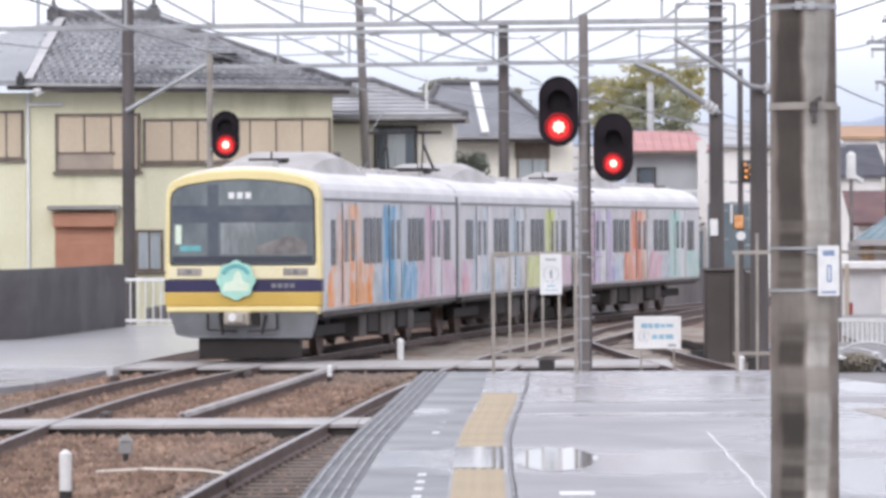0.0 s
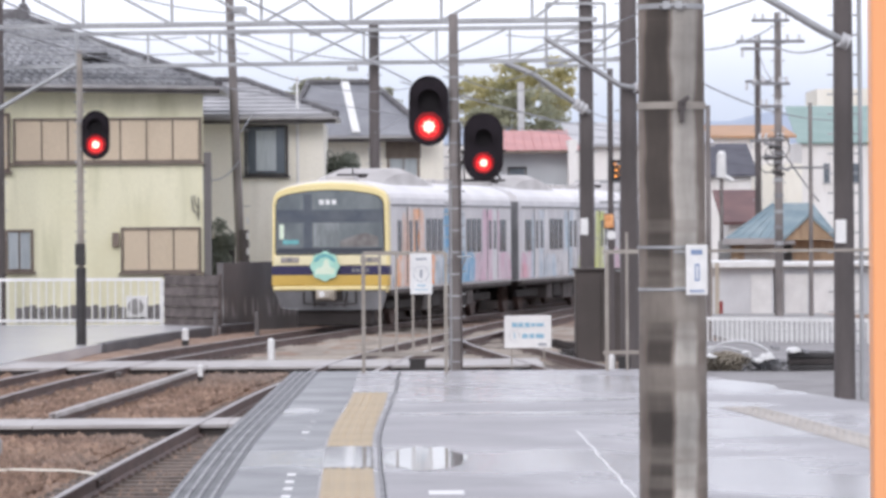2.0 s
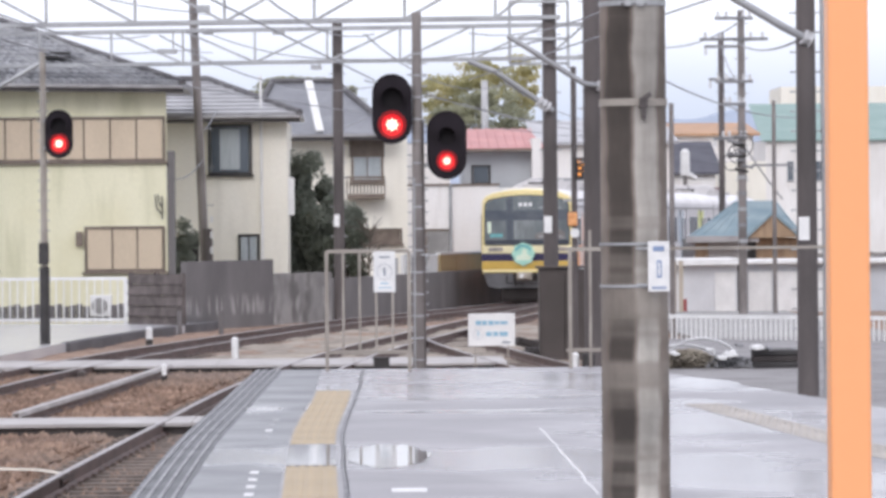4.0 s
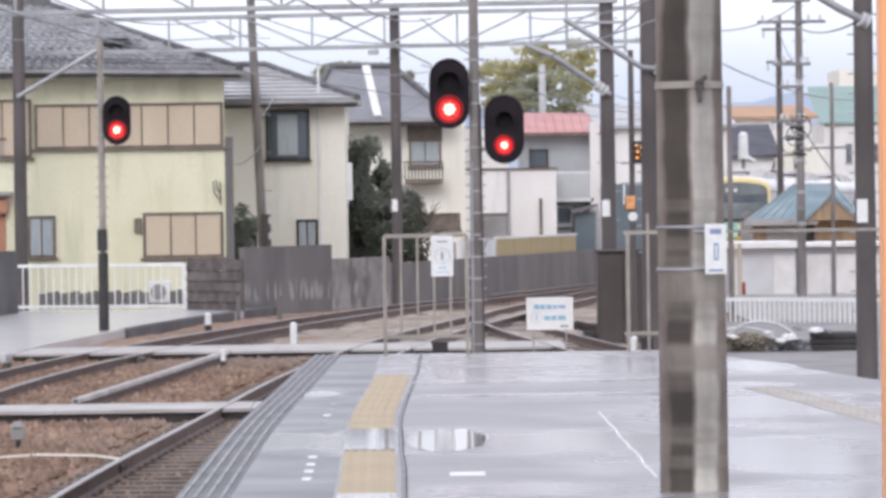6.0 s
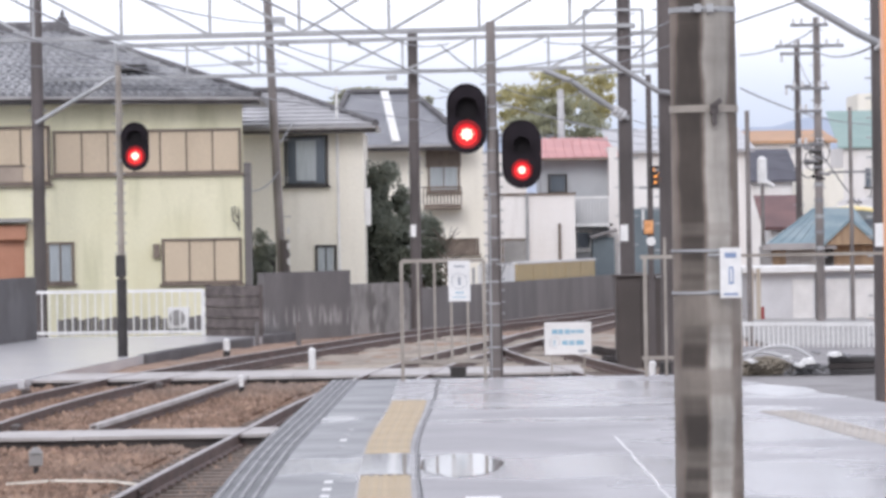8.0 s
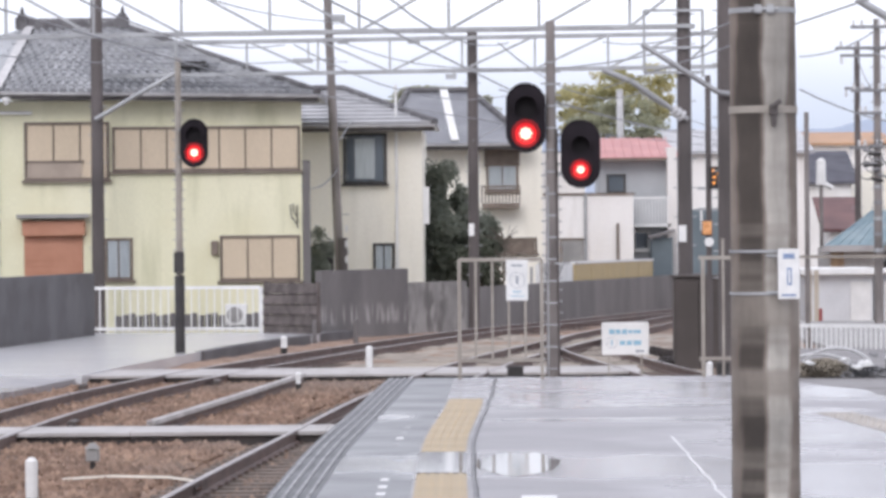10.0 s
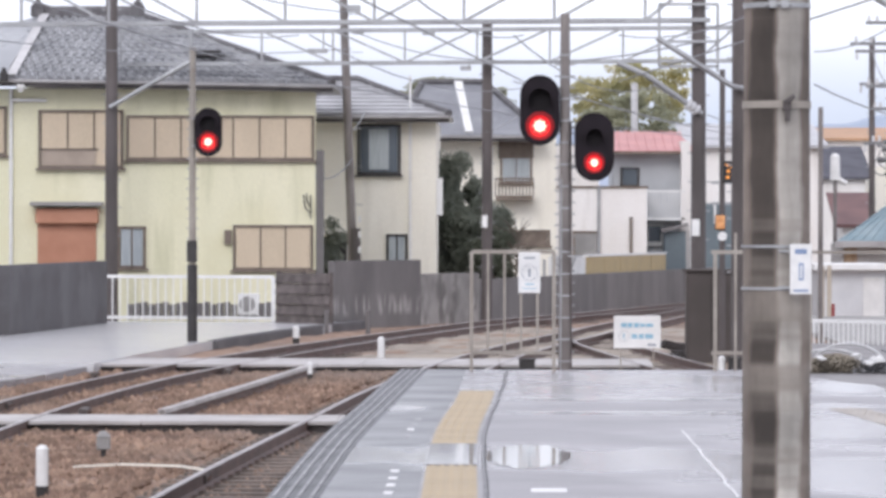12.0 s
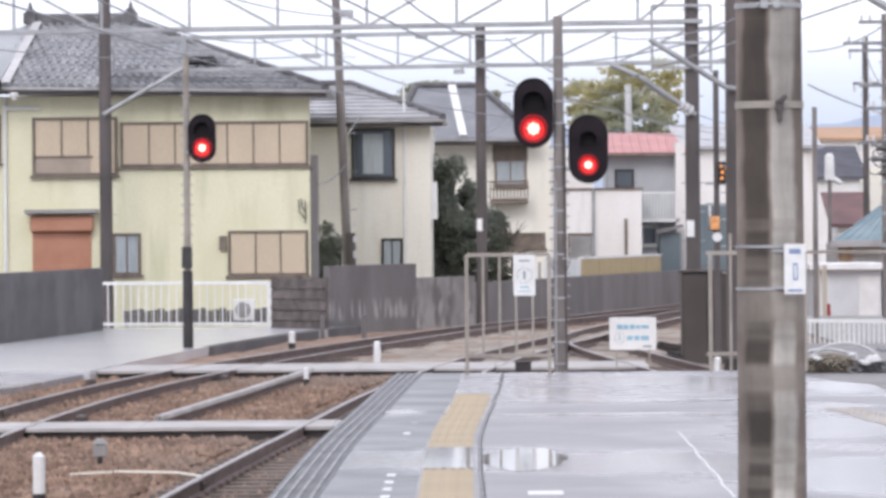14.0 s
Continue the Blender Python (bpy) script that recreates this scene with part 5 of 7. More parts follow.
def lime_house():
    y = 112.0
    h = thing("lime_house", "two-storey pale lime rendered house with grey tiled hip roof", "house")
    xr, xl = -5.230, -18.5
    zt = 5.982
    back = xr * 1.085
    part("wall", Shape().poly([(xl, y, -0.4), (xr, y, -0.4), (back, y + 8.5, -0.4), (xl, y + 8.5, -0.4), (xl, y, zt), (xr, y, zt), (back, y + 8.5, zt), (xl, y + 8.5, zt)],
                              [(3, 2, 1, 0), (4, 5, 6, 7), (0, 1, 5, 4), (1, 2, 6, 5), (2, 3, 7, 6), (3, 0, 4, 7)]), M_LIME, h)
    z2a, z2b = 4.097, 5.278
    window(h, -10.249, -5.268, y, z2a, z2b, 7, M_BROWN, M_TAN, "window", label="long brown window with closed tan shutters")
    window(h, -12.570, -10.324, y, 3.881, 5.421, 3, M_BROWN, M_TAN, "window", 0.10, "brown window with tan shutters")
    part("lower_pane", Shape().box(-12.486, -11.048, y - 0.085, y - 0.06, 3.956, 4.359), material("shaded_lower_panes", (0.40, 0.33, 0.27), (0.34, 0.28, 0.23), 2, 30, 0.4), h)
    part("transom", Shape().box(-12.545, -10.987, y - 0.105, y - 0.06, 4.345, 4.404), M_BROWN, h)
    window(h, -7.418, -5.294, y, 1.190, 2.385, 3, M_BROWN, M_TAN, "window", label="ground floor window with tan shutters")
    window(h, -10.471, -9.723, y, 1.237, 2.343, 2, M_BROWN, M_CURTAIN, "window", label="small brown-framed window")
    window(h, -14.339, -13.409, y, 4.212, 5.514, 2, M_BROWN, M_TAN, "window")
    sx0, sx1 = -12.594, -10.991
    sh = part("shutter", Shape().box(sx0, sx1 - 0.05, y - 0.05, y, 1.057, 2.403), M_TERRACOTTA, h, "terracotta roller shutter", bevel=0.01)
    part("shutter_box", Shape().box(sx0 - 0.03, sx1 + 0.02, y - 0.32, y, 2.403, 2.822), M_TERRACOTTA, sh, bevel=0.05)
    for k in range(7):
        z = 2.403 - 0.15 - 0.16 * k
        part("slat", Shape().box(sx0 + 0.02, sx1 - 0.07, y - 0.065, y - 0.05, z, z + 0.12), M_TERRACOTTA, sh)
    part("canopy", Shape().box(sx0 - 0.15, sx1 + 0.15, y - 0.55, y, 2.882, 2.986), M_CONCRETE, h, bevel=0.01)
    part("downpipe", Shape().tube((-13.296, y - 0.08, -0.3), (-13.296, y - 0.08, zt), 0.05, 0.05, 8), M_WHITE, h, "white downpipe")
    part("pipe_arm", Shape().tube((-13.282, y - 0.12, 5.677), (-12.353, y - 0.12, 5.668), 0.045, 0.045, 8), M_WHITE, h)
    part("meter_box", Shape().box(-7.640, -7.460, y - 0.14, y, 1.873, 2.246), M_BROWN, h, bevel=0.01)
    br = Shape()
    for a, b in (((-5.361, 2.569), (-5.361, 3.166)), ((-5.361, 2.673), (-5.510, 2.868)), ((-5.510, 2.868), (-5.540, 3.196)), ((-5.361, 2.868), (-5.451, 3.017)), ((-5.451, 3.017), (-5.466, 3.226)), ((-5.316, 2.748), (-5.361, 2.748))):
        br.bar((a[0], y - 0.15, a[1]), (b[0], y - 0.15, b[1]), 0.03)
    part("aerial_bracket", br, M_DARK, h)
    part("side_panel", Shape().box(xr - 0.02, xr + 0.20, y + 0.05, y + 0.35, 0.5, 4.362), M_WALL_GREY, h)
    hip_roof(h, -13.75, -4.744, 111.2, 121.4, 6.074, -13.05, -10.291, 8.10, M_TILE, 17, 0.24, left_cap=False, rise=0.16)
    part("ridge", Shape().box(-13.1, -10.25, 116.16, 116.44, 8.02, 8.30).tube((-13.1, 116.3, 8.30), (-10.25, 116.3, 8.30), 0.10, 0.10, 10), M_RIDGE, h, "tall dark stacked ridge", bevel=0.02)
    # wing roof of smooth sheet, and the pale valley that drains it
    part("wing_roof", Shape().poly([(-18.8, 110.9, 6.22), (-13.35, 110.9, 6.28), (-12.98, 116.2, 8.13), (-18.8, 116.2, 6.55), (-18.8, 110.9, 6.08), (-13.35, 110.9, 6.14), (-12.98, 116.2, 7.9), (-18.8, 116.2, 6.3)],
                                   [(0, 1, 2, 3), (7, 6, 5, 4), (0, 4, 5, 1), (1, 5, 6, 2), (2, 6, 7, 3), (3, 7, 4, 0)]), M_SHEET_ROOF, h, "smooth pale grey roof sheet")
    part("valley", Shape().bar((-13.18, 111.05, 6.33), (-12.86, 116.1, 8.17), 0.24, 0.03), M_VALLEY, h, "pale metal valley gutter")
    part("ridge_end_tile", Shape().box(-13.46, -13.26, 110.75, 110.95, 6.14, 6.38).tube((-13.36, 110.85, 6.38), (-13.36, 110.85, 6.50), 0.08, 0.05, 10), M_DARK, h, "black ridge-end ornament", bevel=0.02)
    part("hopper", Shape().tube((-12.93, 110.95, 5.86), (-12.93, 110.95, 5.98), 0.05, 0.11, 10).tube((-12.93, 110.95, 5.98), (-12.93, 110.95, 6.06), 0.11, 0.11, 10), M_WHITE, h, "white rain hopper")
    for px in (-13.081, -10.321):
        part("finial", Shape().box(px - 0.17, px + 0.17, 116.05, 116.5, 8.10, 8.42).box(px - 0.11, px + 0.11, 116.1, 116.45, 8.42, 8.52).tube((px, 116.27, 8.52), (px, 116.27, 8.60), 0.05, 0.06, 10).tube((px, 116.27, 8.60), (px, 116.27, 8.72), 0.06, 0.02, 10), M_RIDGE, h, bevel=0.02)
    part("vent", Shape().box(-8.524, -7.800, 112.6, 113.2, 6.866, 7.031), M_DARK, h)


lime_house()


def cream_house():
    y = 122.0
    h = thing("cream_house", "two-storey cream rendered house with pale grey tiled roof", "house")
    x0, x1 = -5.843, -2.229
    zt = 5.392
    part("wall", Shape().box(x0, x1, y, y + 7, -0.4, zt), M_CREAM, h)
    w = window(h, -4.504, -3.250, y, 3.845, 5.293, 3, M_DARK, M_GLASS, "window", 0.12, "dark-framed bay window with a pale curtain")
    part("curtain", Shape().box(-4.162, -3.592, y - 0.10, y - 0.09, 3.991, 5.146), M_CURTAIN, w)
    w = window(h, -3.666, -3.047, y, 1.188, 2.131, 2, M_DARK, M_CURTAIN, "window", label="small dark-framed window")
    dr = part("door", Shape().box(-5.38, -4.80, y - 0.06, y + 0.02, 0.0, 2.12), M_DARK, h, "dark front door under a small hood")
    part("door_pane", Shape().box(-5.26, -5.10, y - 0.075, y - 0.06, 1.25, 1.75), M_CURTAIN, dr)
    part("door_hood", Shape().box(-5.55, -4.66, y - 0.5, y, 2.14, 2.24), M_WHITE_WALL, h, bevel=0.01)
    part("drain_pipe", Shape().tube((-2.978, y - 0.07, 0), (-2.978, y - 0.07, zt + 1.3), 0.04, 0.04, 8), M_WHITE, h)
    part("side_box", Shape().box(x1, x1 + 0.18, y + 0.2, y + 0.9, 2.674, 3.748), M_WHITE, h)
    hip_roof(h, x0 - 0.2, -1.849, 121.3, 130, 5.536, -5.631, -4.630, 6.662, M_TILE_LIGHT, 9, 0.9, True)


cream_house()


M_SLATE_ROOF = material("blue_grey_slate_roof", (0.24, 0.245, 0.265), (0.185, 0.19, 0.21), 0.8, 25, 0.5, 0.38, per_piece=0.10)


def slate_house():
    """The house with the long slate roof, wooden balcony and pale walls, behind the wall."""
    y = 140.0
    h = thing("slate_house", "pale house with slate-grey hip roof and wooden balcony", "house")
    part("wall", Shape().box(-2.417, 1.409, y, y + 8, -0.4, 5.362), M_CREAM, h)
    hip_roof(h, -3.866, 1.02, 139, 149, 5.348, -3.125, -1.0, 7.207, M_SLATE_ROOF, 26, 0.45, True, 0.018)
    part("verge", Shape().bar((-1.838, 140.5, 7.159), (-1.456, 138.9, 5.456), 0.26, 0.06), M_WHITE, h, "pale roof flashing")
    window(h, -0.447, 0.616, y, 3.786, 5.055, 2, M_BROWN, M_CURTAIN)
    part("lintel", Shape().box(-0.501, 0.656, y - 0.05, y, 4.607, 5.279), M_BROWN, h, "dark brown boarding")
    b = part("balcony", Shape().box(-0.586, 0.645, y - 0.9, y, 3.226, 3.375), M_BROWN, h, "dark wooden balcony")
    for k in range(12):
        x = -0.586 + (0.645 - -0.586) * k / 11
        part("baluster", Shape().bar((x, y - 0.88, 3.338), (x, y - 0.88, 3.935), 0.04), M_BROWN, b)
    part("handrail", Shape().bar((-0.583, y - 0.88, 3.935), (0.648, y - 0.88, 3.935), 0.06), M_BROWN, b)
    window(h, -0.095, 1.211, y, 1.728, 2.250, 2, M_BROWN, M_BROWN)


slate_house()

wb = thing("white_annex", "plain white flat-roofed building behind the wall", "building")
part("wall", Shape().box(1.159, 4.405, 140.1, 146.2, -0.4, 3.629), M_WHITE_WALL, wb)
part("parapet", Shape().box(1.109, 4.455, 140.05, 146.25, 3.629, 3.704), M_BROWN, wb)
part("tall_wall", Shape().box(0.491, 2.858, 142.1, 146.15, 0, 5.086), M_WHITE_WALL, wb)
part("pipe", Shape().tube((3.881, 140.0, 1.419), (3.881, 140.0, 2.687), 0.05, 0.05, 8), M_BROWN, wb)
part("pipe", Shape().tube((2.818, 140.0, 1.419), (2.818, 140.0, 3.667), 0.05, 0.05, 8), M_STEEL, wb)
window(wb, 1.957, 2.834, 140.1, 1.152, 2.216, 1, M_BROWN, M_CONCRETE, label="brown garage shutter")


def pink_house():
    y = 146.0
    h = thing("pink_roofed_house", "pale grey house with faded pink metal roof and balcony", "house")
    x0, x1 = 3.422, 6.008
    part("wall", Shape().box(x0, x1, y, y + 7, -0.4, 4.935), material("pale_grey_siding", (0.50, 0.52, 0.54), (0.44, 0.46, 0.48), 1, 30, 0.7), h)
    pk = material("faded_pink_metal_roof", (0.58, 0.28, 0.27), (0.50, 0.23, 0.22), 1.0, 20, 0.5)
    a, b = 3.162, 6.259
    part("roof", Shape().poly([(a, 145.4, 4.963), (b, 145.4, 4.963), (b - 0.5, 150, 5.725), (a + 0.4, 150, 5.725), (a, 145.4, 4.885), (b, 145.4, 4.885)], [(0, 1, 2, 3), (4, 5, 1, 0), (3, 2, 5, 4)]), pk, h)
    for k in range(9):
        x = a + 0.2 + (b - a - 0.6) * k / 8
        part("roof_seam", Shape().bar((x, 145.4, 4.963 + 0.02), (x, 150, 5.725 + 0.02), 0.04), pk, h)
    part("fascia", Shape().box(a, b, 145.3, 145.4, 4.847, 4.943), M_BROWN, h)
    window(h, 3.673, 4.334, y, 3.736, 4.397, 1, M_DARK, M_GLASS, label="small dark window")
    bal = part("balcony", Shape().box(4.555, 5.838, y - 1.1, y, 2.578, 2.675), M_WHITE, h, "white balcony with thin balusters")
    for k in range(13):
        x = 4.574 + (5.818 - 4.574) * k / 12
        part("baluster", Shape().bar((x, y - 1.08, 2.636), (x, y - 1.08, 3.570), 0.035), M_WHITE, bal)
    part("handrail", Shape().bar((4.563, y - 1.08, 3.570), (5.846, y - 1.08, 3.570), 0.07), M_WHITE, bal)
    window(h, 4.570, 5.153, y, 1.762, 2.443, 1, M_WHITE, M_GLASS)
    part("gable", Shape().box(5.732, 6.041, 144.9, 150, 0, 5.292), M_WHITE_WALL, h)


pink_house()

pf = thing("panel_fence", "long tan panel fence with a white top rail behind the wall", "fence")
M_TAN_PANEL = material("tan_sheet_panel", (0.50, 0.38, 0.19), (0.43, 0.33, 0.17), 1, 20, 0.5)
for k in range(5):
    a, b = k / 5 + 0.002, (k + 1) / 5 - 0.002
    part("panel", Shape().sweep([(2.18 + 2.84 * a, 128 + 13 * a, 0), (2.18 + 2.84 * b, 128 + 13 * b, 0)], [(-0.05, -0.35), (0.05, -0.35), (0.05, 1.44), (-0.05, 1.44)]), M_TAN_PANEL, pf)
part("top_rail", Shape().sweep([(2.18, 128, 0), (5.02, 141, 0)], [(-0.08, 1.44), (0.08, 1.44), (0.08, 1.51), (-0.08, 1.51)]), M_WHITE, pf)
part("white_panel", Shape().sweep([(1.05, 122.8, 0), (2.13, 127.75, 0)], [(-0.05, -0.35), (0.05, -0.35), (0.05, 1.47), (-0.05, 1.47)]), M_WHITE, pf, "white end panel")
for k in range(7):
    u = k / 6
    part("post", Shape().box(1.05 + 3.97 * u - 0.20, 1.05 + 3.97 * u - 0.12, 122.8 + 18.2 * u, 122.88 + 18.2 * u, -0.42, 1.40), M_STEEL, pf)
M_SHEET = material("blue_grey_sheet", (0.16, 0.20, 0.22), (0.12, 0.15, 0.17), 1, 30, 0.6)
bs = thing("blue_grey_shed", "blue-grey metal shed behind the wall", "shed")
part("wall", Shape().box(5.075, 5.78, 142.3, 144.5, -0.4, 2.204), M_SHEET, bs)
gh = thing("blue_grey_house", "tall blue-grey sheet-clad house beyond the curve", "house")
part("wall", Shape().box(7.203, 9.103, 166, 172, -0.4, 3.278), M_SHEET, gh)
for wx, wz in ((7.879, 3.569), (8.632, 3.348)):
    part("window_frame", Shape().box(wx - 0.04, wx + 0.04, 165.9, 166, wz - 1.1, wz - 0.1), M_WHITE, gh)
part("roof", Shape().poly([(4.98, 142.0, 2.21), (5.86, 142.0, 2.45), (5.92, 144.7, 2.50), (5.04, 144.7, 2.27), (4.98, 142.0, 2.15), (5.86, 142.0, 2.39), (5.92, 144.7, 2.44), (5.04, 144.7, 2.21)], [(0, 1, 2, 3), (7, 6, 5, 4), (0, 4, 5, 1), (1, 5, 6, 2), (2, 6, 7, 3), (3, 7, 4, 0)]), M_WALL_GREY, bs)

# ---- walls and fences along the line ----
def wall_run(name, pts, z0, z1, label, mat, th=0.18, cap=True):
    w = solid(name, Shape().sweep([(x, y, 0) for x, y in pts], [(-th / 2, z0), (th / 2, z0), (th / 2, z1), (-th / 2, z1)]), mat, label, "wall", kind="structure")
    return w


wall_run("wall_yard", [(-16, 84.0), (-10.8, 90.0), (-9.831, 101.5)], -0.4, 1.514, "dark grey concrete yard wall", M_WALL_DARK)
wall_run("wall_tall", [(-4.435, 103.2), (-2.445, 108.0)], -0.4, 1.506, "tall stained concrete wall with pale lime runs", M_WALL_RUNS)
wall_run("wall_low", [(-2.445, 108.2), (-0.978, 111.5)], -0.4, 1.139, "lower pale concrete wall streaked with dark runs", M_WALL_PALE)
wall_run("wall_far", [(-0.979, 111.6), (1.63, 123.5), (3.88, 133.5), (7.06, 148.0)], -0.4, 0.95, "long grey concrete wall following the curve", M_WALL_GREY)
bf = thing("sleeper_fence", "fence of dark stacked timber boards", "fence")
for k in range(6):
    z = -0.3 + 0.255 * k
    part("board", Shape().sweep([(-5.732, 102.6, z), (-4.332, 100.6, z)], [(-0.04, 0), (0.045, 0), (0.055, 0.03), (0.01, 0.25), (-0.04, 0.25)]), M_BOARD, bf)
for px, py in ((-5.705, 102.75), (-5.026, 101.75), (-4.359, 100.75)):
    part("post", Shape().box(px - 0.06, px + 0.06, py, py + 0.12, -0.4, 1.25), M_BOARD, bf)


def white_fence(xs, y0, y1, z0, z1, n, label):
    f = thing("white_fence", label, "fence")
    x0, x1 = xs
    for z, w in ((z1, 0.075), (z0 + 0.09, 0.075)):
        part("rail", Shape().bar((x0, y0, z), (x1, y1, z), 0.05, w), M_WHITE, f)
    for i in range(n):
        u = i / (n - 1)
        end = i in (0, n - 1)
        part("post" if end else "bar", Shape().bar((x0 + (x1 - x0) * u, y0 + (y1 - y0) * u, z0 - (0.15 if end else 0)), (x0 + (x1 - x0) * u, y0 + (y1 - y0) * u, z1), 0.10 if end else 0.028), M_WHITE, f)
    return f


white_fence((-10.089, -5.871), 104.5, 103.5, 0.011, 1.108, 23, "white steel picket fence on the paving")
white_fence((6.134, 10.377), 88, 84, -0.236, 0.405, 46, "white picket fence beyond the siding")
# low blocks added for the dark house base behind the pickets
pr = thing("block_planter", "low dark concrete blocks for the house base behind the picket fence", "planter")
for k in range(21):
    px = -9.62 + 0.172 * k
    if not -6.98 < px < -6.42:
        part("block", Shape().box(px, px + 0.15, 105.5, 105.7, 0.02, 0.40 + 0.03 * (k % 3)), M_WALL_GREY, pr, bevel=0.01)
ac = thing("outdoor_unit", "white outdoor air-conditioner unit behind the fence", "air conditioner", (-6.649, 106.2, 0))
part("case", Shape().box(-0.27, 0.27, 0, 0.3, 0.124, 0.662), M_WHITE, ac, bevel=0.02)
zc = 0.393
part("fan_grille", Shape().tube((-0.03, -0.02, zc), (-0.03, 0.0, zc), 0.20, 0.20, 20), M_CONCRETE, ac)
part("foot", Shape().box(-0.27, 0.27, 0.05, 0.25, 0.0, 0.124), M_DARK, ac)
for px in (-4.394, -3.419):
    solid("wall_bollard", Shape().tube((px, 99.6, -0.3), (px, 99.6, 0.38), 0.06, 0.05, 10), M_WALL_GREY, "short grey stake at the wall's foot", "stake")


# ---- greenery ----
def leaf_cloud(rng, centre, radii, count, size):
    """Many small tilted leaf quads in lumps round a centre."""
    lumps = rng.normal(size=(14, 3))
    lumps /= np.linalg.norm(lumps, axis=1)[:, None]
    lumps *= np.array(radii) * 0.62 * (0.5 + 0.6 * rng.random((14, 1)))
    which = rng.integers(0, 14, count)
    d = rng.normal(size=(count, 3))
    d /= np.linalg.norm(d, axis=1)[:, None]
    p = lumps[which] + d * np.array(radii) * (0.28 + 0.22 * rng.random((count, 1)))
    p += np.array(centre)
    a, b = rng.normal(size=(count, 3)), rng.normal(size=(count, 3))
    a /= np.linalg.norm(a, axis=1)[:, None]
    b -= a * (a * b).sum(1)[:, None]
    b /= np.linalg.norm(b, axis=1)[:, None]
    s = size * (0.6 + 0.8 * rng.random((count, 1)))
    v = np.stack([p - a * s, p + b * s * 0.5, p + a * s, p - b * s * 0.5], 1).reshape(-1, 3)
    return v, np.arange(count * 4).reshape(-1, 4)


def crown(name, mat, parent, clouds):
    vs, fs, o = [], [], 0
    for v, f in clouds:
        vs.append(v)
        fs.append(f + o)
        o += len(v)
    me = bpy.data.meshes.new(name)
    me.from_pydata(np.concatenate(vs).tolist(), [], np.concatenate(fs).tolist())
    me.materials.append(mat)
    return part(name, me, None, parent)


def tree(name, label, x, y, z0, clouds, mat, trunk, limbs):
    t = thing(name, label, "tree")
    part("trunk", Shape().tube((x, y, z0), (x + 0.1, y, z0 + trunk), 0.22, 0.13, 10), M_BARK, t)
    for dx, dz in limbs:
        part("limb", Shape().tube((x + 0.1, y, z0 + trunk * 0.8), (x + dx, y, z0 + trunk + dz), 0.10, 0.03, 8), M_BARK, t)
    crown("crown", mat, t, clouds)


rng = np.random.default_rng(11)
def clumps(rng, boxes, size):
    """Leaf clumps scattered at random through a few rounded volumes, uneven in size, with gaps between."""
    out = []
    for cx, cy, cz, rx, ry, rz, n, leaves in boxes:
        for k in range(n):
            d = rng.normal(size=3)
            d *= (0.35 + 0.65 * rng.random() ** 0.5) / np.linalg.norm(d)
            r = 0.18 + 0.20 * rng.random()
            out.append(leaf_cloud(rng, (cx + rx * d[0], cy + ry * d[1], cz + rz * d[2]), (rx * r + 0.15, ry * r + 0.15, rz * r * 0.8 + 0.12), leaves, size))
    return out


tree("evergreen_tree", "dense dark evergreen tree between the houses", -1.615, 127, -0.4,
     clumps(rng, [(-1.70, 127, 2.6, 0.75, 0.9, 1.9, 22, 700), (-1.05, 126.5, 2.0, 0.9, 0.8, 1.25, 22, 600), (-2.0, 128, 3.9, 0.45, 0.5, 0.9, 8, 500), (-1.85, 126.6, 1.3, 0.6, 0.7, 1.2, 20, 600), (-0.75, 126.4, 1.6, 0.7, 0.7, 1.3, 16, 600), (-1.10, 127, 2.9, 0.50, 0.6, 0.95, 18, 500)], 0.06), M_LEAF, 2.4, [(-0.3, 0.8), (0.5, 0.6)])
tree("shrub", "dull green shrub spreading beside the evergreen", -0.35, 125.4, -0.4,
     clumps(rng, [(-0.42, 125.4, 1.35, 0.72, 0.6, 0.85, 20, 420)], 0.05), M_LEAF_GREY, 0.9, [(0.3, 0.4), (-0.3, 0.5)])
tree("shrub", "dark shrub in the gap between two houses", -5.121, 118, -0.4, clumps(rng, [(-5.08, 118, 1.75, 0.36, 0.4, 0.75, 12, 320)], 0.045), M_LEAF, 1.0, [(0.1, 0.3)])
tree("yellowing_tree", "large round tree with yellow-green leaves behind the houses", 5.925, 210, -0.4,
     clumps(rng, [(5.3, 210, 9.3, 2.0, 1.6, 1.3, 26, 130), (7.0, 211, 9.7, 1.7, 1.4, 1.1, 22, 130), (3.9, 211, 8.6, 1.1, 1.0, 1.1, 14, 120), (8.1, 211, 8.5, 0.9, 1.0, 0.9, 10, 110)], 0.11), M_LEAF_YELLOW, 6.5, [(-1.2, 1.5), (1.0, 2.0), (0.2, 2.5), (-2.0, 1.0), (2.0, 1.2)])
tree("treetop", "dusky tree crown below the yellow one", 6.321, 205, -0.4, clumps(rng, [(6.3, 205, 7.6, 2.3, 1.4, 1.2, 30, 140), (4.2, 205, 7.4, 0.9, 1.0, 0.9, 8, 120)], 0.11), M_LEAF_DUSKY, 4, [(0.5, 1), (-0.8, 1.4), (1.4, 1.6)])
tree("distant_tree", "small distant tree crown above the roofs", -4.224, 230, -0.4, clumps(rng, [(-3.4, 230, 9.6, 2.4, 1.4, 0.75, 16, 150), (-5.8, 231, 9.3, 1.0, 1.0, 0.6, 7, 120), (-0.55, 230, 9.0, 0.9, 1, 1.2, 8, 140)], 0.10), M_LEAF_DUSKY, 6, [(0.5, 1)])
bt = thing("bare_shrub", "bare twiggy shrub beside the evergreen", "shrub")
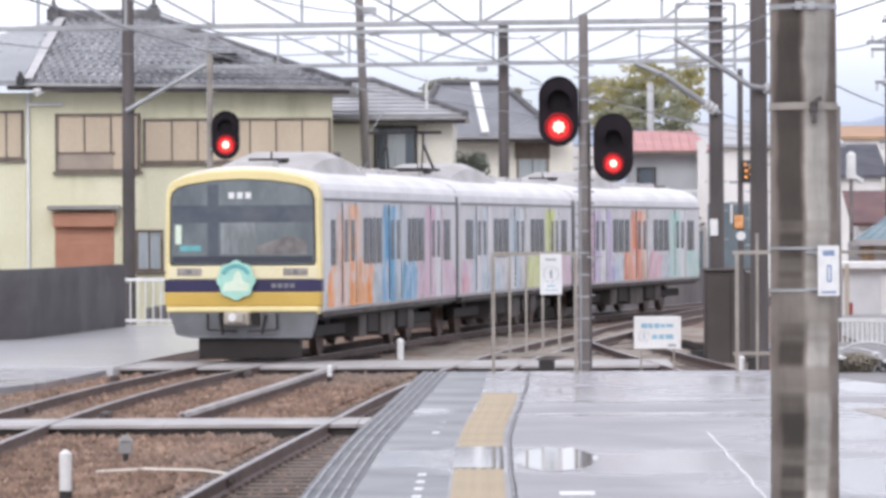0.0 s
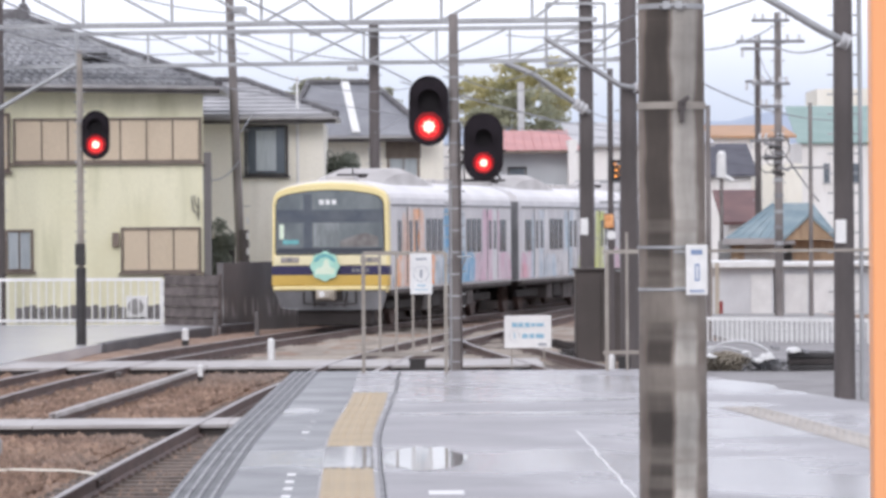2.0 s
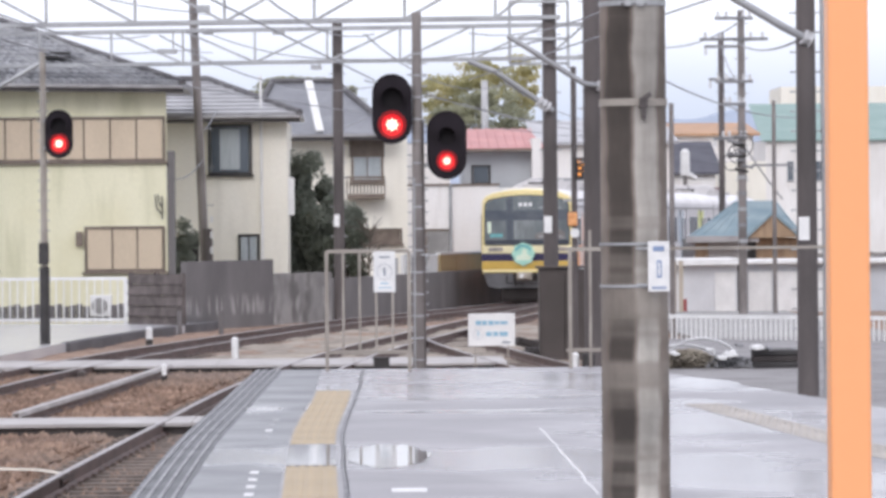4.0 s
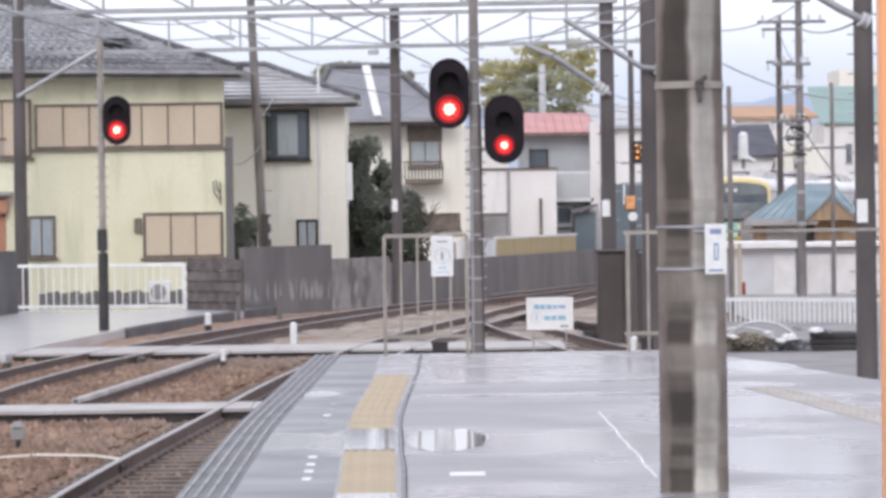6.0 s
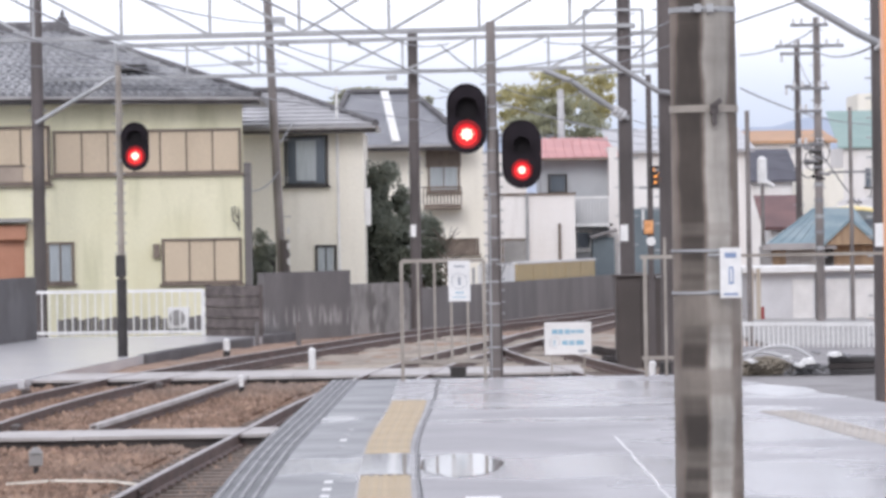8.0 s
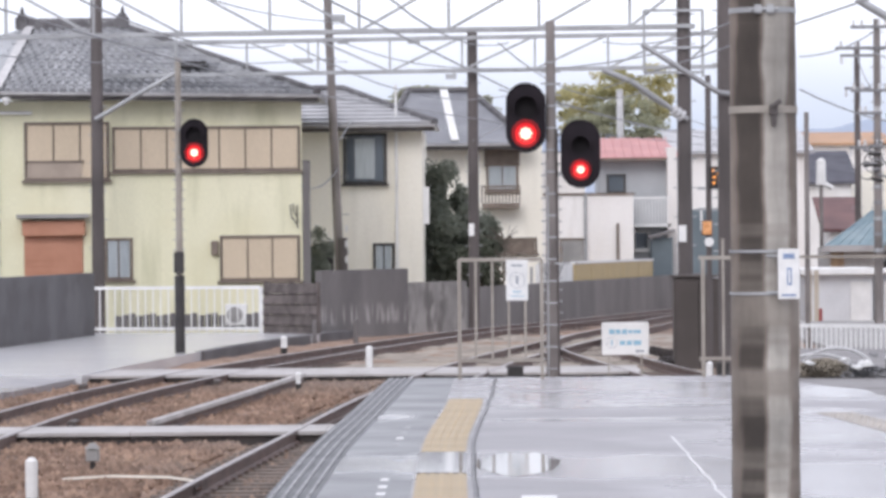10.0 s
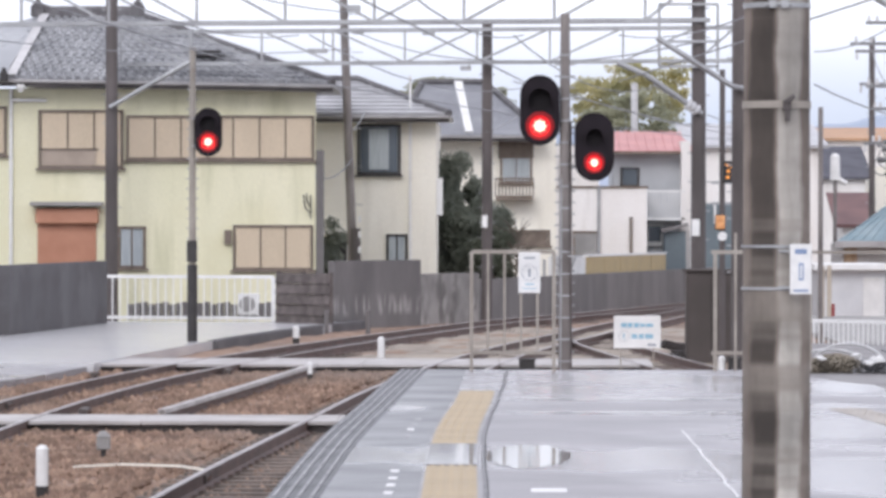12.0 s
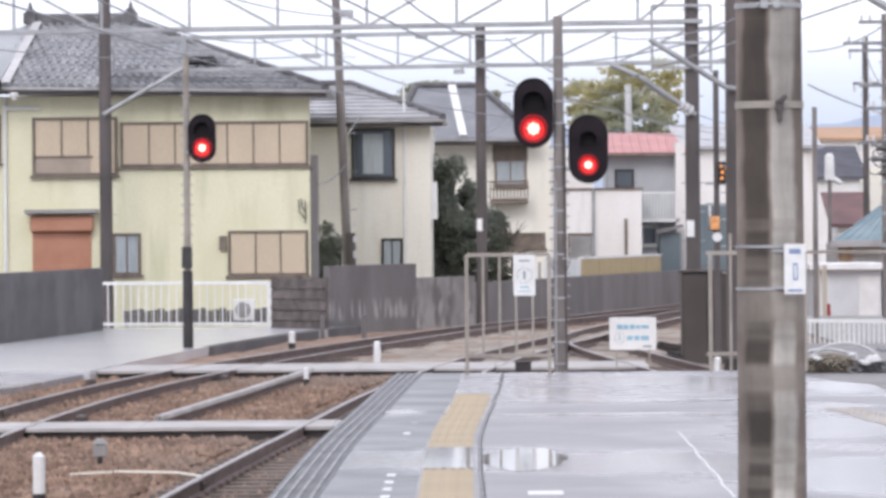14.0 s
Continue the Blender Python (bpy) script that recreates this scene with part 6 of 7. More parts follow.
part("stem", Shape().tube((0.05, 125, -0.4), (0.12, 125, 2.2), 0.05, 0.02, 6), M_BARK, bt)
for k in range(44):
    a = 0.25 + rng.random() * 2.65
    l = 0.35 + 0.5 * rng.random()
    z = 0.9 + 1.3 * rng.random()
    bx = 0.05 + 0.07 * (z + 0.4) / 2.6
    part("twig", Shape().tube((bx, 125, z), (bx + l * math.cos(a), 125 + 0.2 * rng.normal(), z + l * 0.9 * math.sin(a)), 0.020, 0.007, 5), M_BARK, bt)

# ---- sheds and buildings beyond the siding ----
cs = thing("white_store", "white metal storage shed with a bright roof edge", "shed")
part("wall", Shape().box(8.469, 10.352, 118, 121, -0.6, 1.148), material("white_sheet_metal", (0.66, 0.67, 0.69), (0.58, 0.59, 0.61), 1, 20, 0.5), cs)
part("roof", Shape().box(8.322, 10.418, 117.6, 121.3, 1.148, 1.336), M_WHITE, cs, bevel=0.03)
part("door", Shape().box(9.725, 10.290, 117.95, 118, -0.4, 0.959), M_WHITE, cs)
cs2 = thing("grey_store", "pale grey metal storage shed with doors", "shed")
part("wall", Shape().box(10.535, 15.025, 119, 122, -0.6, 1.158), material("pale_sheet_metal", (0.55, 0.57, 0.60), (0.48, 0.50, 0.53), 1, 20, 0.5), cs2)
part("roof", Shape().box(10.412, 15.076, 118.6, 122.3, 1.158, 1.285), M_WHITE, cs2, bevel=0.03)
for px in (11.073, 11.864, 12.654, 13.603):
    part("door", Shape().box(px - 0.33, px + 0.33, 118.95, 119, -0.4, 0.952), M_WHITE, cs2)
solid("red_box", Shape().box(8.599, 8.784, 116, 116.3, -0.5, 0.246), material("red_paint", (0.35, 0.05, 0.05)), "small dark red box by the white shed", "box", bevel=0.01)


M_SHED_PALE = material("pale_shed_boards", (0.46, 0.45, 0.44), (0.36, 0.35, 0.34), 2, 30, 0.7, stretch=(2, 2, 0.4))


def blue_shed():
    y = 141.0
    h = thing("blue_roofed_shed", "old timber shed with a faded blue metal roof", "shed")
    wood = material("weathered_shed_wood", (0.40, 0.29, 0.19), (0.30, 0.21, 0.14), 2, 30, 0.8, stretch=(3, 3, 0.5))
    blue = material("faded_blue_metal_roof", (0.16, 0.24, 0.275), (0.25, 0.32, 0.35), 1.2, 20, 0.5)
    part("wall", Shape().box(10.920, 14.407, y, y + 5, -0.6, 1.806), M_SHED_PALE, h, "pale grey boarded wall")
    part("timber_panel", Shape().box(10.98, 11.42, y - 0.04, y, 0.6, 1.66), wood, h)
    part("timber_panel", Shape().box(13.02, 14.40, y - 0.05, y, 0.6, 1.80), wood, h)
    # flat dark panel on the wall, left of the timber
    part("opening", Shape().box(12.72, 13.0, y - 0.045, y, 0.6, 1.70), M_DARK, h, "flat dark panel left of the timber")
    A, B = (10.644, 140.3, 1.863), (13.111, 140.3, 1.805)
    z = 1.846
    r0, r1, zr = 12.614, 13.911, 3.055
    part("roof", Shape().poly([(10.644, 140.3, z), (14.598, 140.3, z), (15.295, 147, z), (11.152, 147, z), (r0, 143.6, zr), (r1, 143.6, zr)],
                              [(0, 1, 5, 4), (1, 2, 5), (2, 3, 4, 5), (3, 0, 4), (3, 2, 1, 0)]), blue, h)
    gx = 13.510
    part("gable", Shape().poly([(gx - 0.85, 140.15, z - 0.02), (gx + 0.85, 140.15, z - 0.02), (gx, 140.15, z + 0.75), (gx - 0.85, 141.5, z - 0.02), (gx + 0.85, 141.5, z - 0.02), (gx, 141.5, z + 0.75)], [(0, 1, 2), (5, 4, 3), (0, 2, 5, 3), (2, 1, 4, 5), (1, 0, 3, 4)]), wood, h, "timber gable")
    part("gable_verge", Shape().bar((gx - 0.95, 140.1, z - 0.05), (gx, 140.1, z + 0.82), 0.10, 0.08).bar((gx + 0.95, 140.1, z - 0.05), (gx, 140.1, z + 0.82), 0.10, 0.08), blue, h)
    part("eave", Shape().box(10.621, 13.041, 140.2, 140.35, z - 0.16, z + 0.05), M_GUTTER, h)
    for k in range(12):
        u = k / 11
        a, b = 10.75 + (14.5 - 10.75) * u, r0 + (r1 - r0) * u
        part("roof_seam", Shape().bar((a, 140.32, z + 0.02), (b, 143.6, zr + 0.02), 0.05, 0.03), blue, h)


blue_shed()


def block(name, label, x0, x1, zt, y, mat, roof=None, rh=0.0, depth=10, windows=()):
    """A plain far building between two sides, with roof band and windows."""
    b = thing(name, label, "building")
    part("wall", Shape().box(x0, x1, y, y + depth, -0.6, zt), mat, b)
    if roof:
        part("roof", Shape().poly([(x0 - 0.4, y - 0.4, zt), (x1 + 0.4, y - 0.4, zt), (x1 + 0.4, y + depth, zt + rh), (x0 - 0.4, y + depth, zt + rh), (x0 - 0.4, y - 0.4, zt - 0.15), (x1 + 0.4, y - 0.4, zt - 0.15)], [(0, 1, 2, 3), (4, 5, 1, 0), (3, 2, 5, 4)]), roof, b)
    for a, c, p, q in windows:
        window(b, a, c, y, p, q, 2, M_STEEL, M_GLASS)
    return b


M_SLATE_DARK = material("dark_slate_roof", (0.13, 0.13, 0.15), (0.10, 0.10, 0.118), 1, 20, 0.9, spec=0.1)
M_ORANGE_ROOF = material("orange_brown_roof", (0.48, 0.28, 0.16), (0.40, 0.24, 0.14), 0.5, 10, 0.6)
M_GREEN_ROOF = material("pale_green_cladding", (0.27, 0.37, 0.345), (0.23, 0.33, 0.305), 0.5, 10, 0.6)
M_MAROON = material("maroon_roof", (0.17, 0.085, 0.08), (0.12, 0.06, 0.06), 0.6, 10, 0.6)
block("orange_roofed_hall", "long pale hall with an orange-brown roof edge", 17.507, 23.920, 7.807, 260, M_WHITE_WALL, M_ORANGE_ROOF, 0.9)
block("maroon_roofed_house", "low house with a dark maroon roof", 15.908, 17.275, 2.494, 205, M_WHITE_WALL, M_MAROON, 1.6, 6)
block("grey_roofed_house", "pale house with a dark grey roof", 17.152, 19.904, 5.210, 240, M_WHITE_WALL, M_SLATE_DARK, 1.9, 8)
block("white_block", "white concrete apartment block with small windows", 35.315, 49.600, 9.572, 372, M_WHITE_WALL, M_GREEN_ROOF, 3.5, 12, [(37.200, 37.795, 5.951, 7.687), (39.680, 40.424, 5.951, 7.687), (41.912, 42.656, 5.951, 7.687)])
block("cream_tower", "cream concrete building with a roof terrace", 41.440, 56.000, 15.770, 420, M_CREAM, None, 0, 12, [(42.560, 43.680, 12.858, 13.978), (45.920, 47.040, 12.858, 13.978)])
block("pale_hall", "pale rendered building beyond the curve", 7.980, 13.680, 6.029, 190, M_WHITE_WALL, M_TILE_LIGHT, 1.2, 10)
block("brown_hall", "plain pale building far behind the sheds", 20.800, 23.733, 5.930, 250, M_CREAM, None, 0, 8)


fl = thing("boiler_flue", "white boiler flue on a grey mast beside the maroon roof", "flue", (15.42, 203.5, -0.6))
part("mast", Shape().tube((0, 0, 0), (0, 0, 5.2), 0.10, 0.09, 10), M_POLE_GREY, fl)
part("flue", Shape().tube((0, 0, 5.2), (0, 0, 6.35), 0.24, 0.22, 16).tube((0, 0, 6.35), (0, 0, 6.5), 0.22, 0.10, 16), M_WHITE, fl, "white cylinder with rounded top")
part("elbow", Shape().tube((0.05, 0, 5.35), (0.55, 0, 5.05), 0.13, 0.12, 12), M_WHITE, fl)


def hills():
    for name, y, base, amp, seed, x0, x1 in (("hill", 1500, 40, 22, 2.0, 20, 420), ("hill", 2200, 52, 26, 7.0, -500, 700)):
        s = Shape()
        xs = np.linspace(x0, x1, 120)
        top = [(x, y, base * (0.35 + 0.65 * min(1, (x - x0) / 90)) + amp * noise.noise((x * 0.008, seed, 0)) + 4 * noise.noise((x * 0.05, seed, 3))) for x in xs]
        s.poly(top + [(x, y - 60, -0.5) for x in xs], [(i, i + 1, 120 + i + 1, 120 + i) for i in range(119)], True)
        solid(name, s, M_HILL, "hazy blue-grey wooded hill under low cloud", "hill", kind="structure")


hills()

# ---- heap of scrap beyond the platform ----
rb = np.random.default_rng(5)
M_RUBBLE = material("earthy_rubble", (0.30, 0.265, 0.21), (0.19, 0.165, 0.13), 1.5, 20, 0.9, per_piece=0.22)
M_RUBBLE_GREY = material("grey_rubble", (0.36, 0.36, 0.37), (0.20, 0.20, 0.21), 2, 20, 0.8, per_piece=0.5)
OCTA = ((1, 0, 0), (-1, 0, 0), (0, 1, 0), (0, -1, 0), (0, 0, 1), (0, 0, -1))
OCTA_FACES = [(0, 2, 4), (2, 1, 4), (1, 3, 4), (3, 0, 4), (2, 0, 5), (1, 2, 5), (3, 1, 5), (0, 3, 5)]


def heap(name, x0, x1, y0, y1, high, count, size, mat, label):
    """A mound of many angular lumps, highest in its middle."""
    s = Shape()
    for k in range(count):
        u, w = rb.random(), rb.random()
        r = size * (0.5 + rb.random())
        lift = high * rb.random() * (math.sin(math.pi * (0.12 + 0.76 * u)) * math.sin(math.pi * (0.1 + 0.8 * w))) ** 0.6
        x, y = x0 + (x1 - x0) * u, y0 + (y1 - y0) * w
        s.poly([(x + r * q[0] * (0.7 + 0.6 * rb.random()), y + r * q[1], -0.06 + lift + r * q[2] * (0.4 + 0.4 * rb.random())) for q in OCTA], OCTA_FACES)
    tagged(solid(name, s, mat, label, "rubble"), kind="stuff")


heap("rubble", 4.875, 5.760, 69.7, 71.0, 0.30, 2000, 0.034, M_RUBBLE, "olive-brown heap of soil and weeds beyond the platform")
heap("rubble", 5.527, 6.411, 69.6, 70.8, 0.20, 500, 0.04, M_RUBBLE_GREY, "grey heap of broken slabs beyond the platform")
st = thing("timber_stack", "stack of dark old sleepers beside the siding", "timber stack")
for k in range(9):
    part("timber", Shape().box(6.318 + 0.06 * (k % 3), 7.137 + 0.08 * (k % 2), 69.6 + 0.3 * (k % 3), 69.86 + 0.3 * (k % 3), -0.06 + 0.10 * (k // 3), 0.037 + 0.10 * (k // 3)), M_TIMBER if k % 2 else M_DARK, st, bevel=0.02)
for cx, cz, w, h in ((5.986, 0.171, 0.13, 0.09), (6.116, 0.319, 0.08, 0.05), (5.838, 0.115, 0.1, 0.05), (6.413, 0.282, 0.13, 0.06), (6.598, 0.264, 0.07, 0.04), (5.050, 0.189, 0.1, 0.04), (5.634, 0.245, 0.09, 0.03)):
    s = Shape()
    ring = [(cx + w * math.cos(a) * (0.45 + 0.6 * rb.random()), cz + h * math.sin(a) * (0.4 + 0.6 * rb.random())) for a in np.linspace(0, 2 * math.pi, 13)[:-1]]
    solid("plastic_scrap", s.prism(ring, 69.4, 70.0), M_WHITE if w > 0.085 else M_RUBBLE_GREY, "crumpled scrap of white plastic lying on the rubble", "scrap", group="scraps on the rubble", bevel=0.015)
for x0, a, b in ((5.620, 0.64, 0.47), (5.297, 0.64, 0.37)):
    hp = Shape()
    for k in range(18):
        u, w = math.pi * k / 18, math.pi * (k + 1) / 18
        hp.tube((x0 + a * math.cos(u), 71.2, -0.08 + b * math.sin(u)), (x0 + a * math.cos(w), 71.2, -0.08 + b * math.sin(w)), 0.026, 0.026, 8)
    solid("bent_pipe", hp, M_WHITE_GREY, "pale bent pipe arching out of the rubble", "pipe", group="bent pipes in the rubble")
# boards leaning on the white shed
for px in (8.372, 8.556):
    solid("leaning_board", Shape().box(px - 0.06, px + 0.06, 115.0, 115.05, -0.45, 1.307), M_PALE_WOOD, "pale wooden board leaning on the white shed", "board", group="boards by the shed")
# sandy ground and scrap round the siding
sand = Shape()
gx, gy = np.linspace(-2.6, 4.6, 80), np.linspace(76, 104, 60)
sand.poly([(x + 0.05 * (y - 80) - 0.4, y, -0.150 + 0.05 * noise.noise((1.1 * x, 0.6 * y, 1)) + 0.03 * noise.noise((4 * x, 2 * y, 2))) for y in gy for x in gx], [(j * 80 + i, j * 80 + i + 1, (j + 1) * 80 + i + 1, (j + 1) * 80 + i) for j in range(59) for i in range(79)], True)
solid("sandy_ground", sand, material("sandy_weedy_soil", (0.38, 0.33, 0.275), (0.23, 0.195, 0.165), 0.9, 6, 0.9, bump=0.6, grain=0.3), "sandy soil with weeds round the siding", "ground", kind="structure")
for px, d, w, tilt in ((3.080, 84, 0.35, 14), (3.377, 85, 0.3, -6), (3.187, 83, 0.26, 20), (3.360, 80, 0.42, 4), (3.629, 81, 0.25, -10), (3.172, 78, 0.3, 2), (3.536, 78, 0.2, 12)):
    b = thing("scrap_plank", "dark broken plank lying on the soil by the siding", "plank", (px, d, -0.13), 10 * tilt, group="scrap by the siding")
    part("plank", Shape().poly([(-w, -0.12, 0), (w, -0.12, 0.008 * tilt), (w, 0.12, 0.008 * tilt), (-w, 0.12, 0), (-w, -0.12, 0.14), (w, -0.12, 0.10 + 0.008 * abs(tilt)), (w, 0.12, 0.11 + 0.008 * abs(tilt)), (-w, 0.12, 0.15)], [(3, 2, 1, 0), (4, 5, 6, 7), (0, 1, 5, 4), (1, 2, 6, 5), (2, 3, 7, 6), (3, 0, 4, 7)]), M_TIMBER, b, bevel=0.01)
solid("shed_forecourt", Shape().box(6.903, 11.422, 89, 115.6, -0.42, -0.08), M_CONCRETE, "pale wet concrete in front of the white shed", "paving", kind="structure")


# ---- the train ----
M_SILVER = material("brushed_silver_body", (0.52, 0.52, 0.55), (0.44, 0.44, 0.47), 1.0, 30, 0.4, metal=0.25)
M_TRAIN_YELLOW = material("cream_yellow_train_paint", (0.86, 0.74, 0.38), (0.80, 0.68, 0.34), 1.0, 30, 0.4)
M_TRAIN_CREAM = material("pale_cream_train_paint", (0.82, 0.75, 0.50), (0.76, 0.69, 0.45), 1.0, 30, 0.4)
M_TRAIN_GOLD = material("ochre_train_paint", (0.62, 0.42, 0.10), (0.54, 0.36, 0.08), 1.0, 30, 0.4)
M_NAVY = material("navy_stripe", (0.035, 0.03, 0.09), (0.028, 0.024, 0.07), 1, 30, 0.4)
M_SKIRT = material("grey_skirt", (0.22, 0.225, 0.24), (0.16, 0.165, 0.175), 1.5, 30, 0.6)
M_UNDER = material("grimy_underframe", (0.036, 0.030, 0.029), (0.022, 0.019, 0.018), 2, 30, 0.8)
M_GEAR = material("dusty_underfloor_box", (0.12, 0.105, 0.10), (0.06, 0.052, 0.05), 2, 30, 0.8)
M_ROOF = material("pale_train_roof", (0.82, 0.81, 0.82), (0.72, 0.71, 0.72), 0.8, 25, 0.5)
M_ROOF_UNIT = material("grey_roof_unit", (0.52, 0.50, 0.49), (0.42, 0.40, 0.39), 1.2, 25, 0.6)
M_SCREEN = material("windscreen_glass", (0.13, 0.15, 0.16), (0.20, 0.225, 0.23), 1.3, 9, 0.08, bump=0, spec=0.6, stretch=(1.6, 1, 0.7))
M_SCREEN_DARK = glass("dark_screen_band", (0.05, 0.055, 0.07), 0.12)
M_SCREEN_BAND = material("blue_grey_blind", (0.085, 0.10, 0.125), (0.12, 0.135, 0.155), 2.0, 9, 0.15, bump=0)
M_DESK = material("brownish_desk", (0.27, 0.26, 0.25), (0.16, 0.145, 0.14), 3.5, 12, 0.2, bump=0)
M_LAMP_BOX = material("dusty_lamp_housing", (0.42, 0.38, 0.32), (0.30, 0.27, 0.24), 4, 30, 0.5)
M_SIDE_GLASS = glass("side_window_glass", (0.06, 0.06, 0.062), 0.2, 0.45)
M_PANE = material("pale_cab_interior", (0.30, 0.33, 0.335), (0.19, 0.21, 0.215), 2.5, 10, 0.12, bump=0, stretch=(2, 1, 0.6))
M_MINT = material("mint_head_sign", (0.42, 0.72, 0.60), (0.36, 0.64, 0.54), 6, 40, 0.5)
M_MINT_PALE = material("pale_sign_shape", (0.72, 0.82, 0.68), (0.64, 0.76, 0.60), 8, 40, 0.5)
M_TEAL = material("teal_sign_shape", (0.16, 0.46, 0.48), None, 8, 40, 0.5)
M_DISPLAY = material("lit_display", (0.6, 0.6, 0.6), None, 3, 30, 0.3, bump=0, emit=((0.95, 0.97, 1.0), 0.25))


SILVER_FILM = material("silver_film_over_body", (0.66, 0.655, 0.67), (0.56, 0.555, 0.575), 0.9, 20, 0.42, metal=0.0, stretch=(1, 1.6, 0.3))


def film(name, a, b):
    """Printed film: brush strokes of a colour, its paler tone and white, longer up and down than along the car."""
    m = material(name, a, b, 1.3, 9, 0.4, bump=0.03, stretch=(1, 1.5, 0.7), grain=0.22)
    nt = m.node_tree
    p = nt.nodes["Principled BSDF"]
    hsv = p.inputs["Base Color"].links[0].from_node
    co = nt.nodes.new("ShaderNodeTexCoord")
    mp = nt.nodes.new("ShaderNodeMapping")
    mp.inputs["Scale"].default_value = (1, 1.7, 1.1)
    nt.links.new(co.outputs["Object"], mp.inputs["Vector"])
    n = nt.nodes.new("ShaderNodeTexNoise")
    n.inputs["Scale"].default_value, n.inputs["Detail"].default_value, n.inputs["Distortion"].default_value = 1.0, 4, 1.2
    nt.links.new(mp.outputs["Vector"], n.inputs["Vector"])
    k = nt.nodes.new("ShaderNodeMapRange")
    k.inputs["From Min"].default_value, k.inputs["From Max"].default_value, k.inputs["To Max"].default_value = 0.54, 0.66, 0.65
    nt.links.new(n.outputs["Fac"], k.inputs["Value"])
    mix = nt.nodes.new("ShaderNodeMix")
    mix.data_type = "RGBA"
    mix.inputs[7].default_value = (0.76, 0.75, 0.77, 1)
    nt.links.new(k.outputs["Result"], mix.inputs[0])
    nt.links.new(hsv.outputs["Color"], mix.inputs[6])
    k2 = nt.nodes.new("ShaderNodeMapRange")
    k2.inputs["From Min"].default_value, k2.inputs["From Max"].default_value, k2.inputs["To Min"].default_value, k2.inputs["To Max"].default_value = 0.34, 0.46, 0.68, 1.0
    nt.links.new(n.outputs["Fac"], k2.inputs["Value"])
    deep = nt.nodes.new("ShaderNodeHueSaturation")
    deep.inputs["Saturation"].default_value = 1.15
    nt.links.new(mix.outputs[2], deep.inputs["Color"])
    nt.links.new(k2.outputs["Result"], deep.inputs["Value"])
    nt.links.new(deep.outputs["Color"], p.inputs["Base Color"])
    return m


F_ORANGE = film("orange_film", (0.86, 0.34, 0.10), (0.80, 0.52, 0.36))
F_PEACH = film("peach_film", (0.78, 0.52, 0.40), (0.70, 0.64, 0.62))
F_BLUE = film("blue_film", (0.11, 0.33, 0.56), (0.34, 0.53, 0.68))
F_SKY = film("pale_blue_film", (0.50, 0.60, 0.68), (0.62, 0.64, 0.67))
F_PINK = film("pink_film", (0.66, 0.44, 0.54), (0.66, 0.56, 0.62))
F_ROSE = film("rose_film", (0.72, 0.40, 0.48), (0.68, 0.54, 0.58))
F_WHITE = film("white_film", (0.76, 0.76, 0.77), (0.62, 0.62, 0.64))
F_LIME = film("lime_film", (0.60, 0.66, 0.18), (0.66, 0.68, 0.46))
F_LAV = film("lavender_film", (0.46, 0.40, 0.60), (0.60, 0.54, 0.65))
F_INDIGO = film("indigo_film", (0.26, 0.28, 0.50), (0.42, 0.43, 0.60))
F_RED = film("red_orange_film", (0.74, 0.28, 0.18), (0.76, 0.48, 0.38))
F_MINT = film("mint_film", (0.42, 0.64, 0.59), (0.57, 0.68, 0.66))
# films of the two leaves of the three doors of each car, then swathes: start, end, height, film
DOOR_FILMS = [((F_PEACH, F_ORANGE), (F_BLUE, F_SKY), (F_PINK, F_WHITE)), ((F_WHITE, F_SKY), (F_SKY, F_WHITE), (F_LIME, F_WHITE)), ((F_LAV, F_WHITE), (F_RED, F_PEACH), (F_MINT, F_WHITE))]
SWATHES = [
    [(-7.3, 7.6, 1.40, F_SKY), (-7.1, -5.5, 1.74, F_ORANGE), (-6.3, -5.6, 2.72, F_PEACH), (-4.45, -3.65, 2.76, F_PEACH), (-4.6, -2.3, 1.76, F_ORANGE), (-2.5, -1.2, 1.62, F_SKY), (-1.45, -0.6, 2.80, F_BLUE), (0.6, 1.4, 2.76, F_SKY), (0.5, 2.9, 1.72, F_BLUE), (2.6, 3.9, 1.66, F_PINK), (3.6, 4.4, 2.80, F_PINK), (5.6, 6.05, 2.76, F_PINK), (5.5, 7.65, 1.68, F_PINK)],
    [(-7.6, 7.6, 1.42, F_WHITE), (-7.6, -5.5, 1.66, F_PINK), (-7.6, -6.5, 1.34, F_ROSE), (-6.05, -5.6, 2.76, F_SKY), (-4.4, -3.6, 2.78, F_WHITE), (-4.4, -2.4, 1.58, F_SKY), (-1.4, -0.6, 2.80, F_SKY), (-2.4, -0.6, 1.62, F_WHITE), (0.6, 1.4, 2.78, F_WHITE), (0.9, 4.6, 1.76, F_LIME), (3.6, 4.4, 2.80, F_LIME), (5.6, 6.05, 2.78, F_WHITE), (5.4, 7.65, 1.72, F_PINK)],
    [(-7.6, 7.6, 1.42, F_LAV), (-7.6, -5.5, 1.72, F_PINK), (-6.1, -5.6, 2.78, F_PINK), (-4.6, -3.2, 1.74, F_INDIGO), (-4.4, -3.6, 2.80, F_LAV), (-3.2, -1.9, 1.58, F_SKY), (-2.2, -0.6, 1.72, F_RED), (-1.4, -0.6, 2.80, F_RED), (0.6, 1.4, 2.8, F_WHITE), (0.8, 2.8, 1.68, F_ROSE), (2.5, 4.4, 1.58, F_SKY), (3.6, 4.4, 2.8, F_MINT), (5.5, 7.65, 1.72, F_MINT)],
]


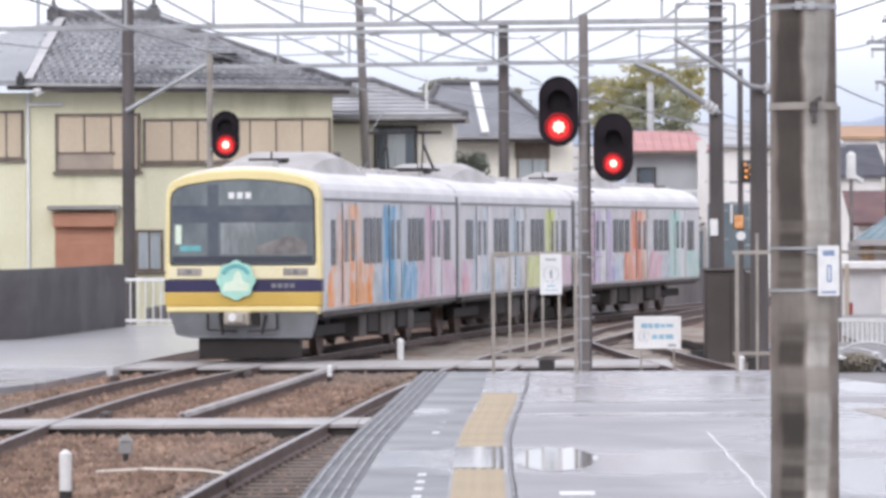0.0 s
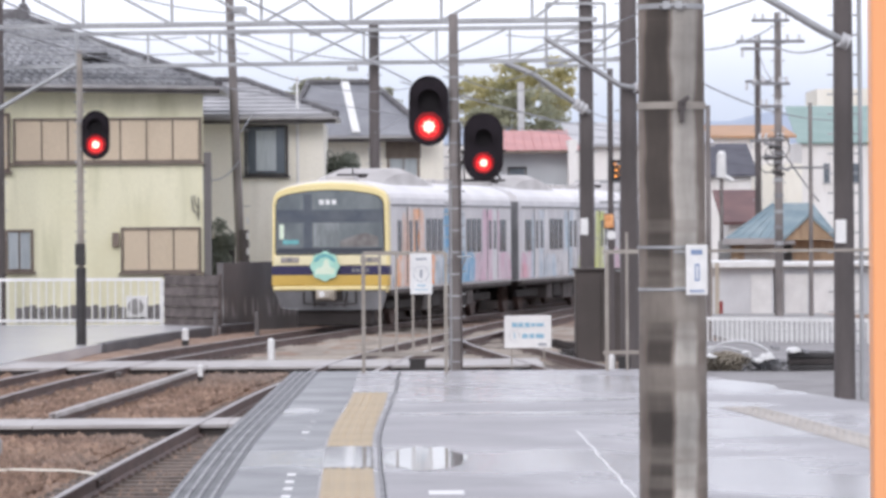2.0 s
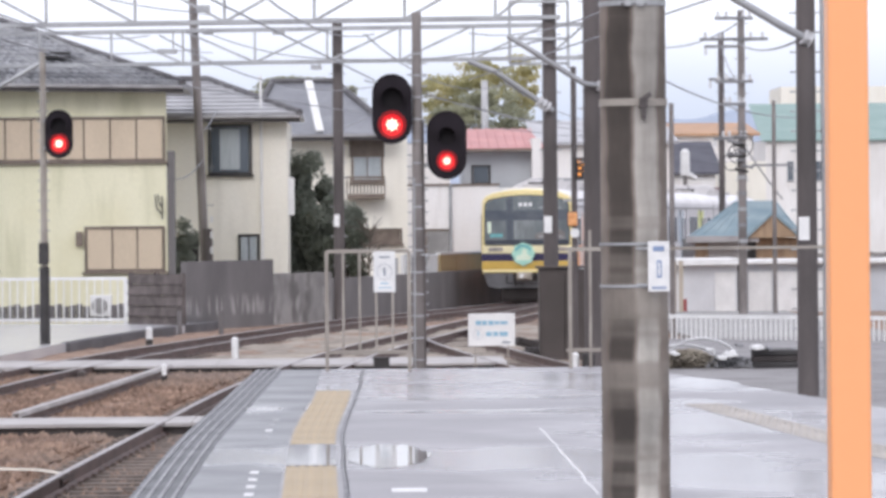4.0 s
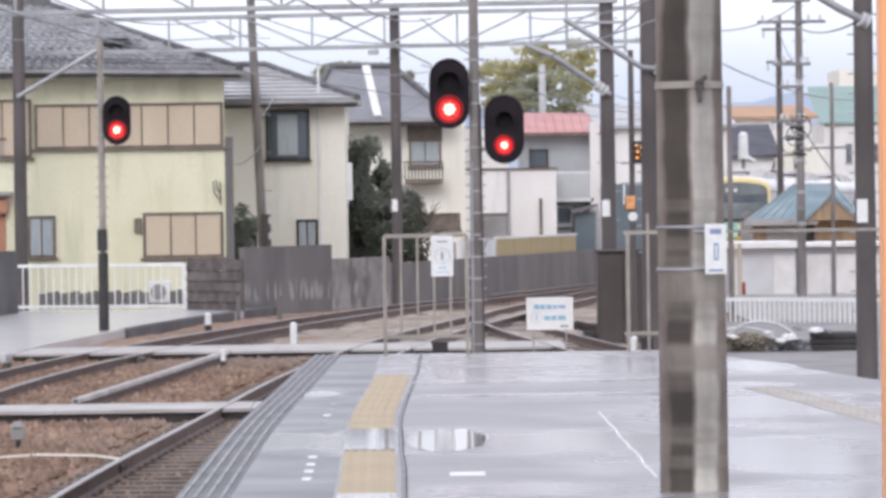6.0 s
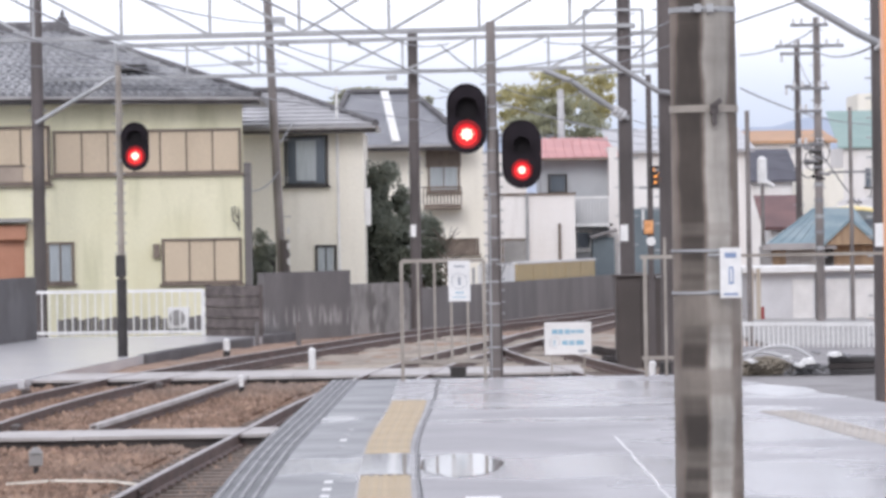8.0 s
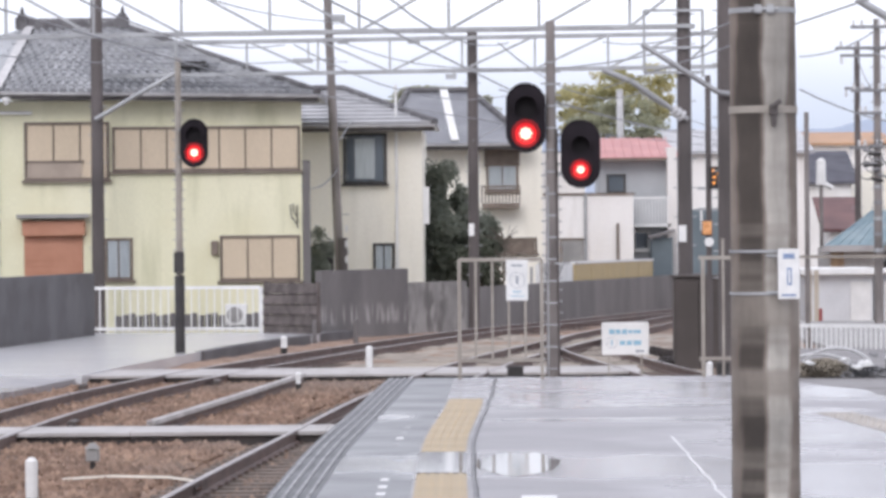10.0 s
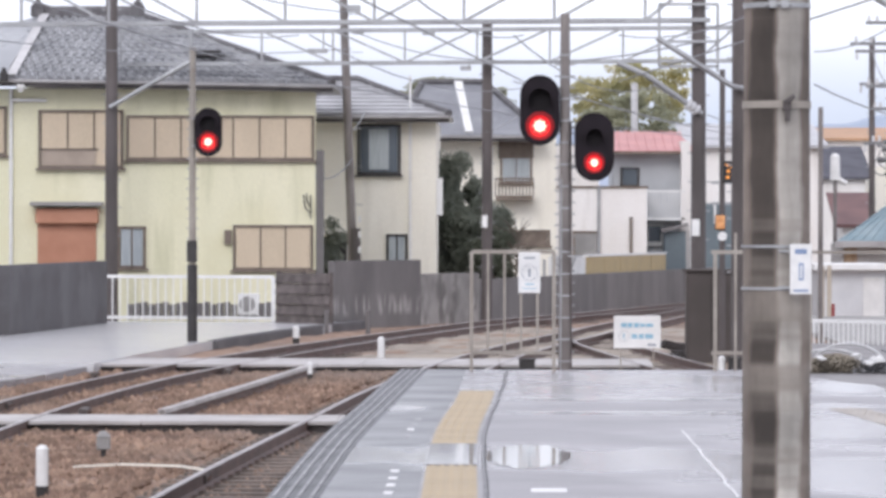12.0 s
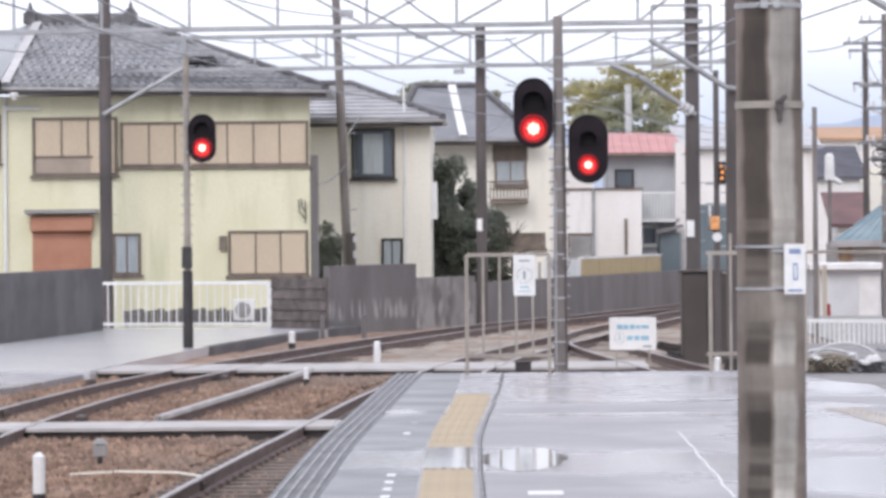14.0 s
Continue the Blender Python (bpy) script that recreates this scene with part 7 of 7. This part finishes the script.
def swathe(sx, y0, y1, z1, k):
    """A patch of film with a lumpy, wavering edge, from the sill up."""
    n = max(14, int(7 * (y1 - y0)))
    tall = z1 > 2.2
    pts = []
    for i in range(n + 1):
        u = i / n
        y = y0 + (y1 - y0) * u
        dome = max(0.0, 1 - abs(2 * u - 1) ** 3.5) ** 0.5
        pts.append((y, 1.02 + (z1 - 1.02) * (0.35 + 0.65 * dome) * (1 if tall else 1 + 0.30 * noise.noise((1.7 * y, k, 3.0)))))
    ring = [(y0 - 0.04, 0.95), (y1 + 0.04, 0.95)] + [(y + (0.10 * noise.noise((2.0 * z, k, 5.0)) if tall else 0), z) for y, z in reversed(pts)]
    x = sx * (1.4015 + 0.0008 * k)
    s = Shape()
    n = len(ring)
    s.poly([(x, y, z) for y, z in ring] + [(sx * 1.395, y, z) for y, z in ring], [tuple(range(n))] + [(i, (i + 1) % n, n + (i + 1) % n, n + i) for i in range(n)])
    return s


HALF = 7.75
SIDE_OUT = [(1.38, 0.88), (1.40, 0.94), (1.40, 2.90), (1.385, 3.03)]
ROOF_OUT = [(1.385, 3.03), (1.34, 3.14), (1.18, 3.27), (0.85, 3.38), (0.45, 3.44), (0, 3.455)]
DOORS, PAIRS = (-5.0, 0.0, 5.0), (-2.5, 2.5)


def car(index, cab):
    t = thing("railcar", ("leading railcar with yellow cab front and orange, blue and pink film", "middle railcar with pink, white and lime printed film", "last railcar with lavender, red and mint printed film")[index], "railcar", group="cars of the train")
    o = SIDE_OUT + [(-x, z) for x, z in reversed(SIDE_OUT)]
    body = part("body", Shape().prism(o, -HALF + (0.25 if cab else 0), HALF), SILVER_FILM, t, "silver body under printed film")
    ro = ROOF_OUT + [(-x, z) for x, z in reversed(ROOF_OUT[:-1])]
    part("roof", Shape().prism(ro, -HALF + (0.25 if cab else 0), HALF), M_ROOF, t, "pale grey roof")
    for sx in (-1, 1):
        part("gutter", Shape().box(sx * 1.40 - 0.02, sx * 1.40 + 0.02, -HALF + 0.3, HALF, 2.84, 2.88), M_SKIRT, t)
        part("sill", Shape().box(sx * 1.375 - 0.02, sx * 1.375 + 0.02, -HALF + 0.3, HALF, 0.80, 0.89), M_GEAR, t)
        for k, (ya, yb, za, fm) in enumerate(SWATHES[index]):
            part("film_patch", swathe(sx, ya, yb, za, k), fm, t)
        for di, y in enumerate(DOORS):
            for q, fm in ((-0.66, DOOR_FILMS[index][di][0]), (0.01, DOOR_FILMS[index][di][1])):
                d = part("door", Shape().box(sx * 1.403 - 0.012, sx * 1.403 + 0.012, y + q, y + q + 0.65, 0.94, 2.78), fm, t)
                part("door_window", Shape().box(sx * 1.414 - 0.006, sx * 1.414 + 0.006, y + q + 0.17, y + q + 0.49, 1.75, 2.50), M_SIDE_GLASS, d)
            for q in (-0.70, 0.665):
                part("door_seam", Shape().box(sx * 1.408 - 0.009, sx * 1.408 + 0.009, y + q, y + q + 0.035, 1.0, 2.8), M_UNDER, d)
        for y in PAIRS:
            for q in (-0.70, 0.0, 0.70):
                w = part("side_window", Shape().box(sx * 1.408 - 0.006, sx * 1.408 + 0.006, y + q - 0.25, y + q + 0.25, 1.70, 2.54), M_SIDE_GLASS, t)
                part("frame", Shape().box(sx * 1.412 - 0.008, sx * 1.412 + 0.008, y + q + 0.25, y + q + 0.31, 1.66, 2.58), M_SILVER, w)
        for y in ((6.5,) if cab else (-6.5, 6.5)):
            part("side_window", Shape().box(sx * 1.408 - 0.006, sx * 1.408 + 0.006, y - 0.42, y + 0.42, 1.68, 2.52), M_SIDE_GLASS, t)
        if cab:
            part("cab_door_window", Shape().box(sx * 1.408 - 0.006, sx * 1.408 + 0.006, -6.75, -6.35, 1.7, 2.5), M_SIDE_GLASS, t)
    # roof equipment
    for y in (-3.1,):
        u, p, f = Shape(), [], []
        for i in range(15):
            w = i / 14
            h = 3.36 + 0.42 * math.sin(math.pi * w) ** 0.75
            q = y - 2.9 + 5.8 * w
            p += [(-0.95, q, 3.34), (-0.84, q, 0.3 * 3.36 + 0.7 * h), (-0.6, q, h), (0.6, q, h), (0.84, q, 0.3 * 3.36 + 0.7 * h), (0.95, q, 3.34)]
            if i:
                k = 6 * i
                f += [(k - 6 + j, k + j, k + j + 1, k - 5 + j) for j in range(5)]
        u.poly(p, f)
        unit = part("roof_unit", u, M_ROOF_UNIT, t, "humped grey air-conditioning unit")
        part("vent", Shape().box(-0.35, 0.35, y - 2.35, y - 2.1, 3.50, 3.62), M_UNDER, unit)
    for y in (-6.4, 1.2, 2.6, 4.4, 6.4):
        part("roof_vent", Shape().box(-0.35, 0.35, y - 0.25, y + 0.25, 3.42, 3.56), M_ROOF_UNIT, t, bevel=0.04)
    part("aerial", Shape().tube((0.3, -6.6, 3.4), (0.3, -6.6, 3.72), 0.025, 0.015, 8), M_UNDER, t)
    if index == 1:
        panto = part("pantograph", Shape().bar((-0.6, -7.2, 3.6), (0.6, -7.2, 3.6), 0.06).bar((-0.6, -5.8, 3.6), (0.6, -5.8, 3.6), 0.06).bar((-0.6, -7.2, 3.6), (-0.6, -5.8, 3.6), 0.06).bar((0.6, -7.2, 3.6), (0.6, -5.8, 3.6), 0.06), M_UNDER, t, "dark diamond pantograph")
        for sx in (-0.5, 0.5):
            part("arm", Shape().bar((sx, -7.2, 3.62), (sx * 0.8, -6.5, 4.15), 0.04).bar((sx, -5.8, 3.62), (sx * 0.8, -6.5, 4.15), 0.04), M_UNDER, panto)
        part("contact_bar", Shape().bar((-0.8, -6.5, 4.4), (0.8, -6.5, 4.4), 0.06).bar((-0.4, -6.5, 4.15), (-0.4, -6.5, 4.4), 0.04).bar((0.4, -6.5, 4.15), (0.4, -6.5, 4.4), 0.04), M_UNDER, panto)
    # underframe
    part("underframe", Shape().box(-1.30, 1.30, -HALF + 0.3, HALF - 0.05, 0.74, 0.90), M_UNDER, t)
    # centre block added to shut out lit ground between the underfloor boxes
    part("underfloor_gear", Shape().box(-0.5, 0.5, -3.4, 3.4, 0.28, 0.74), M_UNDER, t)
    for y, l, h in ((-2.7, 0.8, 0.42), (-1.6, 1.1, 0.36), (0.1, 1.6, 0.45), (1.7, 1.0, 0.34), (2.8, 0.7, 0.40)):
        for sx in (-1, 1):
            part("equipment_box", Shape().box(min(sx * 1.25, sx * 0.55), max(sx * 1.25, sx * 0.55), y - l / 2, y + l / 2, 0.75 - h, 0.75), M_GEAR if h > 0.38 else M_UNDER, t, bevel=0.02)
    for y in (-5.0, 5.0):
        bg = part("bogie", Shape().box(-1.06, -0.92, y - 1.5, y + 1.5, 0.42, 0.62).box(0.92, 1.06, y - 1.5, y + 1.5, 0.42, 0.62).box(-1.0, 1.0, y - 0.25, y + 0.25, 0.40, 0.70), M_UNDER, t, bevel=0.02)
        for dy in (-1.05, 1.05):
            for sx in (-1, 1):
                part("wheel", Shape().tube((sx * 0.53, y + dy, 0.43), (sx * 0.66, y + dy, 0.43), 0.43, 0.42, 24), M_RAIL, bg)
            part("axle", Shape().tube((-0.6, y + dy, 0.43), (0.6, y + dy, 0.43), 0.07, 0.07, 10), M_UNDER, bg)
    ends = (HALF,) if cab else (-HALF, HALF)
    for y in ends:
        s = 1 if y > 0 else -1
        part("gangway", Shape().box(-0.5, 0.5, min(y, y + s * 0.26), max(y, y + s * 0.26), 0.95, 2.95), M_UNDER, t)
        part("end_frame", Shape().box(-1.38, 1.38, y - 0.02, y + 0.03, 0.9, 3.0), M_SKIRT, t)
    if cab:
        front(t)
    return t


def front(t):
    """The yellow cab face with its large windscreen."""
    y = -HALF
    o = [(1.34, 0.84), (1.39, 1.24), (1.39, 1.52), (1.375, 2.92), (1.34, 3.08), (1.25, 3.19), (1.02, 3.285), (0.55, 3.365), (0, 3.395)]
    o = o + [(-x, z) for x, z in reversed(o[:-1])]
    f = part("cab_front", Shape().prism(o, y + 0.02, y + 0.32), M_TRAIN_YELLOW, t, "yellow cab front", bevel=0.035)
    g = [(1.25, 1.73), (1.28, 1.80), (1.265, 2.86), (1.23, 2.98), (1.14, 3.06), (0.95, 3.115), (0.5, 3.18), (0, 3.205)]
    g = g + [(-x, z) for x, z in reversed(g[:-1])]
    gr = [(x * 1.022, 2.46 + (z - 2.46) * 1.03) for x, z in g]
    ws = part("windscreen", Shape().prism(g, y - 0.005, y + 0.05), M_SCREEN, f, "wide dark-edged windscreen")
    part("rubber_seal", Shape().prism(gr, y + 0.004, y + 0.05), M_UNDER, ws, "black rubber seal")
    part("lower_rim", Shape().box(-1.25, 1.25, y - 0.012, y, 1.75, 1.87), M_SCREEN_DARK, ws)
    part("shade_band", Shape().box(-1.25, 1.25, y - 0.0105, y, 2.46, 2.76), M_SCREEN_BAND, ws, "sun blind behind the glass")
    part("pillar", Shape().box(-0.62, -0.42, y - 0.0085, y, 1.87, 3.13), M_SCREEN_BAND, ws)
    part("lower_pane", Shape().box(-0.38, 0.22, y - 0.008, y, 1.90, 2.46), M_PANE, ws, "pale cab interior behind the glass")
    part("desk", Shape().prism([(0.25, 1.90), (1.15, 1.90), (1.15, 2.12), (0.85, 2.22), (0.6, 2.16), (0.25, 2.04)], y - 0.0085, y), M_DESK, ws, "brownish driver's desk behind the glass")
    part("notice", Shape().box(-1.12, -0.74, y - 0.012, y, 1.96, 2.06), M_TEAL, ws)
    part("paper", Shape().box(-1.20, -1.09, y - 0.012, y, 2.08, 2.42), M_MINT_PALE, ws)
    for k in range(3):
        part("display_bar", Shape().box(-0.24 + 0.15 * k, -0.14 + 0.15 * k, y - 0.014, y, 2.88, 2.99), M_DISPLAY, ws)
    part("cream_panel", Shape().box(-1.34, 1.34, y - 0.01, y + 0.05, 1.46, 1.70), M_TRAIN_CREAM, f, bevel=0.03)
    for sx in (-1, 1):
        lu = part("lamp_unit", Shape().box(sx * 0.95 - 0.22, sx * 0.95 + 0.22, y - 0.03, y, 1.53, 1.66), M_LAMP_BOX, f, "grey lamp housing", bevel=0.015)
        for q in (-0.14, 0.0, 0.14):
            part("lamp", Shape().tube((sx * 0.95 + q, y - 0.042, 1.595), (sx * 0.95 + q, y - 0.03, 1.595), 0.045, 0.05, 14), M_RAILHEAD if q else M_SKIRT, lu)
    part("navy_stripe", Shape().box(-1.40, 1.40, y - 0.012, y + 0.30, 1.245, 1.46), M_NAVY, f, bevel=0.01)
    for k in range(4):
        part("number_bar", Shape().box(0.52 + 0.11 * k, 0.60 + 0.11 * k, y - 0.02, y, 1.31, 1.39), M_SKIRT, f)
    part("ochre_panel", Shape().box(-1.39, 1.39, y - 0.02, y + 0.32, 0.99, 1.242), M_TRAIN_GOLD, f, bevel=0.03)
    part("bumper", Shape().box(-1.36, 1.36, y - 0.05, y + 0.32, 0.89, 0.987), M_TRAIN_YELLOW, f, bevel=0.03)
    part("skirt", Shape().poly([(-1.32, y + 0.0, 0.885), (1.32, y + 0.0, 0.885), (1.18, y + 0.12, 0.43), (-0.95, y + 0.12, 0.43), (-1.22, y + 0.12, 0.49), (-1.32, y + 0.3, 0.885), (1.32, y + 0.3, 0.885), (1.18, y + 0.3, 0.43), (-0.95, y + 0.3, 0.43), (-1.22, y + 0.3, 0.49)],
                               [(0, 1, 2, 3, 4), (9, 8, 7, 6, 5), (0, 5, 6, 1), (1, 6, 7, 2), (2, 7, 8, 3), (3, 8, 9, 4), (4, 9, 5, 0)]), M_SKIRT, f, "grey skirt")
    part("coupler_recess", Shape().box(-0.42, 0.30, y - 0.02, y + 0.1, 0.66, 0.93), M_UNDER, f)
    for sx in (-1, 1):
        part("step_iron", Shape().bar((sx * 0.62, y - 0.03, 0.86), (sx * 0.62, y - 0.03, 0.58), 0.035).bar((sx * 0.62, y - 0.03, 0.58), (sx * 0.1, y - 0.03, 0.55), 0.03), M_UNDER, f)
    cp = part("coupler", Shape().box(-0.28, 0.16, y - 0.30, y, 0.66, 0.90).box(-0.22, 0.10, y - 0.42, y - 0.28, 0.70, 0.88), M_LAMP_BOX, f, "grimy grey coupler", bevel=0.03)
    part("coupler_face", Shape().tube((-0.10, y - 0.45, 0.80), (-0.10, y - 0.42, 0.80), 0.065, 0.075, 12), M_WHITE, cp)
    part("plough", Shape().box(-0.85, 0.95, y + 0.25, y + 0.6, 0.06, 0.43), M_UNDER, f, "dark rail guard", bevel=0.03)
    part("hose", Shape().tube((-0.4, y - 0.05, 0.85), (-0.34, y - 0.08, 0.5), 0.03, 0.03, 8), M_UNDER, f)
    part("hose", Shape().tube((0.42, y - 0.05, 0.85), (0.36, y - 0.08, 0.5), 0.03, 0.03, 8), M_UNDER, f)
    # scalloped head sign with plain shapes
    pts = []
    for i in range(48):
        a = 2 * math.pi * i / 48
        r = 0.335 + 0.018 * math.cos(8 * a)
        pts.append((r * math.cos(a) - 0.10, 1.45 + r * math.sin(a)))
    hs = part("head_sign", Shape().prism(pts, y - 0.10, y - 0.06), M_MINT, f, "scalloped mint head sign")
    part("sign_shape", Shape().prism([(-0.34, 1.26), (0.12, 1.26), (0.15, 1.38), (0.02, 1.44), (0.0, 1.56), (-0.06, 1.62), (-0.13, 1.56), (-0.15, 1.45), (-0.30, 1.40)], y - 0.108, y - 0.10), M_MINT_PALE, hs)
    arc = Shape()
    for k in range(10):
        a, b = math.radians(25 + 13 * k), math.radians(38 + 13 * k)
        arc.bar((0.25 * math.cos(a) - 0.10, y - 0.105, 1.45 + 0.25 * math.sin(a)), (0.25 * math.cos(b) - 0.10, y - 0.105, 1.45 + 0.25 * math.sin(b)), 0.012, 0.07)
    part("sign_arc", arc, M_TEAL, hs)


CARS = [car(0, True), car(1, False), car(2, False)]


# ---- movement ----
# distance of the leading cab along the line at each time
RUN = [(0.0, 74.2), (0.5, 79.9), (1.0, 85.3), (1.5, 91.3), (2.0, 98.4), (2.5, 105.9), (5.0, 141.3), (5.5, 148.7), (6.0, 157.3), (7.0, 175.0), (8.0, 195.0), (14.0, 315.0)]


def on_line(y, back):
    """The point of the main line that lies back metres farther along the track than the point at y."""
    step, gone, x = 0.25, 0.0, along(MAIN, y)
    while gone < back:
        nx = along(MAIN, y + step)
        gone += math.hypot(nx - x, step)
        x, y = nx, y + step
    return Vector((x, y - (gone - back), 0))


def motions():
    for i, c in enumerate(CARS):
        rows = []
        for k in range(57):
            t = 0.25 * k
            y = along(RUN, t)
            a = on_line(y, 15.9 * i + HALF - 5.0)
            b = on_line(y, 15.9 * i + HALF + 5.0)
            m, d = (a + b) / 2, b - a
            rows.append((t, pose(m.x, m.y, 0, 0, 0, -math.degrees(math.atan2(d.x, d.y)))))
        walk(c, rows)


motions()
